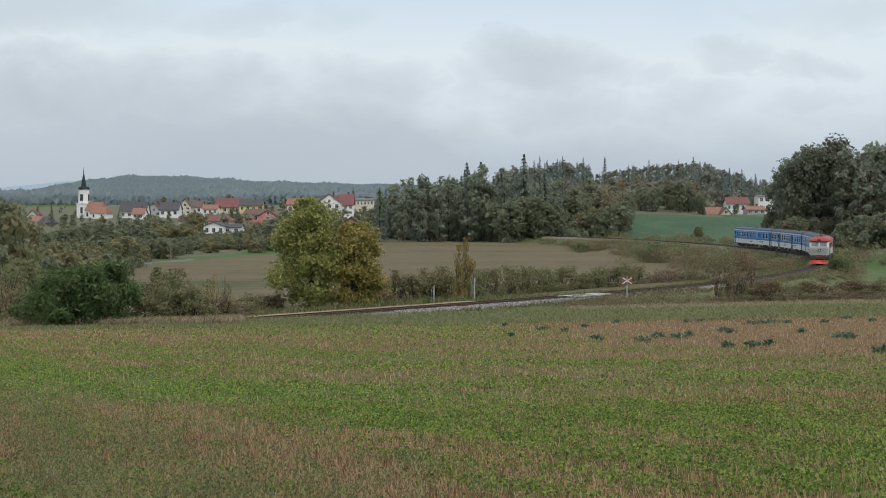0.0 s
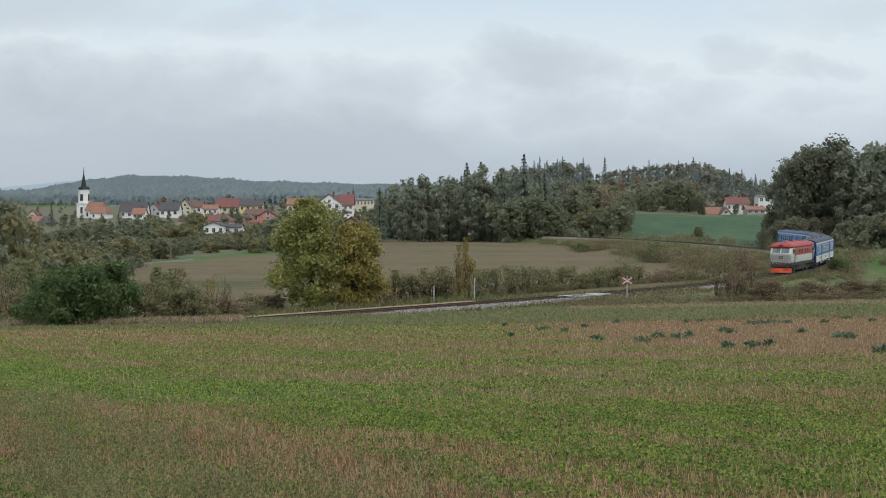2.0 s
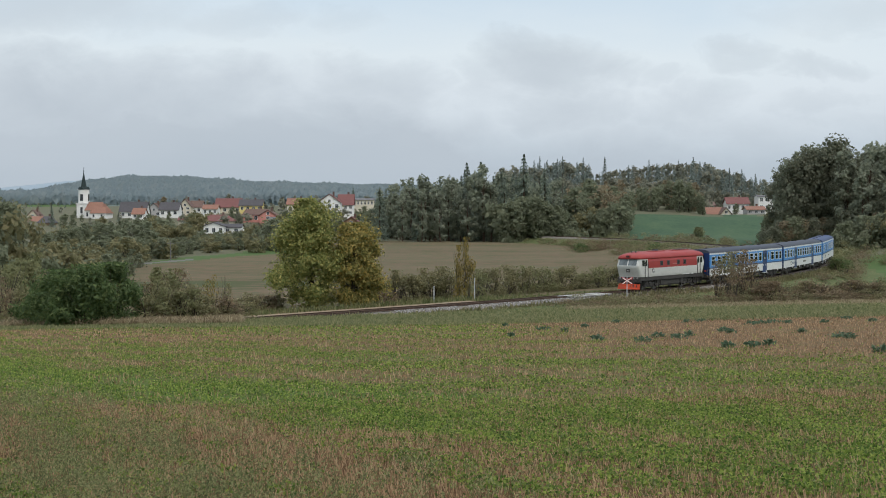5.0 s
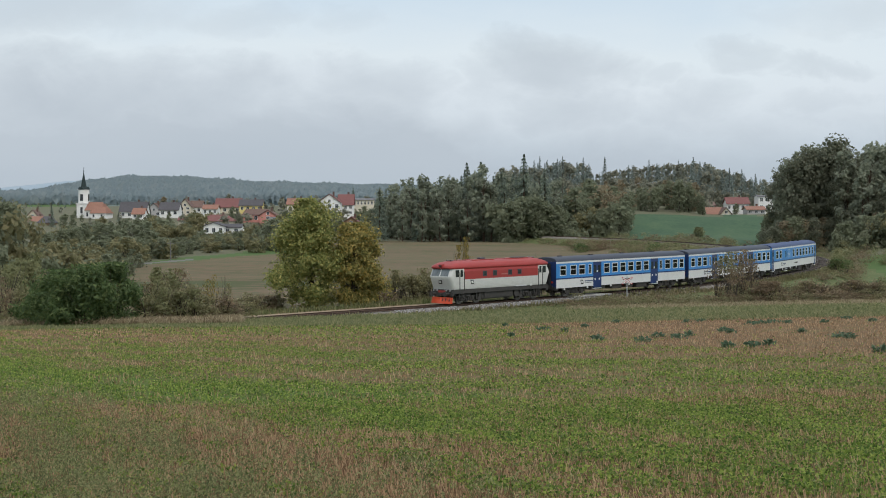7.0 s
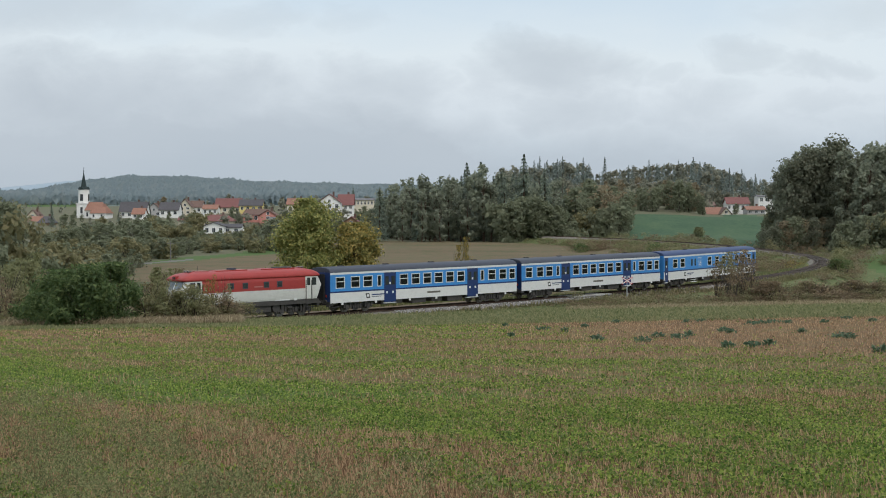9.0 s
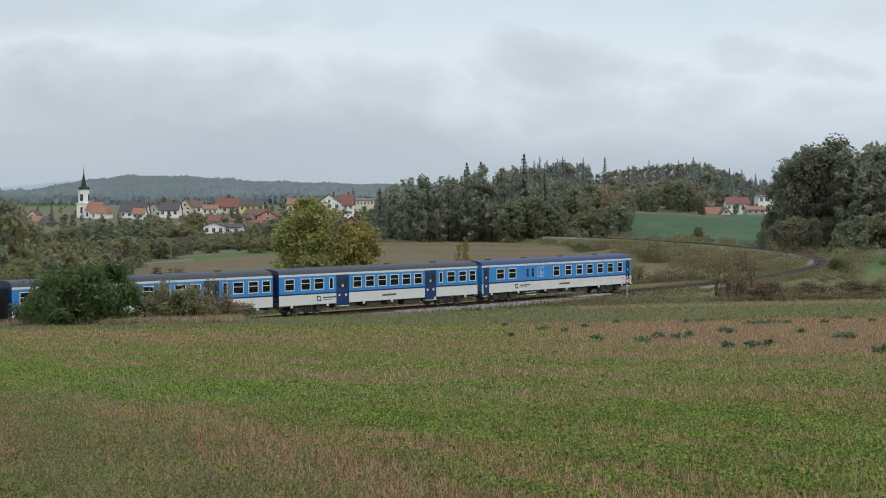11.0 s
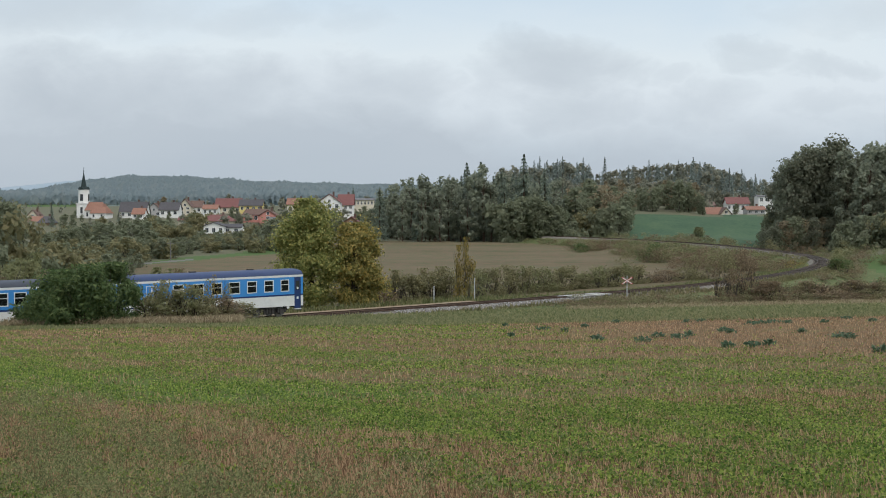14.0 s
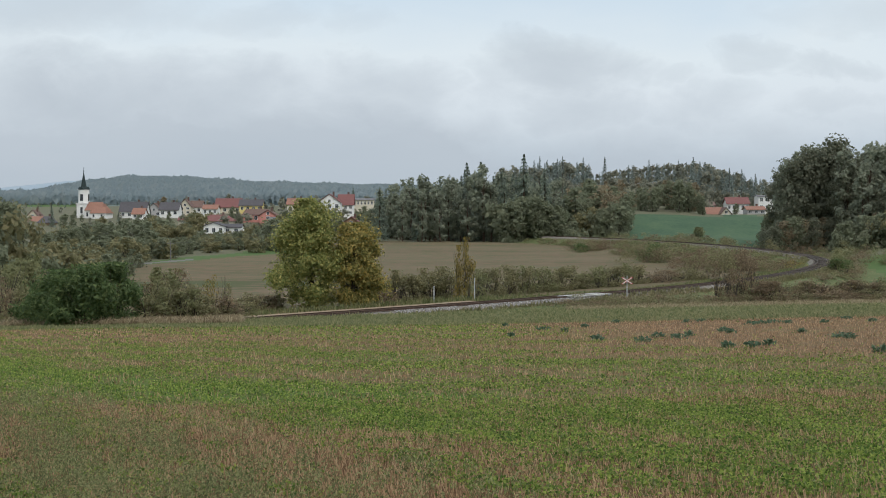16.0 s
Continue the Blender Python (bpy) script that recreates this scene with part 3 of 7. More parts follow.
def conifer(seed, h, spread, whorls=22, per=9, quads=9, droop=0.25, size=0.7):
    rng = np.random.RandomState(seed)
    wood = tube([[0, 0, -0.3], [0, 0, h * 0.5], [0, 0, h]], [h * 0.016, h * 0.01, 0.02], 6)
    c, lead, sz = [(0, 0, h * 0.97)], [(0, 0, 1.0)], [0.7]
    for w in range(whorls):
        t = w / (whorls - 1)
        z = h * (0.1 + 0.88 * t)
        reach = spread * (1 - t) ** 0.8 * rng.uniform(0.75, 1.1) + 0.15
        for k in range(per):
            a = rng.uniform(0, 6.2832)
            rk = reach * rng.uniform(0.65, 1.1)
            for q in range(quads):
                u = (q + rng.uniform(0, 1)) / quads
                c.append((math.cos(a) * rk * u, math.sin(a) * rk * u, z - droop * rk * u + rng.normal(0, 0.12)))
                lead.append((math.cos(a), math.sin(a), -droop * 1.3))
                sz.append(0.45 + 0.55 * (1 - t))
    c, lead = np.array(c), np.array(lead)
    face = lead * [0.6, 0.6, 0] + [0, 0, 0.9]
    return wood, leaf_quads(c, size * (0.5 + 0.5 * spread / 3) * np.array(sz), rng, slim=0.45, lead=lead, face=face, loose=0.35)


def pine(seed, h, spread, leaves, size):
    rng = np.random.RandomState(seed)
    wood, tips = limbs(rng, h, h * 0.014, spread * 0.8, 9, 0.5, 2)
    p, face = crown_cloud(rng, h, spread, 34, 200, leaves, size, 0.08, 0.2, 0.27)
    return wood, leaf_quads(p, size, rng, slim=0.6, face=face)


def bush(seed, h, spread, leaves, size, lobes=12, clumps=90, clump=0.2, slim=0.6):
    rng = np.random.RandomState(seed)
    stems = []
    for i in range(9):
        a = rng.uniform(0, 6.28)
        e = np.array([math.cos(a) * spread * rng.uniform(0.2, 0.8), math.sin(a) * spread * rng.uniform(0.2, 0.8), h * rng.uniform(0.6, 0.95)])
        stems.append(tube([[0, 0, -0.2], e * [0.4, 0.4, 0.5], e], [0.05, 0.03, 0.01], 4))
    p, face = crown_cloud(rng, h, spread, lobes, clumps, leaves, size, -0.15, clump, 0.42)
    return merge(stems), leaf_quads(p, size, rng, face=face, slim=slim, loose=0.6)


def ray_xy(px, dist):
    """The place at that bearing (thousandths of the view's width from its west side) and depth."""
    return ((px - 500.0) * 1.568 / FOCAL * dist * DEEP, dist * DEEP)


def P(x):
    return x / 1.568


# the two oaks behind the line
for px, d, h, sp, seed, leaf, lab in ((545, 140, 10.9, 3.9, 3, L_OAK, "tall rounded oak with olive green autumn leaves"), (628, 141, 8.3, 3.4, 4, L_OAK_GOLD, "lower spreading oak with golden brown autumn leaves")):
    x, y = ray_xy(P(px), d)
    w, c = broadleaf(seed, h, sp, 26000, 0.27, 16, 0.24, 0.06, 40, 420, 0.17, 0.42)
    stand("oak_tree", w, c, M_BARK, leaf, lab, "tree", x, y, 0.4 * seed, "oaks beside the railway")

# dark bush before the line, and the thin shrubs beside it
for px, d, h, sp, seed in ((105, 101, 4.0, 2.7, 11), (150, 99, 4.3, 2.8, 12), (200, 101, 4.4, 2.3, 13), (75, 103, 3.5, 2.0, 14)):
    x, y = ray_xy(P(px), d)
    w, c = bush(seed, h, sp, 8000, 0.36, 26, 240, 0.22, 0.36)
    stand("robinia_bush", w, c, M_BARK, L_DARK, "dense dark green robinia bush at the field edge", "bush", x, y, 0, "robinia bushes")


# ---- woods ----
def variants(kind):
    """Three shapes of a kind of tree, as trunk and crown meshes."""
    made = []
    for i in range(3):
        if kind == "spruce":
            w, c = conifer(30 + i, 20, 4.6, 26, 8, 6, 0.45, 1.0)
            made.append((mesh_of("trunk", *w, [M_PINE_BARK]), mesh_of("crown", *c, [L_SPRUCE])))
        elif kind == "pine":
            w, c = pine(40 + i, 18, 3.2, 1600, 0.9)
            made.append((mesh_of("trunk", *w, [M_PINE_BARK]), mesh_of("crown", *c, [L_PINE])))
        elif kind == "rust":
            w, c = broadleaf(50 + i, 14, 4.2, 1100, 0.95, 8, 0.2, 0.1, 22, 170, 0.2, forks=1)
            made.append((mesh_of("trunk", *w, [M_BARK]), mesh_of("crown", *c, [L_WOOD_RUST])))
        elif kind == "scrub":
            w, c = bush(60 + i, 5, 3.0, 750, 0.66)
            made.append((mesh_of("trunk", *w, [M_BARK]), mesh_of("crown", *c, [(L_WOOD, L_WOOD, L_SHRUB)[i]])))
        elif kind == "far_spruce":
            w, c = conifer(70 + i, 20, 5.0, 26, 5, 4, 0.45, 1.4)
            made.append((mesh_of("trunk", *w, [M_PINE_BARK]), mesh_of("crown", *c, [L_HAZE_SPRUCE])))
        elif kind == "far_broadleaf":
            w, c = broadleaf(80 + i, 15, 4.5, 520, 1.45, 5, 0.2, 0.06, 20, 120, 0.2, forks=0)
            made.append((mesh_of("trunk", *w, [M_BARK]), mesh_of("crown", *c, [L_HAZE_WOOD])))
        elif kind == "tall_broadleaf":
            w, c = broadleaf(110 + i, 20, 5.0, 3200, 0.66, 12, 0.28, 0.03, 40, 360, 0.17, forks=2)
            made.append((mesh_of("trunk", *w, [M_BARK]), mesh_of("crown", *c, [L_TALL])))
        else:
            w, c = broadleaf(90 + i, 15, 4.4, 1000, 1.0, 7, 0.22, 0.03, 26, 220, 0.2, forks=0)
            made.append((mesh_of("trunk", *w, [M_BARK]), mesh_of("crown", *c, [L_WOOD])))
    return made


SHAPES = {k: variants(k) for k in ("spruce", "pine", "rust", "scrub", "far_spruce", "far_broadleaf", "tall_broadleaf", "broadleaf")}
TALL = {"spruce": 20, "pine": 18, "rust": 14, "scrub": 5, "far_spruce": 20, "far_broadleaf": 15, "tall_broadleaf": 20, "broadleaf": 15}
NAMES = {"spruce": ("spruce_tree", "dark green spruce with drooping branches in a wood"), "pine": ("pine_tree", "dark pine with a bare trunk in a wood"), "rust": ("autumn_tree", "broadleaf tree with rusty autumn leaves in a wood"), "scrub": ("shrub", "low mixed shrub at a field edge"), "far_spruce": ("spruce_tree", "hazy blue-green spruce on a wooded hill"), "far_broadleaf": ("broadleaf_tree", "hazy broadleaf tree on a wooded hill"), "tall_broadleaf": ("broadleaf_tree", "tall dense dark green tree beside the bend"), "broadleaf": ("broadleaf_tree", "dense dark green broadleaf tree in a wood")}
wood_rng = np.random.RandomState(5)


MASS = {}


def plant(kind, x, y, h, group, wide=1.0, label="", join=False):
    name, text = NAMES[kind]
    tr, cr = SHAPES[kind][wood_rng.randint(0, 3)]
    k = h / TALL[kind]
    m = Matrix.LocRotScale((x, y, ground_at(x, y) - 0.1), Euler((0, 0, wood_rng.uniform(0, 6.28))), (k * wide, k * wide, k))
    if join:
        a = np.array(m)
        for me in (cr,):
            v = np.empty(len(me.vertices) * 3, np.float32)
            me.vertices.foreach_get("co", v)
            f = np.empty(len(me.loops), np.int32)
            me.loops.foreach_get("vertex_index", f)
            MASS.setdefault((group, me.materials[0].name), []).append((v.reshape(-1, 3) @ a[:3, :3].T + a[:3, 3], f.reshape(-1, 4)))
        return None
    ob = new(name)
    ob.matrix_basis = m
    tagged(ob, label or text, "bush" if kind == "scrub" else "tree", group)
    part("trunk", tr, None, ob)
    part("crown", cr, None, ob)
    return ob


def belt(kinds, px0, px1, d0, d1, count, h0, h1, group, tops=None, wide=1.0, join=False):
    """Trees scattered over a stretch of bearings and depths; tops: bearing and the picture row that the crowns reach."""
    for i in range(count):
        px = px0 + (px1 - px0) * (i + wood_rng.uniform(0, 1)) / count
        d = d0 + (d1 - d0) * wood_rng.uniform(0, 1)
        x, y = ray_xy(P(px), d)
        kind = kinds[wood_rng.randint(0, len(kinds))]
        h = wood_rng.uniform(h0, h1)
        if tops:
            row = np.interp(px, [t[0] for t in tops], [t[1] for t in tops])
            limit = 10 + (HORIZON - row) / FOCAL * d * DEEP - ground_at(x, y)
            h = max(3.0, limit * (0.68 + 0.34 * wood_rng.uniform(0, 1) ** 0.7))
        plant(kind, x, y, h, group, wide, join=join)


# the wood beyond the harrowed field
WOOD_TOPS = [(650, 345), (690, 332), (745, 310), (800, 312), (822, 292), (840, 306), (855, 290), (880, 298), (905, 308), (960, 312), (1000, 318)]
belt(["pine", "spruce", "pine", "pine"], 668, 1000, 384, 440, 105, 14, 20, "wood beyond the field", WOOD_TOPS, 0.95)
belt(["broadleaf", "scrub", "broadleaf"], 880, 1010, 376, 384, 16, 6, 10, "wood beyond the field", [(880, 350), (940, 340), (1010, 365)])
for px, row, d in ((826, 288, 400), (851, 286, 405), (927, 272, 395), (964, 300, 392), (672, 332, 390)):
    x, y = ray_xy(P(px), d)
    plant("spruce", x, y, 10 + (HORIZON - row) / FOCAL * d * DEEP - ground_at(x, y), "wood beyond the field", 1.1)
belt(["rust", "broadleaf", "rust", "broadleaf"], 1000, 1112, 400, 480, 30, 9, 14, "mixed trees round the green crop", [(1000, 335), (1040, 320), (1080, 330), (1112, 340)])
belt(["broadleaf", "broadleaf", "rust"], 1112, 1245, 505, 540, 26, 9, 14, "mixed trees round the green crop", [(1112, 335), (1160, 325), (1200, 318), (1225, 325), (1245, 350)])
belt(["broadleaf", "scrub"], 1030, 1112, 385, 410, 16, 4, 8, "mixed trees round the green crop", [(1030, 370), (1080, 350), (1112, 385)])
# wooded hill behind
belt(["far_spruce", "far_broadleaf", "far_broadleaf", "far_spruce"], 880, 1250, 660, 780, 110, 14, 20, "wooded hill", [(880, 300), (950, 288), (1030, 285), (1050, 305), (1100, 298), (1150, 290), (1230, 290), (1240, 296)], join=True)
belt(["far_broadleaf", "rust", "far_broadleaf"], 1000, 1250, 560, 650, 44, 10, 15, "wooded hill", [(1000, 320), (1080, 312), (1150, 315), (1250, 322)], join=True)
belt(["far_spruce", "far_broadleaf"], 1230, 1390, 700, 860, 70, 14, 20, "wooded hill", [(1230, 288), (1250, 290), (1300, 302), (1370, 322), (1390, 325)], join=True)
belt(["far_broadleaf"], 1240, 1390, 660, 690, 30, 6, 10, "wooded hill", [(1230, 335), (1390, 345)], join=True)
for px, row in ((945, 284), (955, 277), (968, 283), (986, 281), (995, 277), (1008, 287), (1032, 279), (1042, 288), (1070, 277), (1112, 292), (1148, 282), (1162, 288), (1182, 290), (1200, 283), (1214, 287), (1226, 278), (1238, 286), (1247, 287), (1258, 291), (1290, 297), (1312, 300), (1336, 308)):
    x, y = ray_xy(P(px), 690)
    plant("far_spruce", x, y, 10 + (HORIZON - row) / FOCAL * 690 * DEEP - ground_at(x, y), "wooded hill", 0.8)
# the tall clump east of the bend
EAST = [(1360, 335), (1375, 310), (1385, 290), (1400, 272), (1440, 250), (1480, 240), (1495, 250), (1510, 285), (1530, 258), (1600, 250)]
belt(["tall_broadleaf", "pine", "pine", "tall_broadleaf"], 1384, 1490, 312, 345, 26, 14, 22, "tall trees beside the bend", EAST, 0.95)
belt(["tall_broadleaf", "pine", "pine"], 1490, 1620, 285, 320, 28, 14, 22, "tall trees beside the bend", EAST, 0.95)
belt(["rust", "broadleaf", "tall_broadleaf"], 1345, 1600, 288, 302, 24, 5, 8, "tall trees beside the bend", [(1345, 405), (1380, 388), (1420, 378), (1500, 385), (1530, 372), (1600, 380)], 1.1)
for px, row, kind in ((1392, 285, "pine"), (1404, 270, "tall_broadleaf"), (1424, 262, "tall_broadleaf"), (1448, 249, "tall_broadleaf"), (1470, 241, "tall_broadleaf"), (1488, 242, "tall_broadleaf"), (1518, 272, "pine"), (1536, 254, "pine"), (1558, 257, "tall_broadleaf"), (1580, 252, "tall_broadleaf")):
    x, y = ray_xy(P(px), 306)
    plant(kind, x, y, 10 + (HORIZON - row) / FOCAL * 306 * DEEP - ground_at(x, y), "tall trees beside the bend", 0.85)
belt(["scrub", "broadleaf"], 1350, 1480, 315, 330, 20, 4, 8, "tall trees beside the bend", [(1335, 405), (1370, 370), (1480, 380)], 1.0)
belt(["scrub", "broadleaf"], 1480, 1610, 272, 284, 18, 4, 8, "tall trees beside the bend", [(1470, 390), (1600, 370)], 1.0)
# thicket before the village
THICKET = [(60, 410), (100, 408), (130, 392), (250, 386), (330, 394), (355, 414), (430, 417), (450, 398), (500, 380)]
belt(["scrub", "broadleaf", "broadleaf"], 60, 260, 290, 400, 44, 6, 9, "thicket before the village", THICKET, 1.25)
belt(["scrub", "broadleaf", "broadleaf"], 240, 500, 345, 410, 50, 6, 9, "thicket before the village", THICKET, 1.25)
belt(["scrub", "scrub", "broadleaf"], 60, 500, 305, 345, 44, 3, 5, "thicket before the village", [(60, 430), (250, 424), (500, 422)], 1.5)
belt(["scrub", "broadleaf", "scrub"], 60, 250, 246, 290, 34, 3, 6, "thicket before the village", [(60, 425), (250, 418)], 1.4)
belt(["scrub", "scrub", "broadleaf"], 240, 330, 268, 312, 16, 3, 6, "thicket before the village", [(240, 420), (330, 420)], 1.4)
belt(["scrub", "scrub", "broadleaf"], 330, 500, 304, 340, 22, 3, 6, "thicket before the village", [(330, 418), (430, 420), (500, 408)], 1.4)
belt(["broadleaf", "broadleaf", "scrub"], -40, 34, 190, 260, 16, 8, 14, "trees at the valley side", [(-20, 348), (34, 356)], 0.8)
belt(["scrub", "scrub", "broadleaf"], 0, 240, 160, 250, 30, 3, 6, "trees at the valley side", [(0, 420), (60, 432), (150, 432), (230, 462), (280, 485)], 1.2)


# ---- train ----
M_WHITE = painted("ivory_paint", (0.58, 0.575, 0.54), 0.4, 0.8)
M_CWHITE = painted("coach_white_paint", (0.66, 0.66, 0.64), 0.4, 0.82)
M_RED = painted("faded_red_paint", (0.33, 0.045, 0.04), 0.45, 0.8)
M_BLUE = painted("sky_blue_paint", (0.05, 0.235, 0.56), 0.35, 0.88)
M_NAVY = painted("navy_paint", (0.018, 0.04, 0.13), 0.35, 0.85)
M_ROOF = painted("dark_roof_paint", (0.055, 0.062, 0.082), 0.6, 0.75)
M_ROOF_BLUE = painted("blue_roof_paint", (0.04, 0.062, 0.14), 0.55, 0.8)
M_BLACK = material("sooty_underframe", [(0.3, (0.03, 0.029, 0.028)), (0.55, (0.065, 0.06, 0.055)), (0.8, (0.13, 0.11, 0.095))], 0.7, 3, 6, scale2=14)
M_STEEL = material("worn_wheel_steel", [(0.3, (0.1, 0.09, 0.08)), (0.7, (0.35, 0.33, 0.31))], 0.4, 5, 4, metal=0.8)
M_PLOUGH_RED = painted("orange_red_paint", (0.6, 0.075, 0.028), 0.45, 0.75)
M_RUBBER = material("gangway_rubber", [(0.3, (0.012, 0.012, 0.013)), (0.7, (0.03, 0.03, 0.032))], 0.8, 4)
M_DGLASS = material("dark_cab_glass", [(0.3, (0.02, 0.024, 0.026)), (0.7, (0.05, 0.058, 0.06))], 0.06, 0.8, 2, spec=0.6)
M_BLIND = material("window_interior_beige", [(0.3, (0.28, 0.25, 0.2)), (0.7, (0.42, 0.38, 0.3))], 0.8, 1.5)
M_ALU = material("window_frame_white", [(0.3, (0.6, 0.61, 0.6)), (0.7, (0.75, 0.75, 0.74))], 0.35, 3)
M_FADED = painted("faded_pink_paint", (0.4, 0.15, 0.135), 0.55, 0.8)
# windscreens: a grey reflection put into the base colour of the glass
M_SCREEN = material("reflection_grey_windscreen", [(0.3, (0.1, 0.115, 0.12)), (0.7, (0.2, 0.225, 0.23))], 0.08, 0.8, 2, spec=0.6)
M_LAMP = material("lamp_lens", [(0.3, (0.3, 0.29, 0.28)), (0.7, (0.45, 0.44, 0.42))], 0.15, 2)
M_INNER = material("coach_lining", [(0.3, (0.1, 0.09, 0.075)), (0.7, (0.16, 0.145, 0.12))], 0.8, 1)
M_SEAT = material("seat_cloth", [(0.3, (0.02, 0.035, 0.07)), (0.7, (0.045, 0.07, 0.12))], 0.9, 5)


def glass_material():
    m = bpy.data.materials.new("coach_window_glass")
    m.use_nodes = True
    n, l = m.node_tree.nodes, m.node_tree.links
    b = n["Principled BSDF"]
    tr = n.new("ShaderNodeBsdfTransparent")
    tr.inputs[0].default_value = (0.5, 0.54, 0.54, 1)
    b.inputs["Base Color"].default_value = (0.025, 0.03, 0.032, 1)
    b.inputs["Roughness"].default_value = 0.04
    mx = n.new("ShaderNodeMixShader")
    mx.inputs[0].default_value = 0.45
    l.new(tr.outputs[0], mx.inputs[1])
    l.new(b.outputs[0], mx.inputs[2])
    l.new(mx.outputs[0], n["Material Output"].inputs[0])
    return m


M_GLASS = glass_material()


def boxes(*list_of):
    bm = bmesh.new()
    for b in list_of:
        box(bm, *b)
    return bm


def soft(bm, w=0.03, seg=2):
    bmesh.ops.bevel(bm, geom=bm.edges[:], offset=w, segments=seg, affect="EDGES")
    return bm


def wheelset(r):
    """Two flanged wheels and an axle across the car."""
    bm = bmesh.new()
    turn = Matrix.Rotation(math.pi / 2, 4, "X")
    bmesh.ops.create_cone(bm, cap_ends=True, segments=10, radius1=0.09, radius2=0.09, depth=1.7, matrix=turn)
    for y in (-0.76, 0.76):
        s = 1 if y > 0 else -1
        for rad, dy, th in ((r, 0.0, 0.13), (r + 0.03, -0.07 * s, 0.03), (r * 0.45, 0.07 * s, 0.05)):
            bmesh.ops.create_cone(bm, cap_ends=True, segments=28, radius1=rad, radius2=rad, depth=th, matrix=Matrix.Translation((0, y + dy, 0)) @ turn)
    # spoke holes read as small blocks on the wheel face
    for y in (-0.85, 0.85):
        for k in range(5):
            a = k * 6.2832 / 5
            bmesh.ops.create_cube(bm, size=1, matrix=Matrix.Translation((math.cos(a) * r * 0.65, y * 0.985, math.sin(a) * r * 0.65)) @ Matrix.Rotation(-a, 4, "Y") @ Matrix.Diagonal((0.16, 0.04, 0.07, 1)))
    return bm


def bogie(parent, x, base, r, axles, heavy=False):
    """A bogie frame with springs and axle boxes; its wheelsets are sub-parts that turn."""
    bm = bmesh.new()
    h = base / 2
    for s in (-1, 1):
        y0, y1 = sorted((s * 0.98, s * 1.12))
        box(bm, -h - 0.75, h + 0.75, y0, y1, r + 0.12, r + 0.32)
        box(bm, -0.55, 0.55, y0, y1, r - 0.18, r + 0.2)
        for ax in (-h, h):
            y2, y3 = sorted((s * 1.0, s * 1.24))
            box(bm, ax - 0.2, ax + 0.2, y2, y3, r - 0.2, r + 0.2)
            box(bm, ax - 0.45, ax - 0.28, y2, y3, r - 0.05, r + 0.5)
            box(bm, ax + 0.28, ax + 0.45, y2, y3, r - 0.05, r + 0.5)
            if heavy:
                box(bm, ax - 0.16, ax + 0.16, *sorted((s * 1.12, s * 1.3)), r + 0.2, r + 0.62)
        for k in (-0.3, 0.0, 0.3):
            bmesh.ops.create_cone(bm, cap_ends=True, segments=10, radius1=0.11, radius2=0.11, depth=0.42, matrix=Matrix.Translation((k, s * 1.15, r + 0.12)))
        if heavy:
            # brake gear and sand pipes
            for k in (-h - 0.62, h + 0.62):
                box(bm, k - 0.05, k + 0.05, y0, y1, 0.2, r + 0.3)
            bmesh.ops.create_cone(bm, cap_ends=True, segments=12, radius1=0.13, radius2=0.13, depth=0.5, matrix=Matrix.Translation((h - 0.75, s * 1.2, r + 0.3)) @ Matrix.Rotation(math.pi / 2, 4, "Y"))
    box(bm, -0.4, 0.4, -1.0, 1.0, r, r + 0.3)
    b = part("bogie", bm, M_BLACK, parent, "sooty black bogie frame", pose(x, 0, 0))
    for ax in (-h, h):
        axles.append((part("wheelset", wheelset(r), M_STEEL, b, "worn steel wheelset", pose(ax, 0, r)), ax, r))
    return b


def ring_shell(levels, corner, keep, seg=5):
    """A shell from stacked rounded outlines (z, half length, half width); keep chooses faces by their centre."""
    rows = []
    for z, lx, wy in levels:
        c = min(corner, wy * 0.6)
        pts = []
        for qx, qy, a0 in ((1, 1, 0), (-1, 1, 90), (-1, -1, 180), (1, -1, 270)):
            for k in range(seg + 1):
                a = radians(a0 + 90 * k / seg)
                pts.append((qx * (lx - c) + c * math.cos(a), qy * (wy - c) + c * math.sin(a), z))
            # points along the straight side, so that the shell can be split by place
            if a0 in (0, 180):
                sgn = 1 if a0 == 0 else -1
                for u in (5.72, 3.0, 0, -3.0, -5.72):
                    pts.append((sgn * u, sgn * wy, z))
        rows.append(pts)
    n = len(rows[0])
    bm = bmesh.new()
    vs = [[bm.verts.new(p) for p in r] for r in rows]
    for i in range(len(rows) - 1):
        for j in range(n):
            q = [vs[i][j], vs[i][(j + 1) % n], vs[i + 1][(j + 1) % n], vs[i + 1][j]]
            c = sum((v.co for v in q), Vector()) / 4
            if keep(c):
                bm.faces.new(q)
    if keep(Vector((0, 0, 99))):
        bm.faces.new(vs[-1])
    bmesh.ops.delete(bm, geom=[v for v in bm.verts if not v.link_faces], context="VERTS")
    for f in bm.faces:
        f.smooth = True
    return bm


def plate(corners, out, thick):
    """A thin slab on four corners, proud by thick along out."""
    bm = bmesh.new()
    out = Vector(out)
    lo = [bm.verts.new(Vector(c) - out * 0.02) for c in corners]
    hi = [bm.verts.new(Vector(c) + out * thick) for c in corners]
    bm.faces.new(hi)
    bm.faces.new(lo[::-1])
    for i in range(4):
        bm.faces.new((lo[i], lo[(i + 1) % 4], hi[(i + 1) % 4], hi[i]))
    bmesh.ops.recalc_face_normals(bm, faces=bm.faces)
    return bm


def side_plate(x0, x1, z0, z1, s, w, thick):
    return boxes((x0, x1, *sorted((s * (w - 0.02), s * (w + thick))), z0, z1))


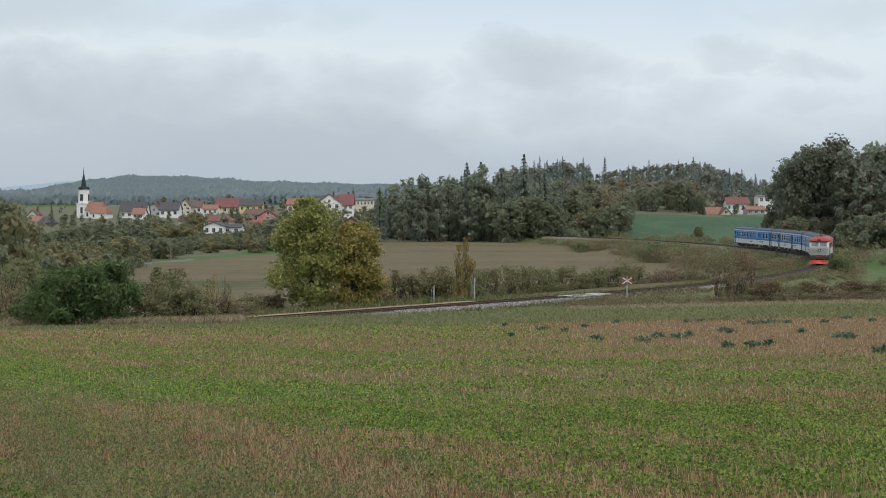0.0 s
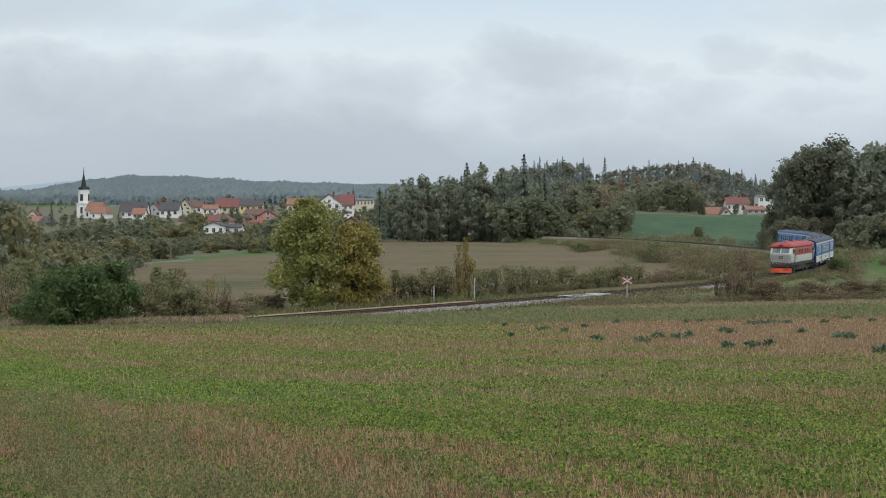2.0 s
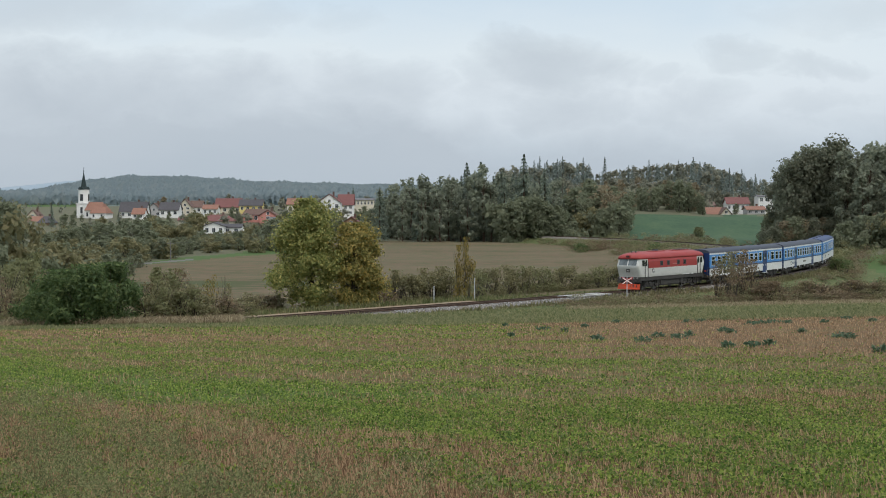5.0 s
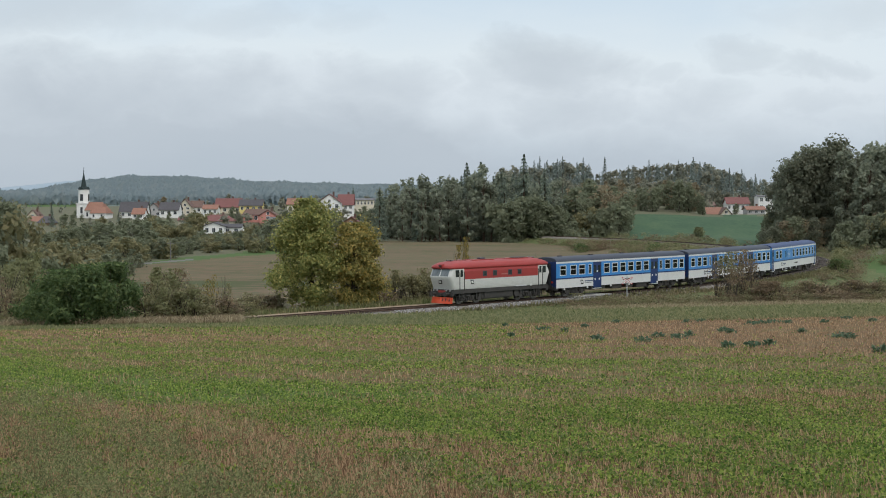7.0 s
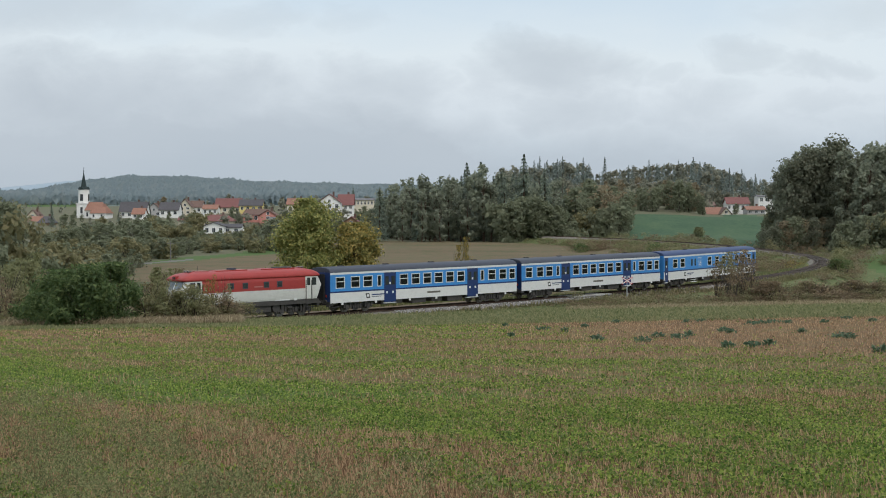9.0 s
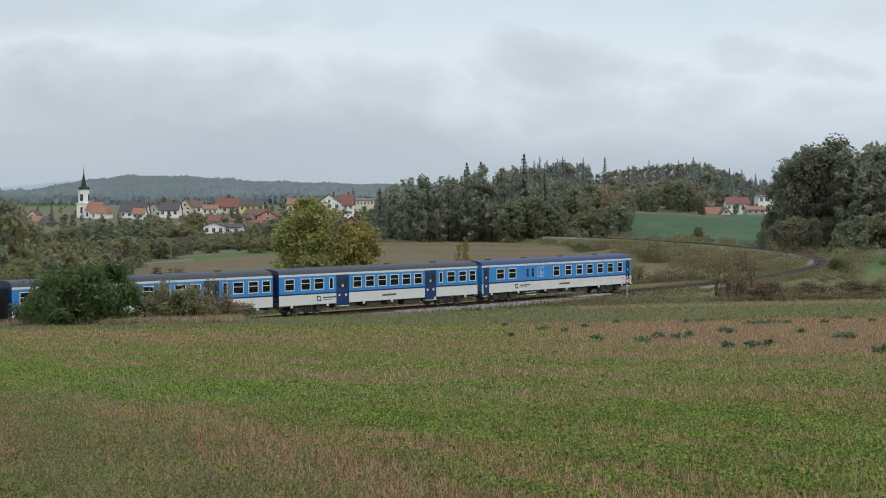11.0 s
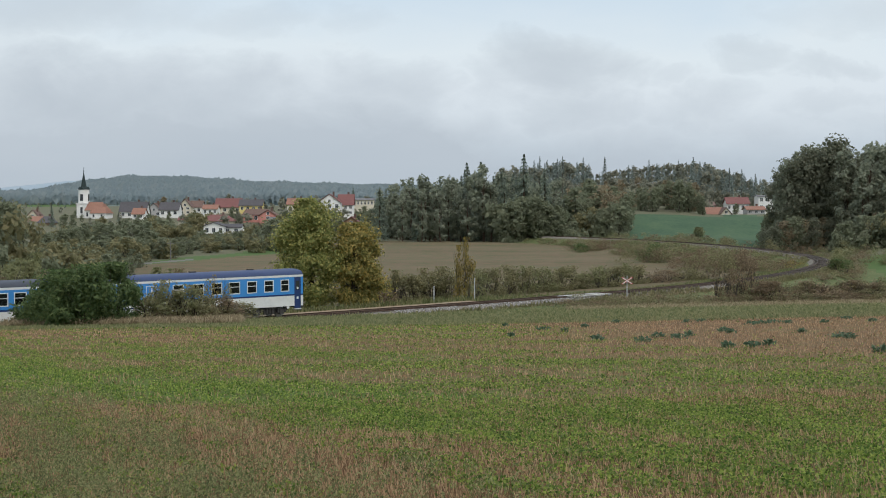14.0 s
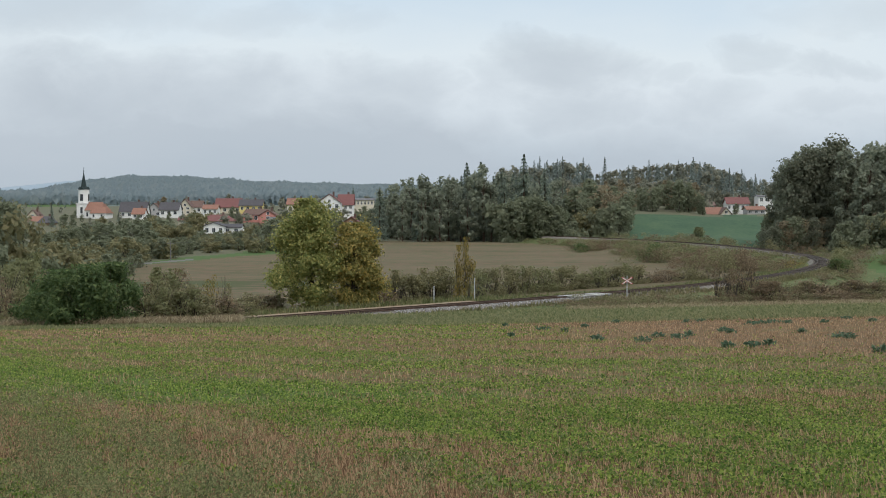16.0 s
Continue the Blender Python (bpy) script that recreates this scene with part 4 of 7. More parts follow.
def logo(parent, x, z, s, w):
    """A railway emblem as plain shapes: a dark slanted frame with a pale bar."""
    part("emblem", plate([(x - 0.28, s * w, z - 0.22), (x + 0.16, s * w, z - 0.22), (x + 0.28, s * w, z + 0.22), (x - 0.16, s * w, z + 0.22)], (0, s, 0), 0.006), M_BLACK, parent, "dark slanted emblem")
    part("emblem_bar", plate([(x - 0.16, s * w, z - 0.1), (x + 0.1, s * w, z - 0.1), (x + 0.16, s * w, z + 0.12), (x - 0.1, s * w, z + 0.12)], (0, s, 0), 0.012), M_CWHITE, parent)


def make_loco():
    loco = new("locomotive")
    tagged(loco, "red and ivory diesel locomotive with orange snow plough", "locomotive")
    axles = []
    lower = [(1.46, 7.3, 1.44), (1.6, 7.34, 1.47), (2.0, 7.52, 1.48), (2.4, 7.68, 1.48)]
    upper = [(2.4, 7.68, 1.48), (2.66, 7.78, 1.48), (2.74, 7.76, 1.48), (3.1, 7.58, 1.47), (3.5, 7.38, 1.44)]
    roof = [(3.42, 7.42, 1.45), (3.46, 7.62, 1.5), (3.6, 7.62, 1.5), (3.78, 7.4, 1.4), (3.96, 6.98, 1.18), (4.08, 6.5, 0.88), (4.15, 6.1, 0.5), (4.17, 5.9, 0.2)]
    part("lower_body", ring_shell(lower, 0.38, lambda c: c.z < 50), M_WHITE, loco, "ivory ribbed body side")
    part("upper_body", ring_shell(upper, 0.38, lambda c: abs(c.x) < 5.72), M_RED, loco, "red upper body side")
    part("cab_wall", ring_shell(upper, 0.38, lambda c: c.x > 5.72 and c.z < 50), M_WHITE, loco, "ivory cab wall")
    part("cab_wall", ring_shell(upper, 0.38, lambda c: c.x < -5.72), M_WHITE, loco, "ivory cab wall")
    part("roof", ring_shell(roof, 0.45, lambda c: True), M_RED, loco, "red rounded roof")
    # ribs pressed into the ivory side
    for s in (-1, 1):
        for i in range(6):
            part("rib", side_plate(-5.6, 5.6, 1.6 + i * 0.13, 1.63 + i * 0.13, s, 1.478, 0.014), M_WHITE, loco)
        for x0, x1 in ((5.85, 6.35), (-6.35, -5.85)):
            part("cab_door", side_plate(x0 - 0.03, x1 + 0.03, 1.5, 3.42, s, 1.478, 0.012), M_WHITE, loco, "ivory cab door")
            part("door_window", side_plate(x0 + 0.08, x1 - 0.06, 2.66, 3.32, s, 1.482, 0.02), M_DGLASS, loco, "dark door window")
            for xe in (x0 - 0.1, x1 + 0.07):
                part("handrail", side_plate(xe - 0.02, xe + 0.02, 1.35, 3.1, s, 1.5, 0.05), M_BLACK, loco)
        for x0, x1 in ((6.5, 7.0), (-7.0, -6.5)):
            part("cab_side_window", side_plate(x0, x1, 2.66, 3.32, s, 1.468, 0.025), M_DGLASS, loco, "dark cab side window")
        for xc in (2.65, 1.1, -1.25, -2.75):
            part("window_frame", side_plate(xc - 0.3, xc + 0.3, 2.62, 3.14, s, 1.476, 0.02), M_ROOF, loco)
            part("engine_room_window", side_plate(xc - 0.22, xc + 0.22, 2.69, 3.07, s, 1.476, 0.032), M_DGLASS, loco, "small square dark window")
        part("roof_grille", plate([(-3.6, s * 1.42, 3.68), (2.4, s * 1.42, 3.68), (2.4, s * 1.28, 3.86), (-3.6, s * 1.28, 3.86)], (0, s * 0.8, 0.6), 0.03), M_RED, loco, "long red roof-side grille")
        part("gutter", side_plate(-5.7, 5.7, 3.5, 3.56, s, 1.5, 0.03), M_RED, loco)
        logo(loco, 4.55, 2.12, s, 1.49)
        for x0, x1, z in ((-0.9, 0.1, 2.74),):
            part("number_bar", side_plate(x0, x1, z - 0.06, z + 0.06, s, 1.482, 0.008), M_FADED, loco, "small faded number bar")
        part("number_bar", side_plate(-3.9, -2.2, 1.44, 1.53, s, 1.47, 0.02), M_ALU, loco, "small pale number bar")
        part("warning_plate", side_plate(-4.7, -4.4, 1.4, 1.62, s, 1.49, 0.014), M_ALU, loco)
        # solebar, steps, tank
        part("solebar", boxes((-7.25, 7.25, *sorted((s * 1.2, s * 1.43)), 1.06, 1.47)), M_BLACK, loco, "dark grey underframe beam")
        for x in (6.1, -6.1):
            for z in (0.42, 0.72, 1.02):
                part("cab_step", boxes((x - 0.27, x + 0.27, *sorted((s * 1.15, s * 1.46)), z, z + 0.04)), M_BLACK, loco)
            for dx in (-0.29, 0.29):
                part("step_stringer", boxes((x + dx - 0.02, x + dx + 0.02, *sorted((s * 1.36, s * 1.44)), 0.4, 1.15)), M_BLACK, loco)
    part("underframe_gear", boxes((-6.6, 6.6, -0.55, 0.55, 0.64, 1.1)), M_BLACK, loco)
    part("fuel_tank", soft(boxes((-2.0, 2.6, -1.28, 1.28, 0.38, 1.15)), 0.12, 3), M_BLACK, loco, "black fuel tank")
    air = bmesh.new()
    for s in (-1, 1):
        bmesh.ops.create_cone(air, cap_ends=True, segments=18, radius1=0.36, radius2=0.36, depth=0.55, matrix=Matrix.Translation((-2.45, s * 1.0, 0.8)) @ Matrix.Rotation(math.pi / 2, 4, "X"))
    part("air_tank", air, M_BLACK, loco)
    for e in (1, -1):
        # windscreens
        for y0, y1 in ((0.07, 1.12), (-1.12, -0.07)):
            def fx(z):
                return e * np.interp(z, [2.6, 2.72, 3.1, 3.5], [7.78, 7.76, 7.58, 7.38])
            quad = [(fx(2.74), y0, 2.74), (fx(2.74), y1, 2.74), (fx(3.4), y1, 3.4), (fx(3.4), y0, 3.4)]
            part("windscreen", plate(quad, (e, 0, 0.45), 0.012), M_SCREEN, loco, "sloping windscreen with reflected grey in its colour")
            mid = (y0 + y1) / 2
            part("wiper", plate([(fx(2.76), mid, 2.76), (fx(2.76), mid + 0.03, 2.76), (fx(3.2), mid + 0.25, 3.2), (fx(3.2), mid + 0.22, 3.2)], (e, 0, 0.45), 0.03), M_BLACK, loco)
        part("front_emblem", plate([(e * 7.6, -0.24, 2.0), (e * 7.6, 0.2, 2.0), (e * 7.7, 0.26, 2.36), (e * 7.7, -0.16, 2.36)], (e, 0, -0.1), 0.03), M_BLACK, loco, "dark front emblem")
        part("front_emblem_bar", plate([(e * 7.63, -0.12, 2.1), (e * 7.63, 0.12, 2.1), (e * 7.68, 0.16, 2.27), (e * 7.68, -0.08, 2.27)], (e, 0, -0.1), 0.045), M_CWHITE, loco)
        part("headlight_box", soft(boxes((*sorted((e * 7.1, e * 7.66)), -0.24, 0.24, 3.58, 3.86)), 0.05), M_RED, loco, "red top headlight box")
        for y in (-0.11, 0.11):
            hl = bmesh.new()
            bmesh.ops.create_cone(hl, cap_ends=True, segments=14, radius1=0.085, radius2=0.085, depth=0.04, matrix=Matrix.Translation((e * 7.67, y, 3.72)) @ Matrix.Rotation(math.pi / 2, 4, "Y"))
            part("headlight", hl, M_DGLASS, loco)
        # buffer beam, buffers, hoses, lamps, plough
        part("buffer_beam", soft(boxes((*sorted((e * 7.1, e * 7.42)), -1.43, 1.43, 0.82, 1.42)), 0.04), M_BLACK, loco, "dark grey buffer beam")
        part("beam_panel", boxes((*sorted((e * 7.4, e * 7.44)), -0.5, 0.5, 1.16, 1.36)), M_RED, loco, "dark red beam panel")
        for y in (-0.9, 0.9):
            bf = bmesh.new()
            bmesh.ops.create_cone(bf, cap_ends=True, segments=16, radius1=0.11, radius2=0.11, depth=0.6, matrix=Matrix.Translation((e * 7.68, y, 1.05)) @ Matrix.Rotation(math.pi / 2, 4, "Y"))
            bmesh.ops.create_cone(bf, cap_ends=True, segments=20, radius1=0.23, radius2=0.23, depth=0.06, matrix=Matrix.Translation((e * 8.0, y, 1.05)) @ Matrix.Rotation(math.pi / 2, 4, "Y"))
            part("buffer", bf, M_BLACK, loco)
        for y in (-1.1, 1.1, -0.62, 0.62):
            lm = bmesh.new()
            bmesh.ops.create_cone(lm, cap_ends=True, segments=14, radius1=0.09, radius2=0.09, depth=0.08, matrix=Matrix.Translation((e * 7.45, y, 1.36)) @ Matrix.Rotation(math.pi / 2, 4, "Y"))
            part("marker_lamp", lm, M_LAMP, loco, "small round white lamp")
        part("coupling", boxes((*sorted((e * 7.4, e * 7.8)), -0.06, 0.06, 0.85, 1.05), (*sorted((e * 7.42, e * 7.5)), -0.35, -0.3, 0.5, 0.95), (*sorted((e * 7.42, e * 7.5)), 0.3, 0.35, 0.5, 0.95)), M_BLACK, loco)
        bogie(loco, e * 4.5, 2.4, 0.5, axles, True)
        if e < 0:
            continue
        pl = bmesh.new()
        top = [pl.verts.new(p) for p in ((e * 7.35, -1.35, 0.72), (e * 7.55, 0, 0.72), (e * 7.35, 1.35, 0.72))]
        low = [pl.verts.new(p) for p in ((e * 7.5, -1.42, 0.14), (e * 7.95, 0, 0.14), (e * 7.5, 1.42, 0.14))]
        back = [pl.verts.new((v.co.x - e * 0.05, v.co.y, v.co.z)) for v in top + low]
        for i in (0, 1):
            pl.faces.new((top[i], top[i + 1], low[i + 1], low[i]))
            pl.faces.new((back[i], back[i + 1], back[i + 4], back[i + 3]))
            pl.faces.new((low[i], low[i + 1], back[i + 4], back[i + 3]))
            pl.faces.new((top[i], top[i + 1], back[i + 1], back[i]))
        pl.faces.new((top[0], low[0], back[3], back[0]))
        pl.faces.new((top[2], low[2], back[5], back[2]))
        bmesh.ops.recalc_face_normals(pl, faces=pl.faces)
        part("snow_plough", pl, M_PLOUGH_RED, loco, "orange-red snow plough")
        for y in (-1.0, -0.6, -0.25, 0.25, 0.6, 1.0):
            xx = 7.5 - abs(y) * 0.2 + 0.16
            part("plough_slit", plate([(e * (xx - 0.06), y - 0.04, 0.62), (e * (xx - 0.06), y + 0.04, 0.62), (e * (xx + 0.07), y + 0.1, 0.36), (e * (xx + 0.07), y + 0.02, 0.36)], (e, 0, 0.3), 0.03), M_BLACK, loco)
    # roof fittings
    part("roof_hatch", soft(boxes((0.2, 3.6, -0.62, 0.62, 4.08, 4.2)), 0.03), M_RED, loco, "raised red roof hatch")
    part("roof_hatch", soft(boxes((-5.2, -1.4, -0.66, 0.66, 4.08, 4.2)), 0.03), M_RED, loco, "raised red roof hatch")
    for x in (2.6, 5.0):
        part("roof_panel", soft(boxes((x - 0.7, x + 0.7, -0.5, 0.5, 4.12, 4.225)), 0.02), M_FADED, loco, "faded pink roof panel")
    for x in (-3.6, -4.6):
        fan = bmesh.new()
        bmesh.ops.create_cone(fan, cap_ends=True, segments=24, radius1=0.55, radius2=0.5, depth=0.1, matrix=Matrix.Translation((x, 0, 4.24)))
        part("cooling_fan", fan, M_BLACK, loco, "black roof cooling fan")
    part("exhaust", soft(boxes((1.2, 1.9, -0.25, 0.25, 4.18, 4.36)), 0.03), M_ROOF, loco, "grey exhaust stack")
    for x in (6.2, -6.2):
        horn = bmesh.new()
        for y in (-0.25, 0.25):
            bmesh.ops.create_cone(horn, cap_ends=True, segments=12, radius1=0.03, radius2=0.09, depth=0.45, matrix=Matrix.Translation((x, y, 4.2)) @ Matrix.Rotation(math.copysign(math.pi / 2, x), 4, "Y"))
        part("horn", horn, M_STEEL, loco, "grey twin horn")
        part("antenna", boxes((x - 1.015, x - 0.985, -0.015, 0.015, 4.1, 4.6)), M_BLACK, loco)
    # the body is shorter than its drawing
    for ob in loco.children:
        if ob.name.startswith("bogie"):
            ob.location.x *= 0.93
        else:
            ob.data.transform(Matrix.Diagonal((0.93, 1, 1, 1)))
    return loco, axles


LONG_PLAN = dict(windows=[(11.38, 10.3), (9.62, 8.54), (8.16, 7.02), (3.7, 2.64), (2.22, 1.14), (0.74, -0.34), (-0.74, -1.84), (-2.24, -3.32), (-3.72, -4.76), (-7.94, -9.04), (-9.5, -10.54), (-10.9, -11.8)],
                 small=[(6.44, 5.94), (-6.9, -7.4)], doors=[(5.62, 4.14), (-5.08, -6.56)])
CTRL_PLAN = dict(windows=[(9.9, 8.72), (8.1, 6.94), (1.2, 0.16), (-0.74, -1.8), (-2.54, -3.6), (-4.3, -5.4), (-6.1, -7.12), (-7.88, -8.86), (-9.6, -10.5)],
                 small=[], doors=[(11.82, 10.98), (-11.06, -11.76)])


def make_coach(plan, roof_mat, label, wheelchair=False):
    coach = new("passenger_coach")
    tagged(coach, label, "railway coach", "coaches of the train")
    axles = []
    L, W = 12.0, 1.42
    Z0, ZW0, ZW1, ZC = 0.92, 2.2, 3.24, 3.44
    # roof
    sec = [(-W, 3.62), (-1.36, 3.78), (-1.18, 3.94), (-0.85, 4.04), (-0.42, 4.1), (0, 4.12), (0.42, 4.1), (0.85, 4.04), (1.18, 3.94), (1.36, 3.78), (W, 3.62)]
    bm = bmesh.new()
    rows = []
    for x, k in ((-L, 0.93), (-L + 0.1, 0.985), (-L + 0.3, 1.0), (0, 1), (L - 0.3, 1), (L - 0.1, 0.985), (L, 0.93)):
        rows.append([bm.verts.new((x, y, 3.62 + (z - 3.62) * k)) for y, z in sec])
    for a, b in zip(rows, rows[1:]):
        for j in range(len(sec) - 1):
            bm.faces.new((a[j], b[j], b[j + 1], a[j + 1])).smooth = True
    bm.faces.new(rows[0])
    bm.faces.new(rows[-1][::-1])
    part("roof", bm, roof_mat, coach, "dark curved roof")
    for x in (-7.4, -1.6, 4.2, 9.6):
        part("roof_vent", soft(boxes((x - 0.3, x + 0.3, -0.16, 0.16, 4.09, 4.2)), 0.03), M_BLACK, coach, "small dark roof vent")
    part("floor_pan", boxes((-L + 0.05, L - 0.05, -1.36, 1.36, 0.95, 1.2)), M_BLACK, coach)
    part("lining", boxes((-L + 0.1, L - 0.1, -1.3, 1.3, 1.2, 1.25)), M_INNER, coach)
    for s in (-1, 1):
        def slab(x0, x1, z0, z1, proud=0.0):
            return (x0, x1, *sorted((s * (W - 0.06), s * (W + proud))), z0, z1)
        spans = sorted((min(p), max(p)) for p in plan["doors"])
        cuts = [(-L, spans[0][0]), (spans[0][1], spans[1][0]), (spans[1][1], L)]
        part("lower_panel", boxes(*[slab(a, b, Z0, 1.82) for a, b in cuts]), M_CWHITE, coach, "white lower body side")
        part("waist_stripe", boxes(*[slab(a, b, 1.82, 1.95, 0.004) for a, b in cuts]), M_NAVY, coach, "navy waist stripe")
        part("sill_panel", boxes(*[slab(a, b, 1.95, ZW0) for a, b in cuts]), M_BLUE, coach, "sky blue body side")
        part("header_panel", boxes(*[slab(a, b, ZW1, ZC) for a, b in cuts]), M_BLUE, coach)
        part("cantrail", boxes(slab(-L, L, ZC, 3.62, 0.004)), M_CWHITE, coach, "white stripe under the roof")
        holes = sorted([(min(p), max(p), "w") for p in plan["windows"]] + [(min(p), max(p), "s") for p in plan["small"]] + [(a, b, "d") for a, b in spans])
        at = -L
        piers = []
        for a, b, k in holes:
            if a - at > 0.01:
                piers.append(slab(at, a, ZW0, ZW1))
            at = b
        piers.append(slab(at, L, ZW0, ZW1))
        for pier in piers:
            part("window_pier", boxes(pier), M_BLUE, coach)
        for a, b, k in holes:
            if k == "d":
                d = part("door", boxes(slab(a + 0.01, b - 0.01, 0.72, ZC - 0.002, -0.02)), M_NAVY, coach, "navy folding door")
                m = (a + b) / 2
                wide = b - a
                for c in ((m,) if wide < 1.0 else (m - wide / 4, m + wide / 4)):
                    hw = min(0.2, wide * 0.3)
                    part("door_window", side_plate(c - hw, c + hw, 2.3, 3.1, s, W - 0.02, 0.01), M_DGLASS, d)
                    part("pictogram", side_plate(c - 0.1, c + 0.1, 1.52, 1.72, s, W - 0.02, 0.01), M_ALU, d)
                part("pictogram", side_plate(m - 0.09, m + 0.09, 2.35, 2.55, s, W - 0.02, 0.018), M_ALU, d)
                part("step", boxes((a, b, *sorted((s * 1.1, s * 1.44)), 0.62, 0.68)), M_ALU, d, "pale door step")
                continue
            w = part("window", boxes(slab(a, a + 0.07, ZW0, ZW1, 0.012), slab(b - 0.07, b, ZW0, ZW1, 0.012), slab(a + 0.07, b - 0.07, ZW0, ZW0 + 0.07, 0.012), slab(a + 0.07, b - 0.07, ZW1 - 0.07, ZW1, 0.012)), M_ALU, coach, "window with pale frame")
            part("pane", boxes((a + 0.07, b - 0.07, *sorted((s * (W - 0.035), s * (W - 0.025))), ZW0 + 0.07, ZW1 - 0.07)), M_GLASS, w)
            if k == "w":
                part("transom", boxes(slab(a + 0.07, b - 0.07, 2.78, 2.83, 0.008)), M_ALU, w)
        if wheelchair:
            part("lift_door", boxes(slab(4.05, 5.9, 1.95, 3.36, 0.012)), M_BLUE, coach, "wide blue sliding luggage door")
            for a in (5.24, 4.42):
                part("lift_door_window", side_plate(a - 0.16, a + 0.16, 2.3, 3.1, s, W, 0.02), M_DGLASS, coach)
            sq = 3.17
            part("accessible_sign", boxes(*[slab(*q, 0.01) for q in ((sq - 0.5, sq + 0.5, 2.2, 2.24), (sq - 0.5, sq + 0.5, 3.2, 3.24), (sq - 0.5, sq - 0.46, 2.24, 3.2), (sq + 0.46, sq + 0.5, 2.24, 3.2))]), M_CWHITE, coach, "white framed wheelchair sign")
            sg = bmesh.new()
            bmesh.ops.create_circle(sg, cap_ends=False, segments=20, radius=0.22)
            for v in sg.verts:
                v.co = Vector((sq - 0.02 + v.co.x, s * (W + 0.006), 2.52 + v.co.y))
            ed = bmesh.ops.extrude_edge_only(sg, edges=sg.edges[:])
            for v in [g for g in ed["geom"] if isinstance(g, bmesh.types.BMVert)]:
                v.co.x, v.co.z = sq - 0.02 + (v.co.x - sq + 0.02) * 0.72, 2.52 + (v.co.z - 2.52) * 0.72
            part("accessible_wheel", sg, M_CWHITE, coach)
            part("accessible_figure", boxes(slab(sq - 0.06, sq + 0.03, 2.6, 2.95, 0.008), slab(sq - 0.08, sq + 0.05, 3.0, 3.12, 0.008), slab(sq - 0.3, sq - 0.02, 2.56, 2.63, 0.009)), M_CWHITE, coach)
            for z in (0.45, 0.7, 0.95):
                part("ladder_rung", boxes((3.9, 5.3, *sorted((s * 1.25, s * 1.36)), z, z + 0.05)), M_ALU, coach, "pale entrance ladder rung")
        ex = 7.6 if not wheelchair else 6.9
        logo(coach, ex, 1.42, s, W)
        part("lettering_bar", side_plate(ex - 2.1, ex - 0.45, 1.44, 1.54, s, W, 0.006), M_NAVY, coach, "dark lettering as a plain bar")
        part("lettering_bar", side_plate(ex - 1.6, ex - 0.45, 1.28, 1.33, s, W, 0.006), M_ROOF, coach)
        part("number_bar", side_plate(-1.5, 0.2, 1.3, 1.48, s, W, 0.005), M_INNER, coach, "grey number bar")
        part("notice", side_plate(-8.3, -8.0, 1.36, 1.62, s, W, 0.006), M_ALU, coach)
        for x in (-10.4, -6.4, -1.0, 6.6, 10.6, 2.4):
            part("skirt_bracket", boxes((x - 0.12, x + 0.12, *sorted((s * 1.36, s * 1.41)), 0.72, 0.92)), M_CWHITE, coach)
    for i in range(14):
        x = -10.2 + i * 1.57
        for y in (-0.82, 0.82):
            part("seat", boxes((x - 0.1, x + 0.1, y - 0.45, y + 0.45, 1.25, 2.42), (x + 0.1, x + 0.5, y - 0.45, y + 0.45, 1.25, 1.7)), M_SEAT, coach)
    part("bulkhead", boxes((3.9, 3.96, -1.3, 1.3, 1.25, 3.6), (-4.9, -4.84, -1.3, 1.3, 1.25, 3.6)), M_INNER, coach)
    part("ceiling_lining", boxes((-L + 0.1, L - 0.1, -1.34, 1.34, 3.5, 3.6)), M_INNER, coach)
    for e in (1, -1):
        part("end_wall", boxes((*sorted((e * (L - 0.08), e * (L + 0.01))), -1.4, 1.4, 0.95, 3.66)), M_NAVY if not wheelchair else M_BLUE, coach, "blue end wall")
        part("gangway", soft(boxes((*sorted((e * L, e * (L + 0.24))), -0.75, 0.75, 1.0, 3.5)), 0.06), M_RUBBER, coach, "black rubber gangway")
        part("end_beam", boxes((*sorted((e * (L - 0.4), e * (L + 0.05))), -1.38, 1.38, 0.72, 1.05)), M_BLACK, coach)
        for y in (-0.88, 0.88):
            bf = bmesh.new()
            bmesh.ops.create_cone(bf, cap_ends=True, segments=14, radius1=0.12, radius2=0.22, depth=0.3, matrix=Matrix.Translation((e * (L + 0.1), y, 1.05)) @ Matrix.Rotation(e * math.pi / 2, 4, "Y"))
            part("buffer", bf, M_BLACK, coach)
            part("tail_lamp", soft(boxes((*sorted((e * L, e * (L + 0.05))), y - 0.09, y + 0.09, 1.45, 1.65)), 0.02), M_PLOUGH_RED, coach)
        for s in (-1, 1):
            part("end_step", boxes((*sorted((e * (L - 0.7), e * (L - 0.1))), *sorted((s * 1.1, s * 1.4)), 0.5, 0.55)), M_BLACK, coach)
        bogie(coach, e * 8.6, 2.5, 0.46, axles)
    for x0, x1, z in ((-4.6, -2.6, 0.4), (-1.9, -0.5, 0.5), (0.2, 2.0, 0.45), (3.2, 4.6, 0.55), (5.0, 5.8, 0.5)):
        part("equipment_box", soft(boxes((x0, x1, -1.25, 1.25, z, 0.95)), 0.04), M_BLACK, coach, "sooty underfloor equipment box")
    return coach, axles


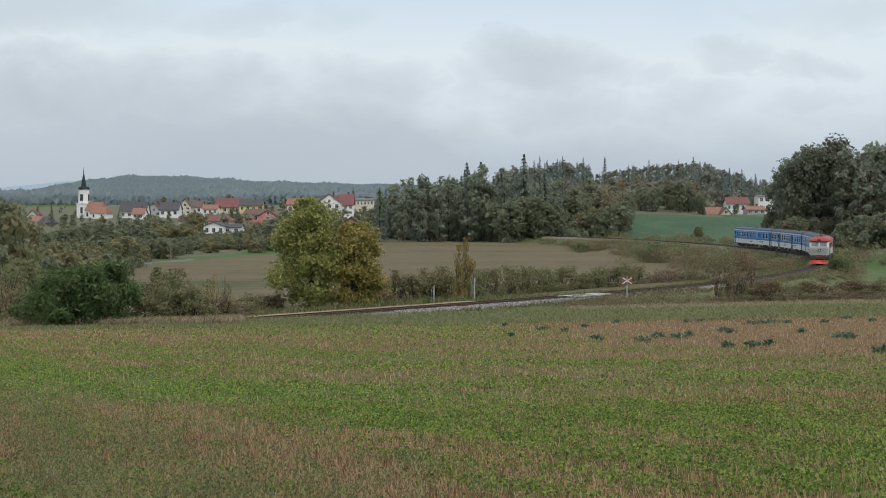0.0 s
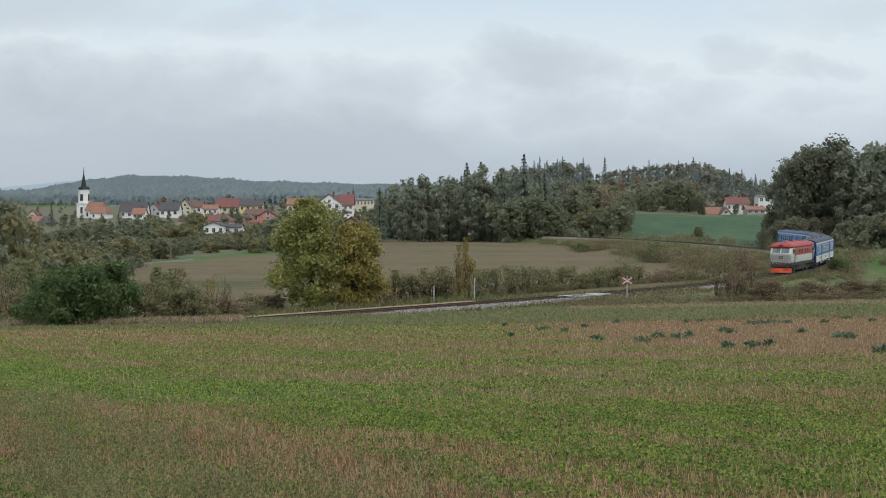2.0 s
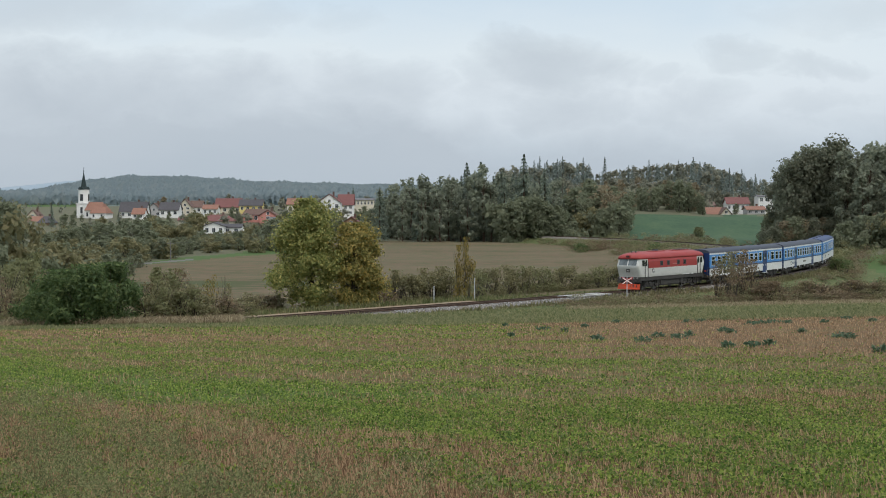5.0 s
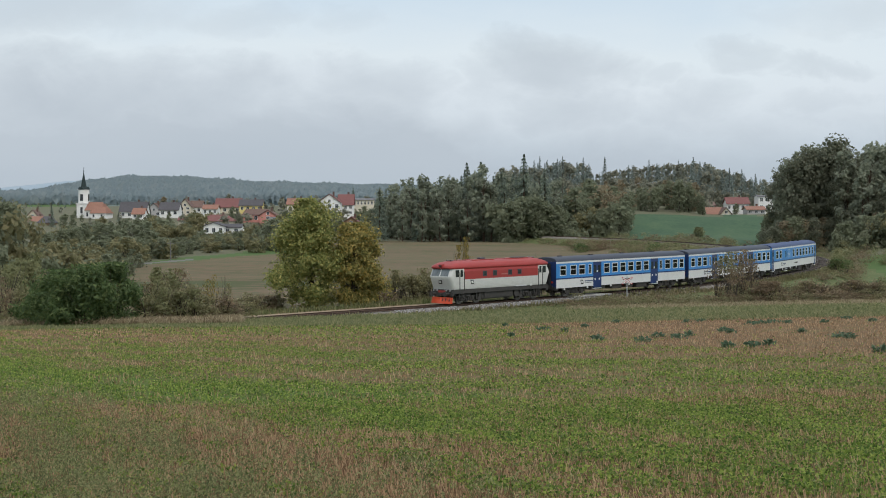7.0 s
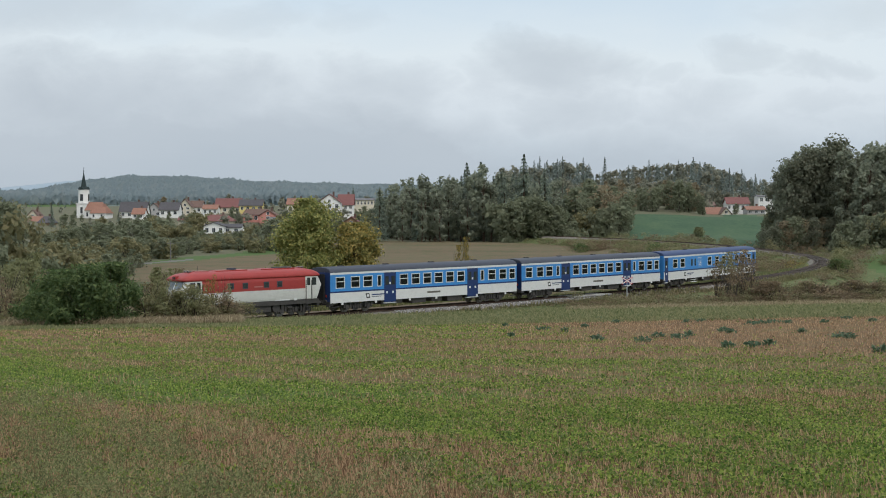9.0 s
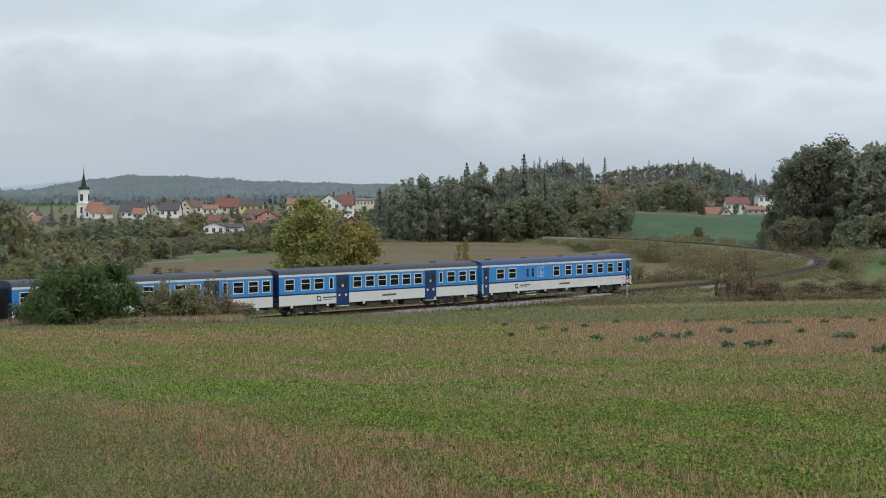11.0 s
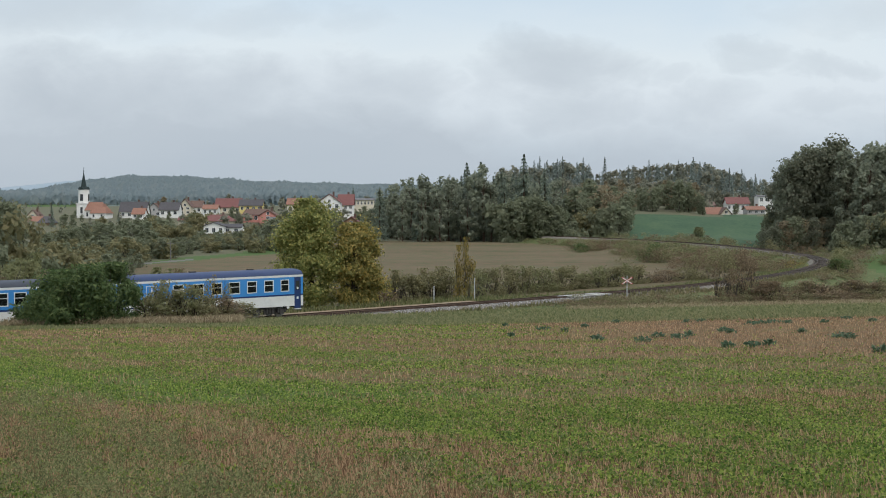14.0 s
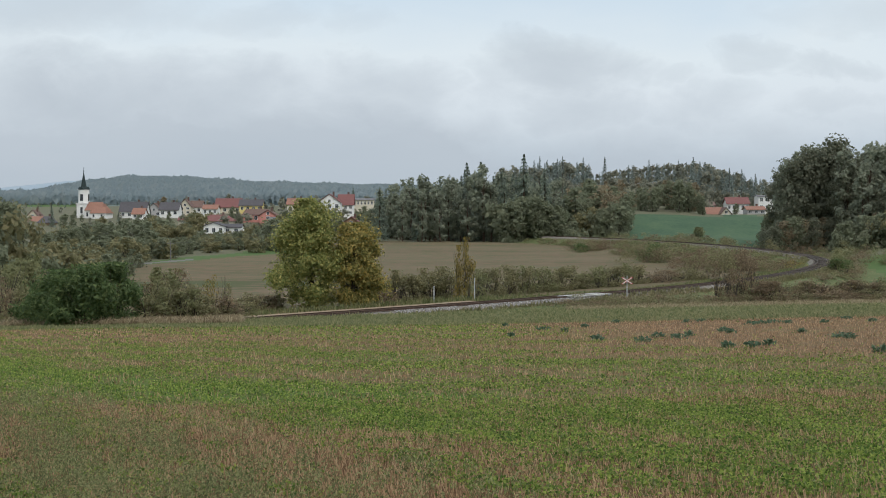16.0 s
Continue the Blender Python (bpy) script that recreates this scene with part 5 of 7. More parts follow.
loco, loco_axles = make_loco()
coach_a, axles_a = make_coach(LONG_PLAN, M_ROOF, "blue and white coach with two navy doors")
coach_b, axles_b = make_coach(LONG_PLAN, M_ROOF, "blue and white coach with two navy doors")
coach_c, axles_c = make_coach(CTRL_PLAN, M_ROOF_BLUE, "blue and white end coach with a wheelchair sign", True)
cars = [loco, coach_a, coach_b, coach_c]
AXLES = loco_axles + axles_a + axles_b + axles_c


# ---- village ----
def wall_paint(name, c):
    return material(name, [(0.3, tuple(v * 0.85 for v in c)), (0.6, c), (0.8, tuple(min(0.85, v * 1.05) for v in c))], 0.85, 0.6, 6, scale2=4)


W_WHITE, W_CREAM, W_YELLOW, W_PINK, W_BROWN, W_GREY = (wall_paint(n, c) for n, c in (("white_render", (0.78, 0.77, 0.74)), ("cream_render", (0.62, 0.56, 0.44)), ("yellow_render", (0.68, 0.55, 0.22)), ("salmon_render", (0.55, 0.24, 0.2)), ("brown_boards", (0.28, 0.18, 0.11)), ("grey_render", (0.42, 0.41, 0.4))))


def tile_paint(name, c):
    return material(name, [(0.25, tuple(v * 0.7 for v in c)), (0.55, c), (0.8, tuple(v * 1.2 for v in c))], 0.85, 0.8, 6, scale2=5, bump=0.4)


R_ORANGE, R_RED, R_DARK, R_BROWN, R_GREY = (tile_paint(n, c) for n, c in (("orange_tiles", (0.27, 0.14, 0.1)), ("red_tiles", (0.19, 0.085, 0.078)), ("dark_tiles", (0.085, 0.08, 0.085)), ("brown_tiles", (0.15, 0.095, 0.078)), ("grey_tiles", (0.17, 0.165, 0.17))))
M_COPPER = tile_paint("dark_copper", (0.03, 0.045, 0.045))
M_PANE = material("house_window_glass", [(0.3, (0.03, 0.035, 0.04)), (0.7, (0.08, 0.09, 0.1))], 0.1, 1.0, spec=0.6)
M_FRAME = wall_paint("white_window_frame", (0.75, 0.75, 0.73))


def window_on(parent, x, z, w, h, y, mat=None):
    """A window in the wall that looks at the field: frame, pane and sill."""
    f = part("window", boxes((x - w / 2 - 0.08, x - w / 2, y - 0.06, y + 0.1, z, z + h), (x + w / 2, x + w / 2 + 0.08, y - 0.06, y + 0.1, z, z + h), (x - w / 2 - 0.08, x + w / 2 + 0.08, y - 0.06, y + 0.1, z + h, z + h + 0.08), (x - 0.03, x + 0.03, y - 0.05, y + 0.02, z, z + h)), M_FRAME, parent)
    part("pane", boxes((x - w / 2, x + w / 2, y - 0.03, y + 0.05, z, z + h)), M_PANE, f)
    part("sill", boxes((x - w / 2 - 0.12, x + w / 2 + 0.12, y - 0.14, y + 0.05, z - 0.07, z)), M_FRAME, f)


def house(px0, px1, ridge, eave, base, d, wall, roof, label, gable=False, turn=0.0, rows=1, windows=3, chimney=True, hip=0.0, deep=9.0, category="house"):
    """A house: width by its bearings, heights by the rows of ridge, eave and base seen from the field's edge."""
    D = d * DEEP

    def up(row):
        return 10 + (HORIZON - row) / FOCAL * D
    x0, x1 = (px0 - 784) / FOCAL * D, (px1 - 784) / FOCAL * D
    xc, w = (x0 + x1) / 2, x1 - x0
    ob = new("house" if category == "house" else category.replace(" ", "_"))
    zb = up(base)
    ob.matrix_basis = Matrix.Translation((xc, D, zb)) @ Matrix.Rotation(turn, 4, "Z")
    tagged(ob, label, category, "village houses")
    foot = min(-0.4, ground_at(xc, D) - zb - 0.4)
    ze, zr = up(eave) - zb, up(ridge) - zb
    zr = max(zr, ze + 0.3)
    h, g = w / 2, deep / 2
    bm = bmesh.new()
    box(bm, -h, h, -g, g, foot, ze)
    if gable:
        for y in (-g, g):
            a, b, c = bm.verts.new((-h, y, ze)), bm.verts.new((h, y, ze)), bm.verts.new((0, y, zr - 0.1))
            bm.faces.new((a, b, c) if y < 0 else (b, a, c))
    elif hip == 0:
        for x in (-h, h):
            a, b, c = bm.verts.new((x, -g, ze)), bm.verts.new((x, g, ze)), bm.verts.new((x, 0, zr - 0.1))
            bm.faces.new((b, a, c) if x < 0 else (a, b, c))
    part("wall", bm, wall, ob)
    o, t = 0.45, 0.18
    bm = bmesh.new()
    for lift, flip in ((0.0, True), (t, False)):
        if gable:
            A = [(-h - o, -g - o, ze - 0.25 + lift), (-h - o, g + o, ze - 0.25 + lift), (0, -g - o, zr + lift), (0, g + o, zr + lift), (h + o, -g - o, ze - 0.25 + lift), (h + o, g + o, ze - 0.25 + lift)]
            F = [(0, 2, 3, 1), (2, 4, 5, 3)]
        else:
            k = hip * h
            A = [(-h - o, -g - o, ze - 0.2 + lift), (h + o, -g - o, ze - 0.2 + lift), (-h - o + k, 0, zr + lift), (h + o - k, 0, zr + lift), (-h - o, g + o, ze - 0.2 + lift), (h + o, g + o, ze - 0.2 + lift)]
            F = [(0, 1, 3, 2), (2, 3, 5, 4)] + ([(0, 2, 4), (1, 5, 3)] if hip else [])
        vs = [bm.verts.new(p) for p in A]
        for f in F:
            bm.faces.new([vs[i] for i in (f[::-1] if flip else f)])
    bmesh.ops.bridge_loops(bm, edges=[e for e in bm.edges if e.is_boundary])
    r = part("roof", bm, roof, ob)
    if chimney:
        part("chimney", boxes((h * 0.3 - 0.35, h * 0.3 + 0.35, 0.2, 0.9, (ze + zr) / 2, zr + 0.9), (h * 0.3 - 0.42, h * 0.3 + 0.42, 0.13, 0.97, zr + 0.9, zr + 1.05)), R_BROWN, r)
    for i in range(rows):
        z = ze * (i + 0.32) / rows
        for j in range(windows):
            x = -h + w * (j + 0.5) / windows
            window_on(ob, x, z, min(1.2, w / windows * 0.45), min(1.4, ze / rows * 0.48), -g)
    if gable and zr - ze > 2.0:
        window_on(ob, 0, ze + 0.2, 0.9, 1.0, -g)
    return ob


house(52, 74, 372, 385, 396, 590, W_CREAM, R_BROWN, "cream gabled house with a brown roof", True, windows=2)
house(56, 80, 384, 393, 400, 570, W_WHITE, R_ORANGE, "low white house with an orange roof", windows=2)
house(73, 96, 384, 394, 406, 540, W_BROWN, R_DARK, "brown boarded house under a dark roof", hip=0.6, windows=1)
house(216, 262, 358, 375, 386, 600, W_WHITE, R_DARK, "white house with a large dark roof", windows=4)
house(238, 258, 369, 379, 388, 585, W_WHITE, R_ORANGE, "small white house with an orange roof", windows=2)
house(262, 290, 360, 374, 384, 620, W_GREY, R_BROWN, "grey house with a brown roof", True, windows=2)
house(286, 319, 359, 372, 383, 600, W_WHITE, R_DARK, "white house with a dark slate roof", windows=3)
house(320, 341, 353, 366, 380, 625, W_CREAM, R_BROWN, "cream gabled village house", True, windows=2, rows=2)
house(340, 360, 356, 367, 378, 640, W_WHITE, R_BROWN, "white house with a brown tiled roof", windows=2)
house(362, 387, 363, 370, 381, 615, W_WHITE, R_ORANGE, "white house with a low orange roof", windows=3)
house(384, 428, 352, 367, 378, 650, W_CREAM, R_RED, "long cream farmhouse with a red roof", windows=4)
house(426, 466, 354, 364, 375, 640, W_YELLOW, R_DARK, "yellow house with a dark slate roof", windows=4)
house(360, 414, 381, 391, 401, 545, W_CREAM, R_RED, "low house with a dark red hipped roof", hip=0.5, windows=3)
house(433, 478, 371, 380, 393, 560, W_PINK, R_BROWN, "salmon-red house with a brown roof", windows=3, hip=0.2)
house(462, 491, 372, 381, 393, 552, W_PINK, R_BROWN, "salmon-red gabled house wing", True, windows=1)
house(478, 495, 385, 389, 397, 530, W_WHITE, R_GREY, "small pale shed with a grey roof", windows=1, chimney=False, category="shed", deep=5)
house(364, 400, 394, 400, 416, 480, W_WHITE, R_DARK, "white modern bungalow with a dark low roof", True, windows=3, chimney=False)
house(398, 429, 397, 402, 416, 484, W_WHITE, R_DARK, "white bungalow wing with a dark low roof", windows=2, chimney=False)
house(318, 358, 386, 390, 396, 545, W_CREAM, R_RED, "row of low sheds with red roofs", windows=3, chimney=False, category="shed", deep=5)
house(565, 604, 344, 359, 386, 560, W_WHITE, R_RED, "large white house with stepped gable and red roof", True, windows=3, rows=2, hip=0.3)
house(600, 626, 345, 363, 382, 570, W_WHITE, R_RED, "white wing with a red roof and dormers", windows=3, rows=2)
house(605, 641, 384, 398, 408, 470, W_BROWN, R_RED, "brown wooden house with a dark red roof", True, windows=2)
house(626, 662, 352, 354, 366, 660, W_CREAM, R_GREY, "low cream flat-roofed block", windows=6, chimney=False)
house(510, 545, 352, 362, 376, 640, W_CREAM, R_ORANGE, "cream house with an orange roof behind trees", windows=3)
# east of the wood
house(1248, 1276, 368, 379, 384, 520, W_WHITE, R_ORANGE, "white house with a broad orange roof", windows=2)
house(1272, 1290, 368, 379, 384, 516, W_CREAM, R_BROWN, "cream gabled house front", True, windows=2, chimney=False)
house(1283, 1322, 350, 361, 374, 600, W_WHITE, R_RED, "white house with a pinkish red roof", windows=5)
house(1338, 1380, 347, 348, 374, 590, W_WHITE, R_GREY, "white flat-roofed modern villa", windows=4, rows=2, chimney=False)
house(1240, 1262, 358, 364, 372, 640, W_WHITE, R_BROWN, "small white house with a brown roof", windows=2)
house(1318, 1350, 366, 371, 380, 560, W_GREY, R_ORANGE, "low grey house with an orange roof", windows=3)


def make_church():
    D = 600 * DEEP

    def up(row):
        return 10 + (HORIZON - row) / FOCAL * D - zb
    zb = 0.0
    zb = up(388)
    xc = (149 - 784) / FOCAL * D
    ob = new("church")
    ob.matrix_basis = Matrix.Translation((xc, D, zb)) @ Matrix.Rotation(radians(-12), 4, "Z")
    tagged(ob, "white church with slender dark spire and orange roof", "church")
    k = D / FOCAL
    t = 9.6 * k
    foot = min(-1, ground_at(xc, D) - zb - 0.5)
    part("tower", soft(boxes((-t, t, -t, t, foot, up(361))), 0.12), W_WHITE, ob, "white square church tower")
    part("cornice", boxes((-t - 0.25, t + 0.25, -t - 0.25, t + 0.25, up(361), up(360))), W_WHITE, ob)
    bm = bmesh.new()
    bmesh.ops.create_cone(bm, cap_ends=True, segments=8, radius1=t * 1.02, radius2=t * 1.0, depth=up(337) - up(360), matrix=Matrix.Translation((0, 0, (up(337) + up(360)) / 2)) @ Matrix.Rotation(radians(22.5), 4, "Z"))
    part("belfry", bm, W_WHITE, ob, "white octagonal belfry")
    part("belfry_cornice", boxes((-t * 0.86, t * 0.86, -t * 0.86, t * 0.86, up(337), up(336))), W_WHITE, ob)
    for a in range(4):
        m = Matrix.Rotation(a * math.pi / 2, 4, "Z")
        bm = boxes((-0.62, 0.62, -t * 0.95 - 0.06, -t * 0.85, up(356), up(344)))
        bmesh.ops.transform(bm, matrix=m, verts=bm.verts)
        part("belfry_opening", bm, M_PANE, ob, "dark louvred bell opening")
        bm = boxes((-0.5, 0.5, -t - 0.06, -t + 0.1, up(378), up(367)))
        bmesh.ops.transform(bm, matrix=m, verts=bm.verts)
        part("tower_window", bm, M_PANE, ob)
        bm = bmesh.new()
        vs = [bm.verts.new(p) for p in ((-1.3, -t, up(336)), (1.3, -t, up(336)), (0, -t + 0.1, up(331)), (0, 0, up(331)))]
        bm.faces.new(vs[:3])
        bm.faces.new((vs[1], vs[3], vs[2]))
        bm.faces.new((vs[0], vs[2], vs[3]))
        bmesh.ops.transform(bm, matrix=m, verts=bm.verts)
        part("spire_gable", bm, M_COPPER, ob)
    bm = bmesh.new()
    z0, z1 = up(335), up(304)
    bmesh.ops.create_cone(bm, cap_ends=True, segments=8, radius1=t * 0.62, radius2=0.07, depth=z1 - z0, matrix=Matrix.Translation((0, 0, (z0 + z1) / 2)))
    bmesh.ops.create_cone(bm, cap_ends=True, segments=8, radius1=t * 0.92, radius2=t * 0.55, depth=1.2, matrix=Matrix.Translation((0, 0, z0 + 0.5)))
    part("spire", bm, M_COPPER, ob, "slender dark green-grey spire")
    bm = bmesh.new()
    bmesh.ops.create_icosphere(bm, subdivisions=1, radius=0.3, matrix=Matrix.Translation((0, 0, z1 + 0.2)))
    box(bm, -0.05, 0.05, -0.05, 0.05, z1, z1 + 1.8)
    box(bm, -0.4, 0.4, -0.04, 0.04, z1 + 1.1, z1 + 1.2)
    part("cross", bm, M_COPPER, ob)

    def wing(name, x0, x1, ridge, eave, y0, y1):
        part(name, boxes((x0, x1, y0, y1, foot, up(eave))), W_WHITE, ob, "white church wall")
        bm = bmesh.new()
        m, o = (y0 + y1) / 2, 0.4
        A = [(x0, y0 - o, up(eave) - 0.2), (x1 + o, y0 - o, up(eave) - 0.2), (x0, m, up(ridge)), (x1 - 1.5, m, up(ridge)), (x0, y1 + o, up(eave) - 0.2), (x1 + o, y1 + o, up(eave) - 0.2)]
        vs = [bm.verts.new(p) for p in A]
        for f in ((0, 1, 3, 2), (2, 3, 5, 4), (1, 5, 3), (0, 2, 4)):
            bm.faces.new([vs[i] for i in f])
        part(name + "_roof", bm, R_ORANGE, ob, "orange tiled church roof")
        n = int((x1 - x0) / 2.6)
        for i in range(n):
            x = x0 + (i + 0.5) * (x1 - x0) / n
            part("church_window", boxes((x - 0.4, x + 0.4, y0 - 0.05, y0 + 0.1, up(eave) * 0.3, up(eave) * 0.75)), M_PANE, ob, "tall dark church window")
    wing("nave", t, 42 * k, 358, 372, -4.5, 4.5)
    wing("chancel", 25 * k, 55 * k, 366, 377, -7.5, 0)
    return ob


make_church()
# trees between the houses
VILLAGE_TREES = [(92, 360, 395, "spruce"), (210, 372, 388, "spruce"), (625, 330, 368, "spruce"), (672, 334, 400, "spruce"), (567, 352, 375, "far_broadleaf"), (290, 348, 372, "rust"), (332, 347, 370, "far_broadleaf"), (405, 343, 365, "far_broadleaf"), (345, 372, 392, "broadleaf"), (412, 366, 388, "broadleaf"), (420, 372, 390, "broadleaf"), (130, 378, 398, "broadleaf"), (112, 380, 398, "broadleaf"), (180, 384, 396, "scrub"), (300, 376, 392, "broadleaf"), (265, 378, 394, "broadleaf"), (480, 358, 380, "far_broadleaf"), (500, 352, 380, "far_broadleaf"), (470, 362, 380, "far_broadleaf"), (645, 366, 392, "broadleaf"), (655, 372, 398, "broadleaf"), (590, 372, 396, "broadleaf"), (1302, 360, 382, "broadleaf"), (1330, 364, 380, "scrub"), (1262, 352, 370, "far_broadleaf"), (1360, 362, 385, "broadleaf"), (1240, 362, 380, "scrub")]
for px, row, base, kind in VILLAGE_TREES:
    d = 560 + (388 - base) * 5
    x, y = ray_xy(P(px), d)
    h = 10 + (HORIZON - row) / FOCAL * d * DEEP - ground_at(x, y)
    plant(kind, x, y, max(3.0, h), "village trees")
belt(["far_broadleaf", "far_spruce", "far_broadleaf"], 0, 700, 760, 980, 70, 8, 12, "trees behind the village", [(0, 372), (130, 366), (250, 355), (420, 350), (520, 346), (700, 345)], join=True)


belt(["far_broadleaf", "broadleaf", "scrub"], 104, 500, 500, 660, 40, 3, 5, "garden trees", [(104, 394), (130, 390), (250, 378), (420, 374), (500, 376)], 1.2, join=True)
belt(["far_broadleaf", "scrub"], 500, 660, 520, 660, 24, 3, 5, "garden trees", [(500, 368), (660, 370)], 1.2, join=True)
for (group, matname), pieces in MASS.items():
    tagged(new("distant_trees", mesh_of("distant_trees", *merge(pieces), [bpy.data.materials[matname]])), "mixed hazy trees of the " + group, "trees", kind="stuff")


# the wooded ridge far behind: one mass of crowns
def make_ridge_wood():
    r = np.random.RandomState(8)
    n = 52000
    q = r.uniform(-0.34, 0.02, n)
    d = r.uniform(960, 2420, n) * DEEP
    edge = r.rand(n) < 0.4
    d[edge] = r.uniform(2150, 2420, edge.sum()) * DEEP
    x = q * d / DEEP
    z = ground_z(x, d)
    h = r.uniform(7, 12, n) * (1 + 0.35 * wave(x, d, 160, 33))
    c, s, lead = [], [], []
    for k in range(3):
        a = r.uniform(0, 6.28, n)
        o = r.uniform(0, 1.6, n) * (1 - 0.4 * k)
        c.append(np.stack([x + np.cos(a) * o, d + np.sin(a) * o, z + h * (0.3 + 0.2 * k)], -1))
        s.append(h * (0.75 - 0.12 * k))
        lead.append(np.stack([np.cos(a) * 0.12, np.sin(a) * 0.12, np.ones(n)], -1))
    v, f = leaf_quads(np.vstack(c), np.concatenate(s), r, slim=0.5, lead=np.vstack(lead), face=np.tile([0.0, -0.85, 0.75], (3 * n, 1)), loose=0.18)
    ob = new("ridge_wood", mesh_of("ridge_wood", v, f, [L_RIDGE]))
    tagged(ob, "hazy blue-green wood covering a distant ridge", "forest", kind="stuff")


# pale blue of these needles is distance haze mixed into the leaf colour
L_RIDGE = leafy("hazed_ridge_needles", (0.225, 0.28, 0.3), (0.245, 0.3, 0.315), (0.275, 0.32, 0.325), size=0.006)
make_ridge_wood()


# ---- shrubs and things along the line ----
side_rng = np.random.RandomState(21)
SHRUB_LEAVES = {"olive": L_SHRUB, "brown": L_BROWN, "dark": L_DARK, "gold": L_BIRCH, "wood": L_HEDGE}
SHRUB_SHAPES = {}
SHRUB_TEXT = {"olive": "olive green shrub with thin twigs", "brown": "brown withered shrub with sparse leaves", "dark": "dark green leafy shrub", "gold": "slender shrub with yellow autumn leaves", "wood": "dense green shrub"}


JOINED = {}


def shrub(tone, px, d, h, wide, group, leaves=1050, size=0.21, variant=None, join=False):
    """A shrub of that height and half width; three shapes a tone are shared. join: part of one thick growth."""
    i = side_rng.randint(0, 3) if variant is None else variant
    key = (tone, i, leaves)
    if key not in SHRUB_SHAPES:
        w, c = bush(200 + 7 * i + len(tone) + leaves, 3.0, 1.6, leaves, size, 14, 110, 0.26)
        SHRUB_SHAPES[key] = (mesh_of("stem", *w, [M_BARK]), mesh_of("crown", *c, [SHRUB_LEAVES[tone]]), c)
    st, cr, arr = SHRUB_SHAPES[key]
    x, y = ray_xy(P(px), d)
    m = Matrix.LocRotScale((x, y, ground_at(x, y) - 0.1), Euler((0, 0, side_rng.uniform(0, 6.28))), (wide / 1.6, wide / 1.6, h / 3.0))
    if join:
        a = np.array(m)
        JOINED.setdefault((group, tone), []).append((arr[0] @ a[:3, :3].T + a[:3, 3], arr[1]))
        return
    ob = new("shrub")
    ob.matrix_basis = m
    tagged(ob, SHRUB_TEXT[tone] + " beside the railway", "bush", group)
    part("stem", st, None, ob)
    part("crown", cr, None, ob)


def hedge(px0, px1, d0, d1, count, h0, h1, tones, group, leaves=1000, wide=(1.2, 2.1), join=False):
    for i in range(count):
        t = (i + side_rng.uniform(0, 1)) / count
        shrub(tones[side_rng.randint(0, len(tones))], px0 + (px1 - px0) * t, d0 + (d1 - d0) * t + side_rng.uniform(-1.5, 1.5), side_rng.uniform(h0, h1), side_rng.uniform(*wide), group, leaves, join=join)


# behind the line
hedge(690, 800, 147, 152, 13, 2.4, 3.9, ["olive", "wood", "olive", "olive"], "hedge behind the line")
hedge(835, 1000, 158, 172, 16, 2.2, 3.6, ["olive", "wood", "olive"], "hedge behind the line")
hedge(990, 1110, 172, 180, 12, 1.6, 3.0, ["olive", "olive", "wood"], "hedge behind the line")
hedge(1110, 1260, 182, 196, 13, 1.2, 2.6, ["brown", "olive"], "hedge behind the line")
hedge(420, 500, 138, 142, 8, 1.2, 2.0, ["brown", "olive"], "hedge behind the line")
hedge(660, 700, 143, 146, 4, 1.0, 1.8, ["brown"], "hedge behind the line")
for k, h in ((812, 5.8), (822, 6.6), (830, 4.6)):
    shrub("gold", k, 148, h, 0.95, "hedge behind the line", 900, 0.2)
# bank inside the bend and along the far stretch
hedge(1010, 1120, 325, 300, 16, 1.2, 2.4, ["brown", "olive", "brown"], "bank of the far line", 420, (2.0, 3.2), join=True)
hedge(1090, 1330, 292, 234, 40, 1.4, 2.8, ["wood", "olive", "wood", "brown"], "bank of the far line", 420, (2.0, 3.4), join=True)
hedge(1200, 1400, 246, 206, 22, 1.2, 2.4, ["brown", "olive"], "bank of the far line", 420, (1.8, 2.8), join=True)
hedge(1330, 1420, 232, 212, 10, 0.8, 1.6, ["brown", "gold"], "bank of the far line", 420, (0.9, 1.4), join=True)


def bank_scrub(s0, s1, d0, d1, count, h0, h1, tones, group):
    """Thick growth on the slope beside the line."""
    for i in range(count):
        s = s0 + (s1 - s0) * (i + side_rng.uniform(0, 1)) / count
        p, a = on_track(s, side_rng.uniform(d0, d1))
        top = on_track(s)[0].z - ground_at(p.x, p.y) - 0.25
        h = side_rng.uniform(h0, h1)
        shrub(tones[side_rng.randint(0, len(tones))], 784 + FOCAL * p.x / p.y, p.y / DEEP, min(h, max(0.8, top)) if d0 > 0 else h, side_rng.uniform(1.6, 2.8), group, 420, 0.27, join=True)


FAR_RAIL = ([1033, 1088, 1140, 1189, 1236, 1281, 1325, 1365, 1402, 1433], [420, 422, 425, 427, 431, 434, 438, 442, 447, 452])


def slope_scrub(px0, px1, d0, d1, count, h0, h1, tones):
    """Growth on the long slope inside the bend, lower than the rails behind it."""
    for i in range(count):
        px = px0 + (px1 - px0) * (i + side_rng.uniform(0, 1)) / count
        d = side_rng.uniform(d0, d1)
        x, y = ray_xy(P(px), d)
        top = 10 - (np.interp(px, *FAR_RAIL) + 3 - HORIZON) * y / FOCAL - ground_at(x, y)
        shrub(tones[side_rng.randint(0, len(tones))], px, d, float(np.clip(side_rng.uniform(h0, h1), 0.6, max(0.7, top))), side_rng.uniform(1.8, 3.0), "slope inside the bend", 420, 0.27, join=True)


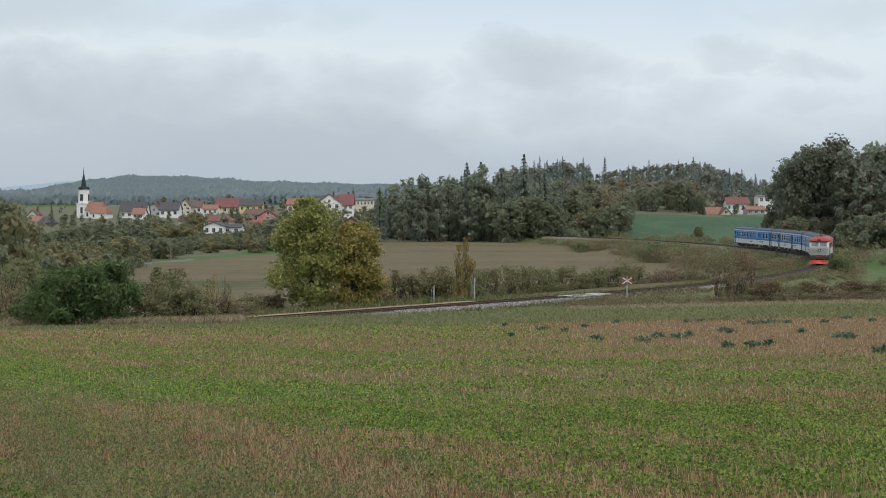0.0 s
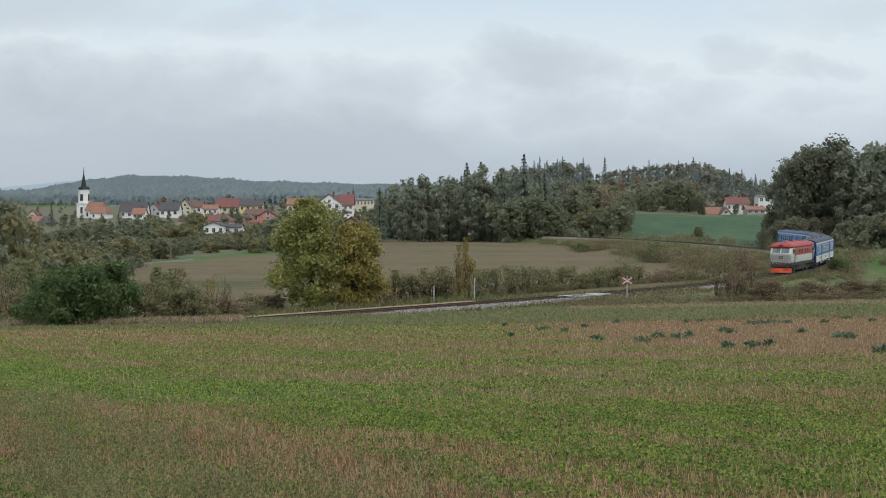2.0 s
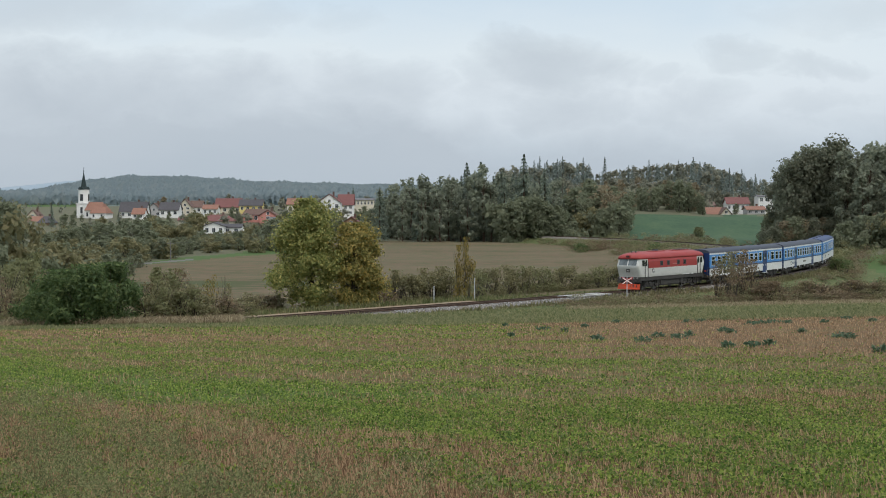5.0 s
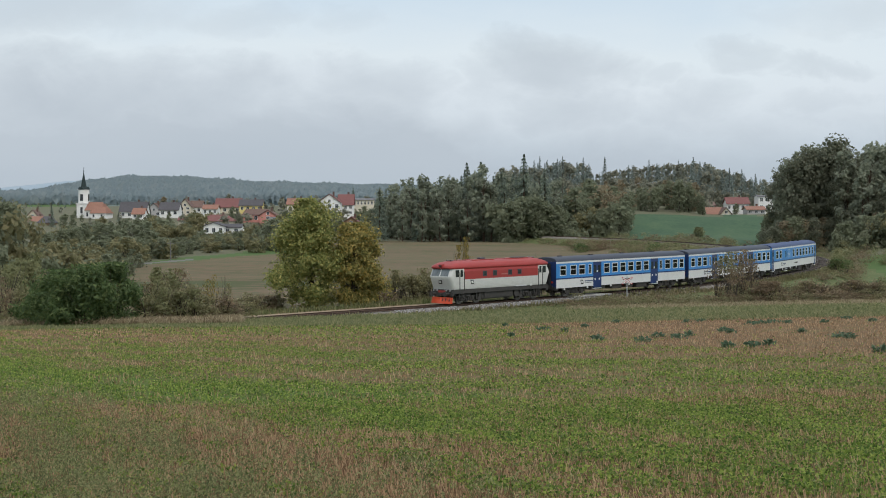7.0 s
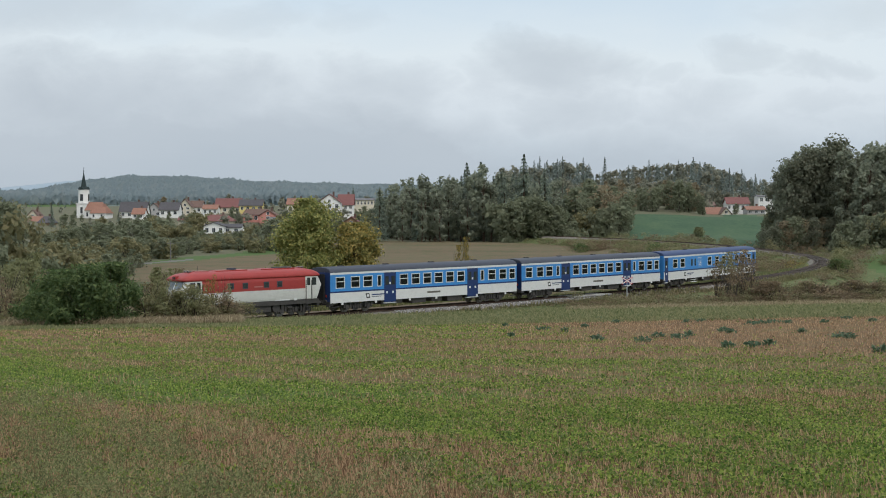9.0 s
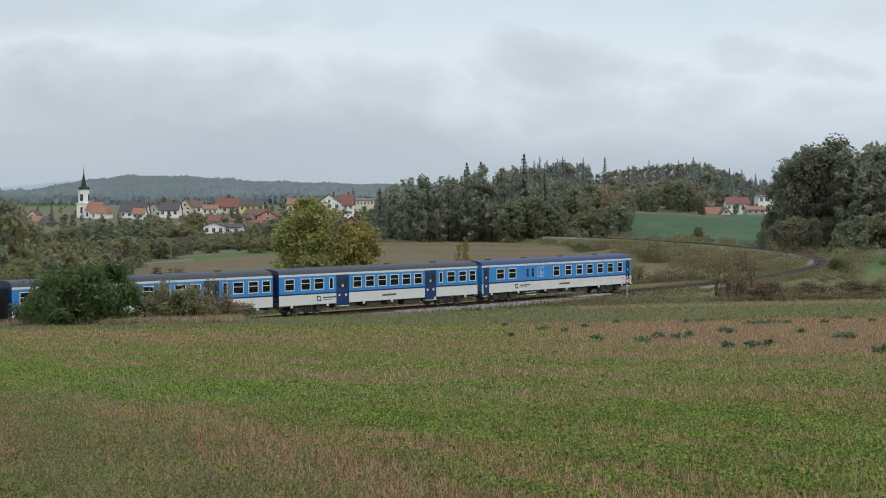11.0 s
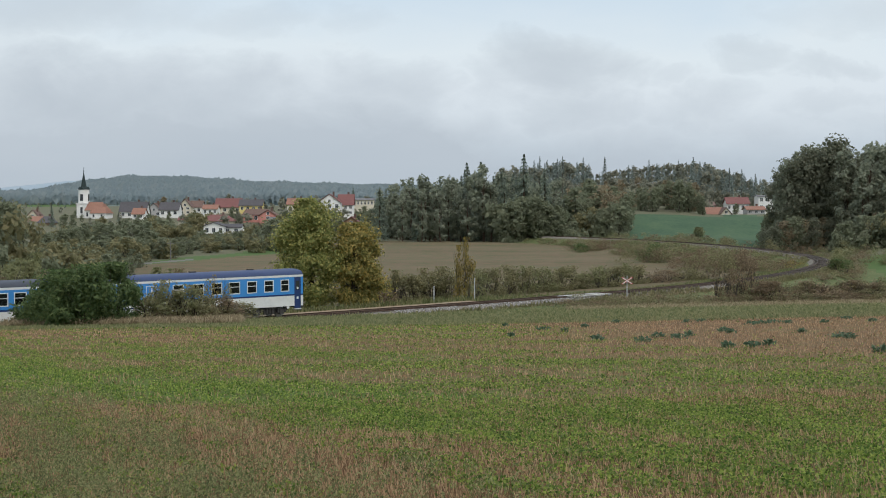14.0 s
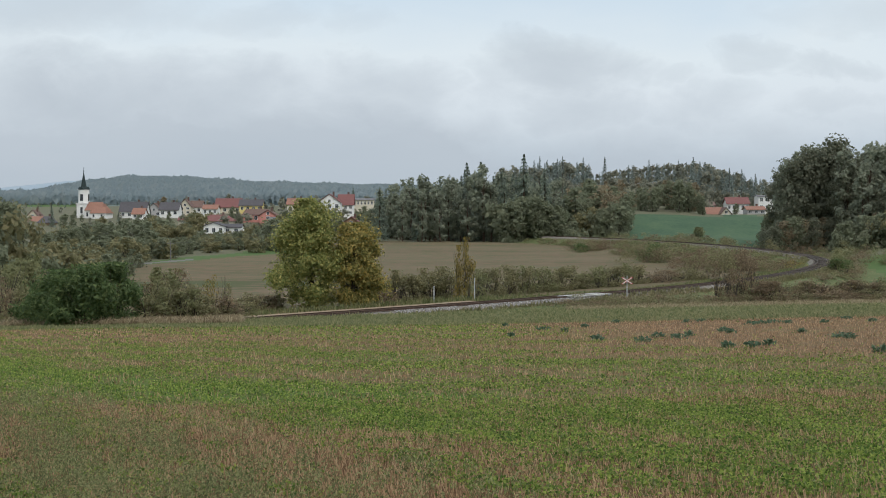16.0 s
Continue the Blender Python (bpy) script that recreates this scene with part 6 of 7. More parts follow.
slope_scrub(1020, 1125, 306, 345, 34, 1.6, 3.2, ["wood", "brown", "dark", "olive"])
slope_scrub(1110, 1215, 246, 318, 50, 2.0, 3.6, ["wood", "brown", "dark", "olive"])
slope_scrub(1195, 1335, 216, 282, 50, 1.6, 3.2, ["wood", "brown", "olive", "brown"])
bank_scrub(205, 312, 3.2, 12, 60, 1.4, 3.0, ["wood", "olive", "brown", "wood"], "slope below the far line")
bank_scrub(150, 215, 3.4, 9, 26, 0.6, 1.6, ["brown", "olive"], "slope below the far line")
bank_scrub(228, 312, -8, -3.2, 44, 1.0, 2.4, ["wood", "olive", "brown"], "slope above the far line")
bank_scrub(160, 225, -16, -4, 40, 1.2, 3.6, ["wood", "olive", "brown"], "slope above the far line")
bank_scrub(100, 150, -5.5, -3.2, 20, 0.7, 1.4, ["brown", "olive", "brown"], "slope above the far line")
shrub("wood", 1237, 338, 3.4, 2.0, "bank of the far line", 1200, 0.3)
shrub("wood", 1215, 268, 2.4, 2.6, "bank of the far line", 1200, 0.3)
hedge(1150, 1240, 345, 338, 7, 1.0, 2.0, ["wood", "brown"], "bank of the far line", 420, (1.5, 2.2), join=True)
# before the line, east: the tall sparse bush and low brown growth
for k, d, h, w in ((1268, 152, 4.4, 1.7), (1290, 151, 5.4, 1.9), (1312, 152, 5.6, 1.8), (1330, 153, 4.6, 1.6), (1300, 149, 3.6, 1.9)):
    shrub("brown" if k != 1290 else "olive", k, d, h, w, "tall sparse bush by the line", 1300, 0.16)
hedge(1335, 1600, 150, 158, 42, 1.2, 2.7, ["brown", "olive", "brown"], "growth at the field edge", 1000, (1.4, 2.5))
hedge(1370, 1600, 158, 170, 48, 0.7, 1.4, ["brown", "olive", "brown"], "growth at the field edge", 1000, (1.5, 2.6))
hedge(1000, 1380, 140, 149, 34, 0.6, 1.4, ["brown", "olive", "olive"], "low growth at the field edge", 400, join=True)
hedge(1380, 1600, 146, 149, 20, 0.7, 1.5, ["brown", "olive"], "low growth at the field edge", 400, join=True)
hedge(1470, 1500, 205, 208, 4, 1.5, 2.4, ["wood", "dark"], "growth at the field edge", 1000)
# before the line, west
hedge(250, 350, 103, 104, 10, 2.0, 3.3, ["olive", "olive", "wood"], "shrubs at the field edge", 900)
hedge(345, 425, 104, 107, 8, 1.2, 2.2, ["brown", "olive"], "shrubs at the field edge", 900)
for k, h in ((366, 3.3), (378, 3.6), (398, 3.9)):
    shrub("gold" if k != 398 else "olive", k, 106, h, 0.7, "shrubs at the field edge", 600, 0.2)
hedge(-10, 60, 104, 106, 8, 1.4, 2.2, ["brown", "olive"], "shrubs at the field edge", 900)
hedge(-20, 250, 102, 103, 22, 0.5, 1.0, ["brown"], "low brown growth", 400, join=True)
hedge(250, 420, 103, 106, 14, 0.6, 1.3, ["brown"], "low brown growth", 400, join=True)
hedge(-20, 70, 120, 150, 12, 3.0, 5.5, ["brown", "olive", "wood"], "trees at the valley side", 1200, (1.6, 2.4))
hedge(250, 330, 140, 150, 8, 2.0, 4.2, ["olive", "wood", "brown"], "trees at the valley side", 1200, (1.4, 2.2))

for (group, tone), pieces in JOINED.items():
    tagged(new("undergrowth", mesh_of("undergrowth", *merge(pieces), [SHRUB_LEAVES[tone]])), SHRUB_TEXT[tone] + " growth, " + group, "undergrowth", kind="stuff")

M_POST = material("weathered_post", [(0.3, (0.35, 0.36, 0.36)), (0.7, (0.55, 0.56, 0.56))], 0.7, 4, 5)
M_SIGN_WHITE = painted("sign_white", (0.75, 0.75, 0.73), 0.5, 0.85)
M_SIGN_RED = painted("sign_red", (0.55, 0.04, 0.04), 0.5, 0.85)


def crossing_sign(px, d):
    x, y = ray_xy(P(px), d)
    ob = new("crossing_sign")
    ob.matrix_basis = Matrix.Translation((x, y, ground_at(x, y))) @ Matrix.Rotation(radians(8), 4, "Z")
    tagged(ob, "white and red diagonal cross on a grey post", "sign")
    bm = bmesh.new()
    bmesh.ops.create_cone(bm, cap_ends=True, segments=10, radius1=0.05, radius2=0.05, depth=2.9, matrix=Matrix.Translation((0, 0.05, 1.0)))
    part("post", bm, M_POST, ob)
    for a in (32, -32):
        m = Matrix.Translation((0, -0.02 if a > 0 else 0.0, 1.95)) @ Matrix.Rotation(radians(a), 4, "Y")
        bm = boxes((-0.68, 0.68, -0.012, 0.008, -0.07, 0.07))
        bmesh.ops.transform(bm, matrix=m, verts=bm.verts)
        part("board", bm, M_SIGN_RED, ob, "red bordered cross board")
        bm = boxes((-0.62, 0.62, -0.018, -0.012, -0.04, 0.04))
        bmesh.ops.transform(bm, matrix=m, verts=bm.verts)
        part("board_face", bm, M_SIGN_WHITE, ob)


crossing_sign(1110, 149.5)


def marker_post(px, d, h, label):
    x, y = ray_xy(P(px), d)
    ob = new("marker_post")
    ob.matrix_basis = Matrix.Translation((x, y, ground_at(x, y)))
    tagged(ob, label, "post")
    part("shaft", soft(boxes((-0.05, 0.05, -0.04, 0.04, -0.2, h)), 0.012), M_POST, ob)
    part("cap", soft(boxes((-0.06, 0.06, -0.05, 0.05, h, h + 0.05)), 0.012), M_SIGN_WHITE, ob)


marker_post(768, 142, 1.7, "pale concrete marker post behind the rails")
marker_post(840, 147, 2.3, "thin grey marker post behind the rails")
marker_post(1021, 352, 1.6, "white railway marker post at the far bend")
marker_post(1080, 330, 0.7, "small white railway marker stone")


M_POLE = material("grey_pole_wood", [(0.3, (0.16, 0.15, 0.14)), (0.7, (0.3, 0.29, 0.27))], 0.9, 3, 5)


def power_pole(px, d, h):
    x, y = ray_xy(P(px), d)
    ob = new("utility_pole")
    ob.matrix_basis = Matrix.Translation((x, y, ground_at(x, y)))
    tagged(ob, "slender pale utility pole at the field edge", "pole", "utility poles")
    bm = bmesh.new()
    bmesh.ops.create_cone(bm, cap_ends=True, segments=10, radius1=0.09, radius2=0.06, depth=h, matrix=Matrix.Translation((0, 0, h / 2)))
    part("shaft", bm, M_POLE, ob)
    part("crossarm", boxes((-0.6, 0.6, -0.05, 0.05, h - 0.4, h - 0.3)), M_POLE, ob)
    return Vector((x, y, ground_at(x, y) + h - 0.3))


tops = [power_pole(302, 260, 3.7), power_pole(150, 330, 6.0), power_pole(545, 345, 6.0)]
for i, (a, b) in enumerate(((tops[1], tops[0]), (tops[0], tops[2]))):
    cv = bpy.data.curves.new("wire", "CURVE")
    cv.dimensions, cv.bevel_depth = "3D", 0.02
    sp = cv.splines.new("POLY")
    sp.points.add(12)
    for k in range(13):
        t = k / 12
        p = a.lerp(b, t)
        sp.points[k].co = (p.x, p.y, p.z - 1.0 * 4 * t * (1 - t), 1)
    w = new("overhead_wire", cv)
    cv.materials.append(M_BLACK)
    tagged(w, "thin dark overhead wire between poles", "wire")

# sandy path behind the rails and the plank crossing
M_SAND = material("sandy_track", [(0.3, (0.16, 0.115, 0.07)), (0.55, (0.27, 0.205, 0.13)), (0.8, (0.38, 0.3, 0.2))], 0.95, 1.5, 8, scale2=9, bump=0.4)
M_LEAFMOULD = material("rusty_verge", [(0.3, (0.12, 0.075, 0.04)), (0.7, (0.24, 0.15, 0.08))], 0.95, 1.5, 8, scale2=9, bump=0.4)


def draped(name, s0, s1, d0, d1, lift, mat, label):
    """A strip beside the line that follows the ground."""
    ss = np.arange(s0, s1, 1.0)
    v, f = [], []
    for s in ss:
        for k in range(5):
            p, a = on_track(s, d0 + (d1 - d0) * k / 4 + 0.25 * math.sin(s * 0.9 + k))
            v.append((p.x, p.y, 0.0))
    v = np.array(v)
    v[:, 2] = ground_z(v[:, 0], v[:, 1]) + lift
    for i in range(len(ss) - 1):
        for k in range(4):
            f.append([i * 5 + k, i * 5 + k + 1, (i + 1) * 5 + k + 1, (i + 1) * 5 + k])
    ob = new(name, mesh_of(name, np.array(v), np.array(f)[:, ::-1], [mat]))
    return tagged(ob, label, "path", kind="structure")


bench = new("path", strip("path", list(np.arange(-30, 33, 1.0)), [(1.75, -0.32), (2.2, -0.17), (2.9, -0.14), (3.8, -0.16), (4.6, -0.3), (6.5, -0.9)], [M_SAND]))
tagged(bench, "sandy farm path beside the rails", "path", kind="structure")
draped("verge", 6, 26, 4.4, 7.0, 0.06, M_LEAFMOULD, "rusty brown leaf litter verge")
M_PLANK = material("pale_concrete", [(0.3, (0.3, 0.29, 0.27)), (0.7, (0.48, 0.47, 0.44))], 0.9, 3, 6, piece=True)
crossing = new("level_crossing")
tagged(crossing, "pale concrete field crossing over the rails", "crossing", kind="structure")
for i in range(7):
    for side in (-1.25, 0.0):
        p, a = on_track(42.5 + i * 0.95, side)
        me = part("panel", soft(boxes((-0.46, 0.46, -0.5 if side == 0 else -0.45, 0.5 if side == 0 else 0.45, -0.14, -0.01)), 0.02), M_PLANK, crossing)
        me.matrix_basis = Matrix.Translation(p) @ Matrix.Rotation(a, 4, "Z")
draped("access_road", 43, 47, -4.5, -2.2, 0.1, M_LEAFMOULD, "short sandy ramp to the crossing")


# ---- field cover: stubble, clover and weeds ----
M_STRAW = leafy("straw_stalk", (0.14, 0.08, 0.046), (0.38, 0.235, 0.135), (0.68, 0.47, 0.29))
L_CLOVER = leafy("clover_leaf", (0.05, 0.1, 0.017), (0.165, 0.24, 0.045), (0.38, 0.44, 0.1))
L_WEED = leafy("grey_green_weed", (0.1, 0.12, 0.05), (0.22, 0.24, 0.1), (0.44, 0.43, 0.21))
L_BLUEWEED = leafy("blue_green_leaf", (0.07, 0.115, 0.07), (0.12, 0.18, 0.11), (0.18, 0.25, 0.15))
field_rng = np.random.RandomState(77)


def spread(n, d0, d1, power=2.0):
    """Places in the view's fan over the field, thinning out with depth."""
    u = field_rng.uniform(0, 1, n)
    d = (d0 ** power + u * (d1 ** power - d0 ** power)) ** (1 / power)
    q = field_rng.uniform(-0.31, 0.31, n)
    return q * d, d


def green_share(x, y):
    """How much clover stands at each place: bands across the drilling, patchy at the edges."""
    v = 0.81 * x + 0.527 * y + 1.0 * wave(x, y, 7, 41) + 0.5 * wave(x, y, 2.5, 42)
    g = np.interp(v, [0, 7, 9, 10, 13.5, 15, 17, 19, 21, 23, 27, 30, 36, 42, 50], [0.06, 0.1, 0.28, 0.78, 0.66, 0.32, 0.38, 0.28, 0.5, 0.3, 0.1, 0.25, 0.5, 0.6, 0.5])
    # long streaks along the drilling
    along, across = x * 0.545 - y * 0.838, x * 0.838 + y * 0.545
    g = g + 0.7 * wave(along / 14, across / 1.3, 1.0, 45) + 0.9 * wave(along / 7, across / 0.5, 1.0, 46) + 0.4 * wave(x, y, 1.6, 43)
    bare = smooth(27, 32, v) * smooth(0, 8, x + 3 * wave(x, y, 9, 44))
    return np.clip(g * (1 - 0.95 * bare), 0, 1)


def stalks(n, d0, d1, w, h):
    """Cut stalks in drill rows."""
    x, y = spread(n, d0, d1, 1.5)
    # snap to rows along the drilling
    ux, uy, vx, vy = 0.545, -0.838, 0.838, 0.545
    a, b = x * ux + y * uy, x * vx + y * vy
    b = np.round(b / 0.14) * 0.14 + field_rng.normal(0, 0.014, n)
    x, y = a * ux + b * vx, a * uy + b * vy
    keep = field_rng.uniform(0, 1, n) > 0.9 * green_share(x, y)
    x, y = x[keep], y[keep]
    n = len(x)
    z = ground_z(x, y)
    hh = h * field_rng.uniform(0.5, 1.25, n)
    lean = field_rng.normal(0, 0.3, (n, 2)) * hh[:, None]
    wob = field_rng.uniform(0, 6.28, n)
    dx, dy = np.cos(wob * 0.25) * w, np.sin(wob * 0.25) * w
    base = np.stack([x, y, z - 0.02], -1)
    top = base + np.stack([lean[:, 0], lean[:, 1], hh], -1)
    off = np.stack([dx, dy, np.zeros(n)], -1)
    v = np.stack([base - off, base + off, top + off * 0.8, top - off * 0.8], 1).reshape(-1, 3)
    return v, np.arange(4 * n).reshape(n, 4)


def leaves(n, d0, d1, size, height, per, power=1.5):
    """Low leafy clumps where clover stands."""
    x, y = spread(n, d0, d1, power)
    keep = field_rng.uniform(0, 1, n) < green_share(x, y) ** 1.3
    x, y = np.repeat(x[keep], per), np.repeat(y[keep], per)
    m = len(x)
    x = x + field_rng.normal(0, size * 1.1, m)
    y = y + field_rng.normal(0, size * 1.1, m)
    c = np.stack([x, y, ground_z(x, y) + height * field_rng.uniform(0.2, 1.0, m)], -1)
    return leaf_quads(c, size, field_rng, slim=0.85, face=np.tile([0.0, -0.2, 1.0], (m, 1)), loose=0.7)


def stuff(name, v, f, mat, label, category):
    return tagged(new(name, mesh_of(name, v, f, [mat])), label, category, kind="stuff")


stuff("stubble", *merge([stalks(80000, 10.5, 24, 0.0042, 0.13), stalks(60000, 24, 75, 0.007, 0.1), stalks(24000, 75, 100, 0.014, 0.1)]), M_STRAW, "cut straw stubble standing in drill rows", "stubble")
stuff("clover", *merge([leaves(34000, 10.5, 24, 0.034, 0.13, 6), leaves(64000, 24, 60, 0.042, 0.1, 4), leaves(22000, 60, 98, 0.08, 0.09, 3)]), L_CLOVER, "low green clover growing through the stubble", "clover")


def weeds(n):
    """Feathery grey-green weeds in ragged clumps, thick at the near west corner."""
    x, y = spread(n, 10.5, 34, 1.3)
    v = 0.81 * x + 0.527 * y
    thick = smooth(10.5, 4.5, v + 1.2 * wave(x, y, 3, 51)) * smooth(2.5, -2.5, x + 0.25 * (y - 12) + wave(x, y, 2, 52))
    clump = smooth(-0.12, 0.28, wave(x, y, 1.3, 53) + 0.7 * wave(x, y, 0.5, 54) + 0.5 * (thick - 0.3))
    keep = field_rng.uniform(0, 1, n) < thick * clump + 0.02
    x, y = x[keep], y[keep]
    per = 30
    tall = field_rng.uniform(0.1, 0.34, len(x)) * (0.7 + 0.6 * (wave(x, y, 1.3, 53) > 0.1))
    h = np.repeat(tall, per)
    lean = np.repeat(field_rng.normal(0, 0.25, (len(x), 2)), per, 0)
    x, y = np.repeat(x, per), np.repeat(y, per)
    t = field_rng.uniform(0, 1, len(x))
    r = 0.075 * (1.05 - 0.8 * t)
    c = np.stack([x + lean[:, 0] * h * t + field_rng.normal(0, 1, len(x)) * r, y + lean[:, 1] * h * t + field_rng.normal(0, 1, len(x)) * r, ground_z(x, y) + h * t], -1)
    return leaf_quads(c, 0.036, field_rng, tilt=1.4, slim=0.32)


stuff("weeds", *weeds(20000), L_WEED, "feathery grey-green weeds among the stubble", "weeds")


def tall_grass(n, q0, q1, e0, e1, h):
    """Tufts of tall grass between two depths past the field's edge."""
    q = field_rng.uniform(q0, q1, n)
    edge = np.interp(q * DEEP, *FIELD_EDGE) * DEEP
    y = edge + field_rng.uniform(e0, e1, n)
    x = q * y
    gap, tz, side = track_gap(x, y)
    keep = (gap > 2.3) & (side < 0)
    x, y = x[keep], y[keep]
    n = len(x)
    hh = h * field_rng.uniform(0.5, 1.2, n)
    c = np.stack([x, y, ground_z(x, y) + hh * 0.4], -1)
    lead = np.tile([0.0, 0.0, 1.0], (n, 1))
    return leaf_quads(c, hh, field_rng, slim=0.2 if h < 0.5 else 0.08, lead=lead, face=np.tile([0.0, -0.5, 0.8], (n, 1)), loose=0.4)


stuff("verge_grass", *merge([tall_grass(42000, -0.3, 0.3, -7, 20, 0.28), tall_grass(52000, -0.3, 0.3, 14, 75, 0.36)]), L_GRASS, "tall dry grass on the verge before the line", "grass")


def far_verge(n):
    """Dry grass along the far side of the line."""
    s = field_rng.uniform(-25, 300, n)
    off = field_rng.uniform(2.6, 8.0, n)
    x = np.interp(s, TS, TX) - off * np.sin(np.interp(s, TS, TA))
    y = np.interp(s, TS, TY) + off * np.cos(np.interp(s, TS, TA))
    keep = ~((s > -6) & (s < 32) & (off < 5.2))
    x, y = x[keep], y[keep]
    hh = field_rng.uniform(0.3, 0.8, len(x)) * np.where(y > 225, 0.4, 1.0)
    return leaf_quads(np.stack([x, y, ground_z(x, y) + hh * 0.4], -1), hh, field_rng, slim=0.18, lead=np.tile([0.0, 0.0, 1.0], (len(x), 1)))


stuff("dry_grass", *merge([tall_grass(9000, -0.3, -0.13, 5, 12, 0.75), tall_grass(16000, 0.08, 0.3, 48, 95, 0.6)]), L_DRY, "pale dry grass in front of the bushes", "grass")


def shoulder_grass(n):
    """Grass that has grown over the near shoulder in places."""
    s = field_rng.uniform(-25, 300, n)
    s = s[(s < 160) | (field_rng.uniform(0, 1, n) < 0.4)]
    bare = (s > 14) & (s < 47) | (s > 66) & (s < 76)
    off = np.where(bare, -field_rng.uniform(2.15, 3.4, len(s)), 0) + np.where(bare, 0, 1) * np.where(s < 150, -field_rng.uniform(1.7, 3.4, len(s)), field_rng.choice([-1.0, 1.0], len(s)) * field_rng.uniform(1.7, 3.4, len(s)))
    a = np.interp(s, TS, TA)
    x, y = np.interp(s, TS, TX) - off * np.sin(a), np.interp(s, TS, TY) + off * np.cos(a)
    z = np.interp(s, TS, TZ) - 0.2 - (np.abs(off) - 1.5) * 0.6
    hh = field_rng.uniform(0.25, 0.6, len(s))
    return leaf_quads(np.stack([x, y, z + hh * 0.4], -1), hh, field_rng, slim=0.3, lead=np.tile([0.0, 0.0, 1.0], (len(s), 1)))


stuff("shoulder_grass", *shoulder_grass(26000), L_SHRUB, "weeds and grass grown over the ballast edge", "grass")
stuff("far_verge_grass", *far_verge(34000), L_GRASS, "tall dry grass beyond the rails", "grass")


# single broad-leaved plants on the bare stretch
PLANTS = ((895, 578, 0.5), (962, 585, 0.8), (1000, 588, 0.4), (1057, 603, 0.6), (1128, 562, 0.7), (1140, 606, 0.7), (1165, 598, 0.8), (1205, 600, 0.8), (1222, 596, 0.5), (1280, 588, 0.7), (1293, 590, 0.5), (1330, 575, 0.9), (1345, 574, 0.8), (1370, 573, 0.9), (1395, 573, 0.7), (1288, 616, 0.5), (1332, 616, 0.5), (1362, 612, 0.5), (1488, 598, 0.9), (1505, 600, 0.6), (1560, 625, 0.7), (1090, 572, 0.6), (1060, 566, 0.5), (1240, 570, 0.8), (1215, 572, 0.6), (1500, 566, 0.7), (1545, 570, 0.5), (905, 598, 0.4), (1420, 590, 0.4), (1460, 572, 0.5), (1180, 566, 0.6), (1035, 580, 0.4))


def broad_plant(wide, seed):
    r = np.random.RandomState(seed)
    n = 46
    a = r.uniform(0, 6.28, n)
    o = r.uniform(0.05, 0.5, n) * wide
    c = np.stack([np.cos(a) * o, np.sin(a) * o, r.uniform(0.03, 0.2, n) * (1.1 - o / wide)], -1)
    lead = np.stack([np.cos(a), np.sin(a), r.uniform(0.2, 1.0, n)], -1)
    return leaf_quads(c, 0.15, r, slim=0.6, lead=lead)


for i, (px, row, wide) in enumerate(PLANTS):
    q = (px - 784) / FOCAL
    dist = np.arange(20, 170, 0.5)
    rows_seen = HORIZON + FOCAL * (10 - ground_z(q * dist, dist)) / dist
    d = float(dist[int(np.argmin(np.abs(rows_seen - row)))])
    ob = new("leafy_weed")
    part("crown", mesh_of("crown", *broad_plant(wide * 0.85, 300 + i), [L_BLUEWEED]), None, ob)
    ob.matrix_basis = Matrix.Translation((q * d, d, ground_at(q * d, d)))
    tagged(ob, "blue-green broad-leaved weed on bare stubble", "weed", "weeds on the bare stretch")


# ---- sleepers and loose ballast, the nearest stretch of the line ----
SLEEPER = mesh_of("sleeper", *(lambda b: ([v.co[:] for v in b.verts], [[v.index for v in f.verts] for f in b.faces]))((lambda bm: (bm.verts.index_update(), bm)[1])(boxes((-0.13, 0.13, -1.25, 1.25, -0.3, -0.145)))), [M_SLEEPER])
for i in range(290):
    p, a = on_track(-24 + i * 0.65)
    s = part("sleeper", SLEEPER, None, railway)
    s.matrix_basis = Matrix.Translation(p) @ Matrix.Rotation(a, 4, "Z")


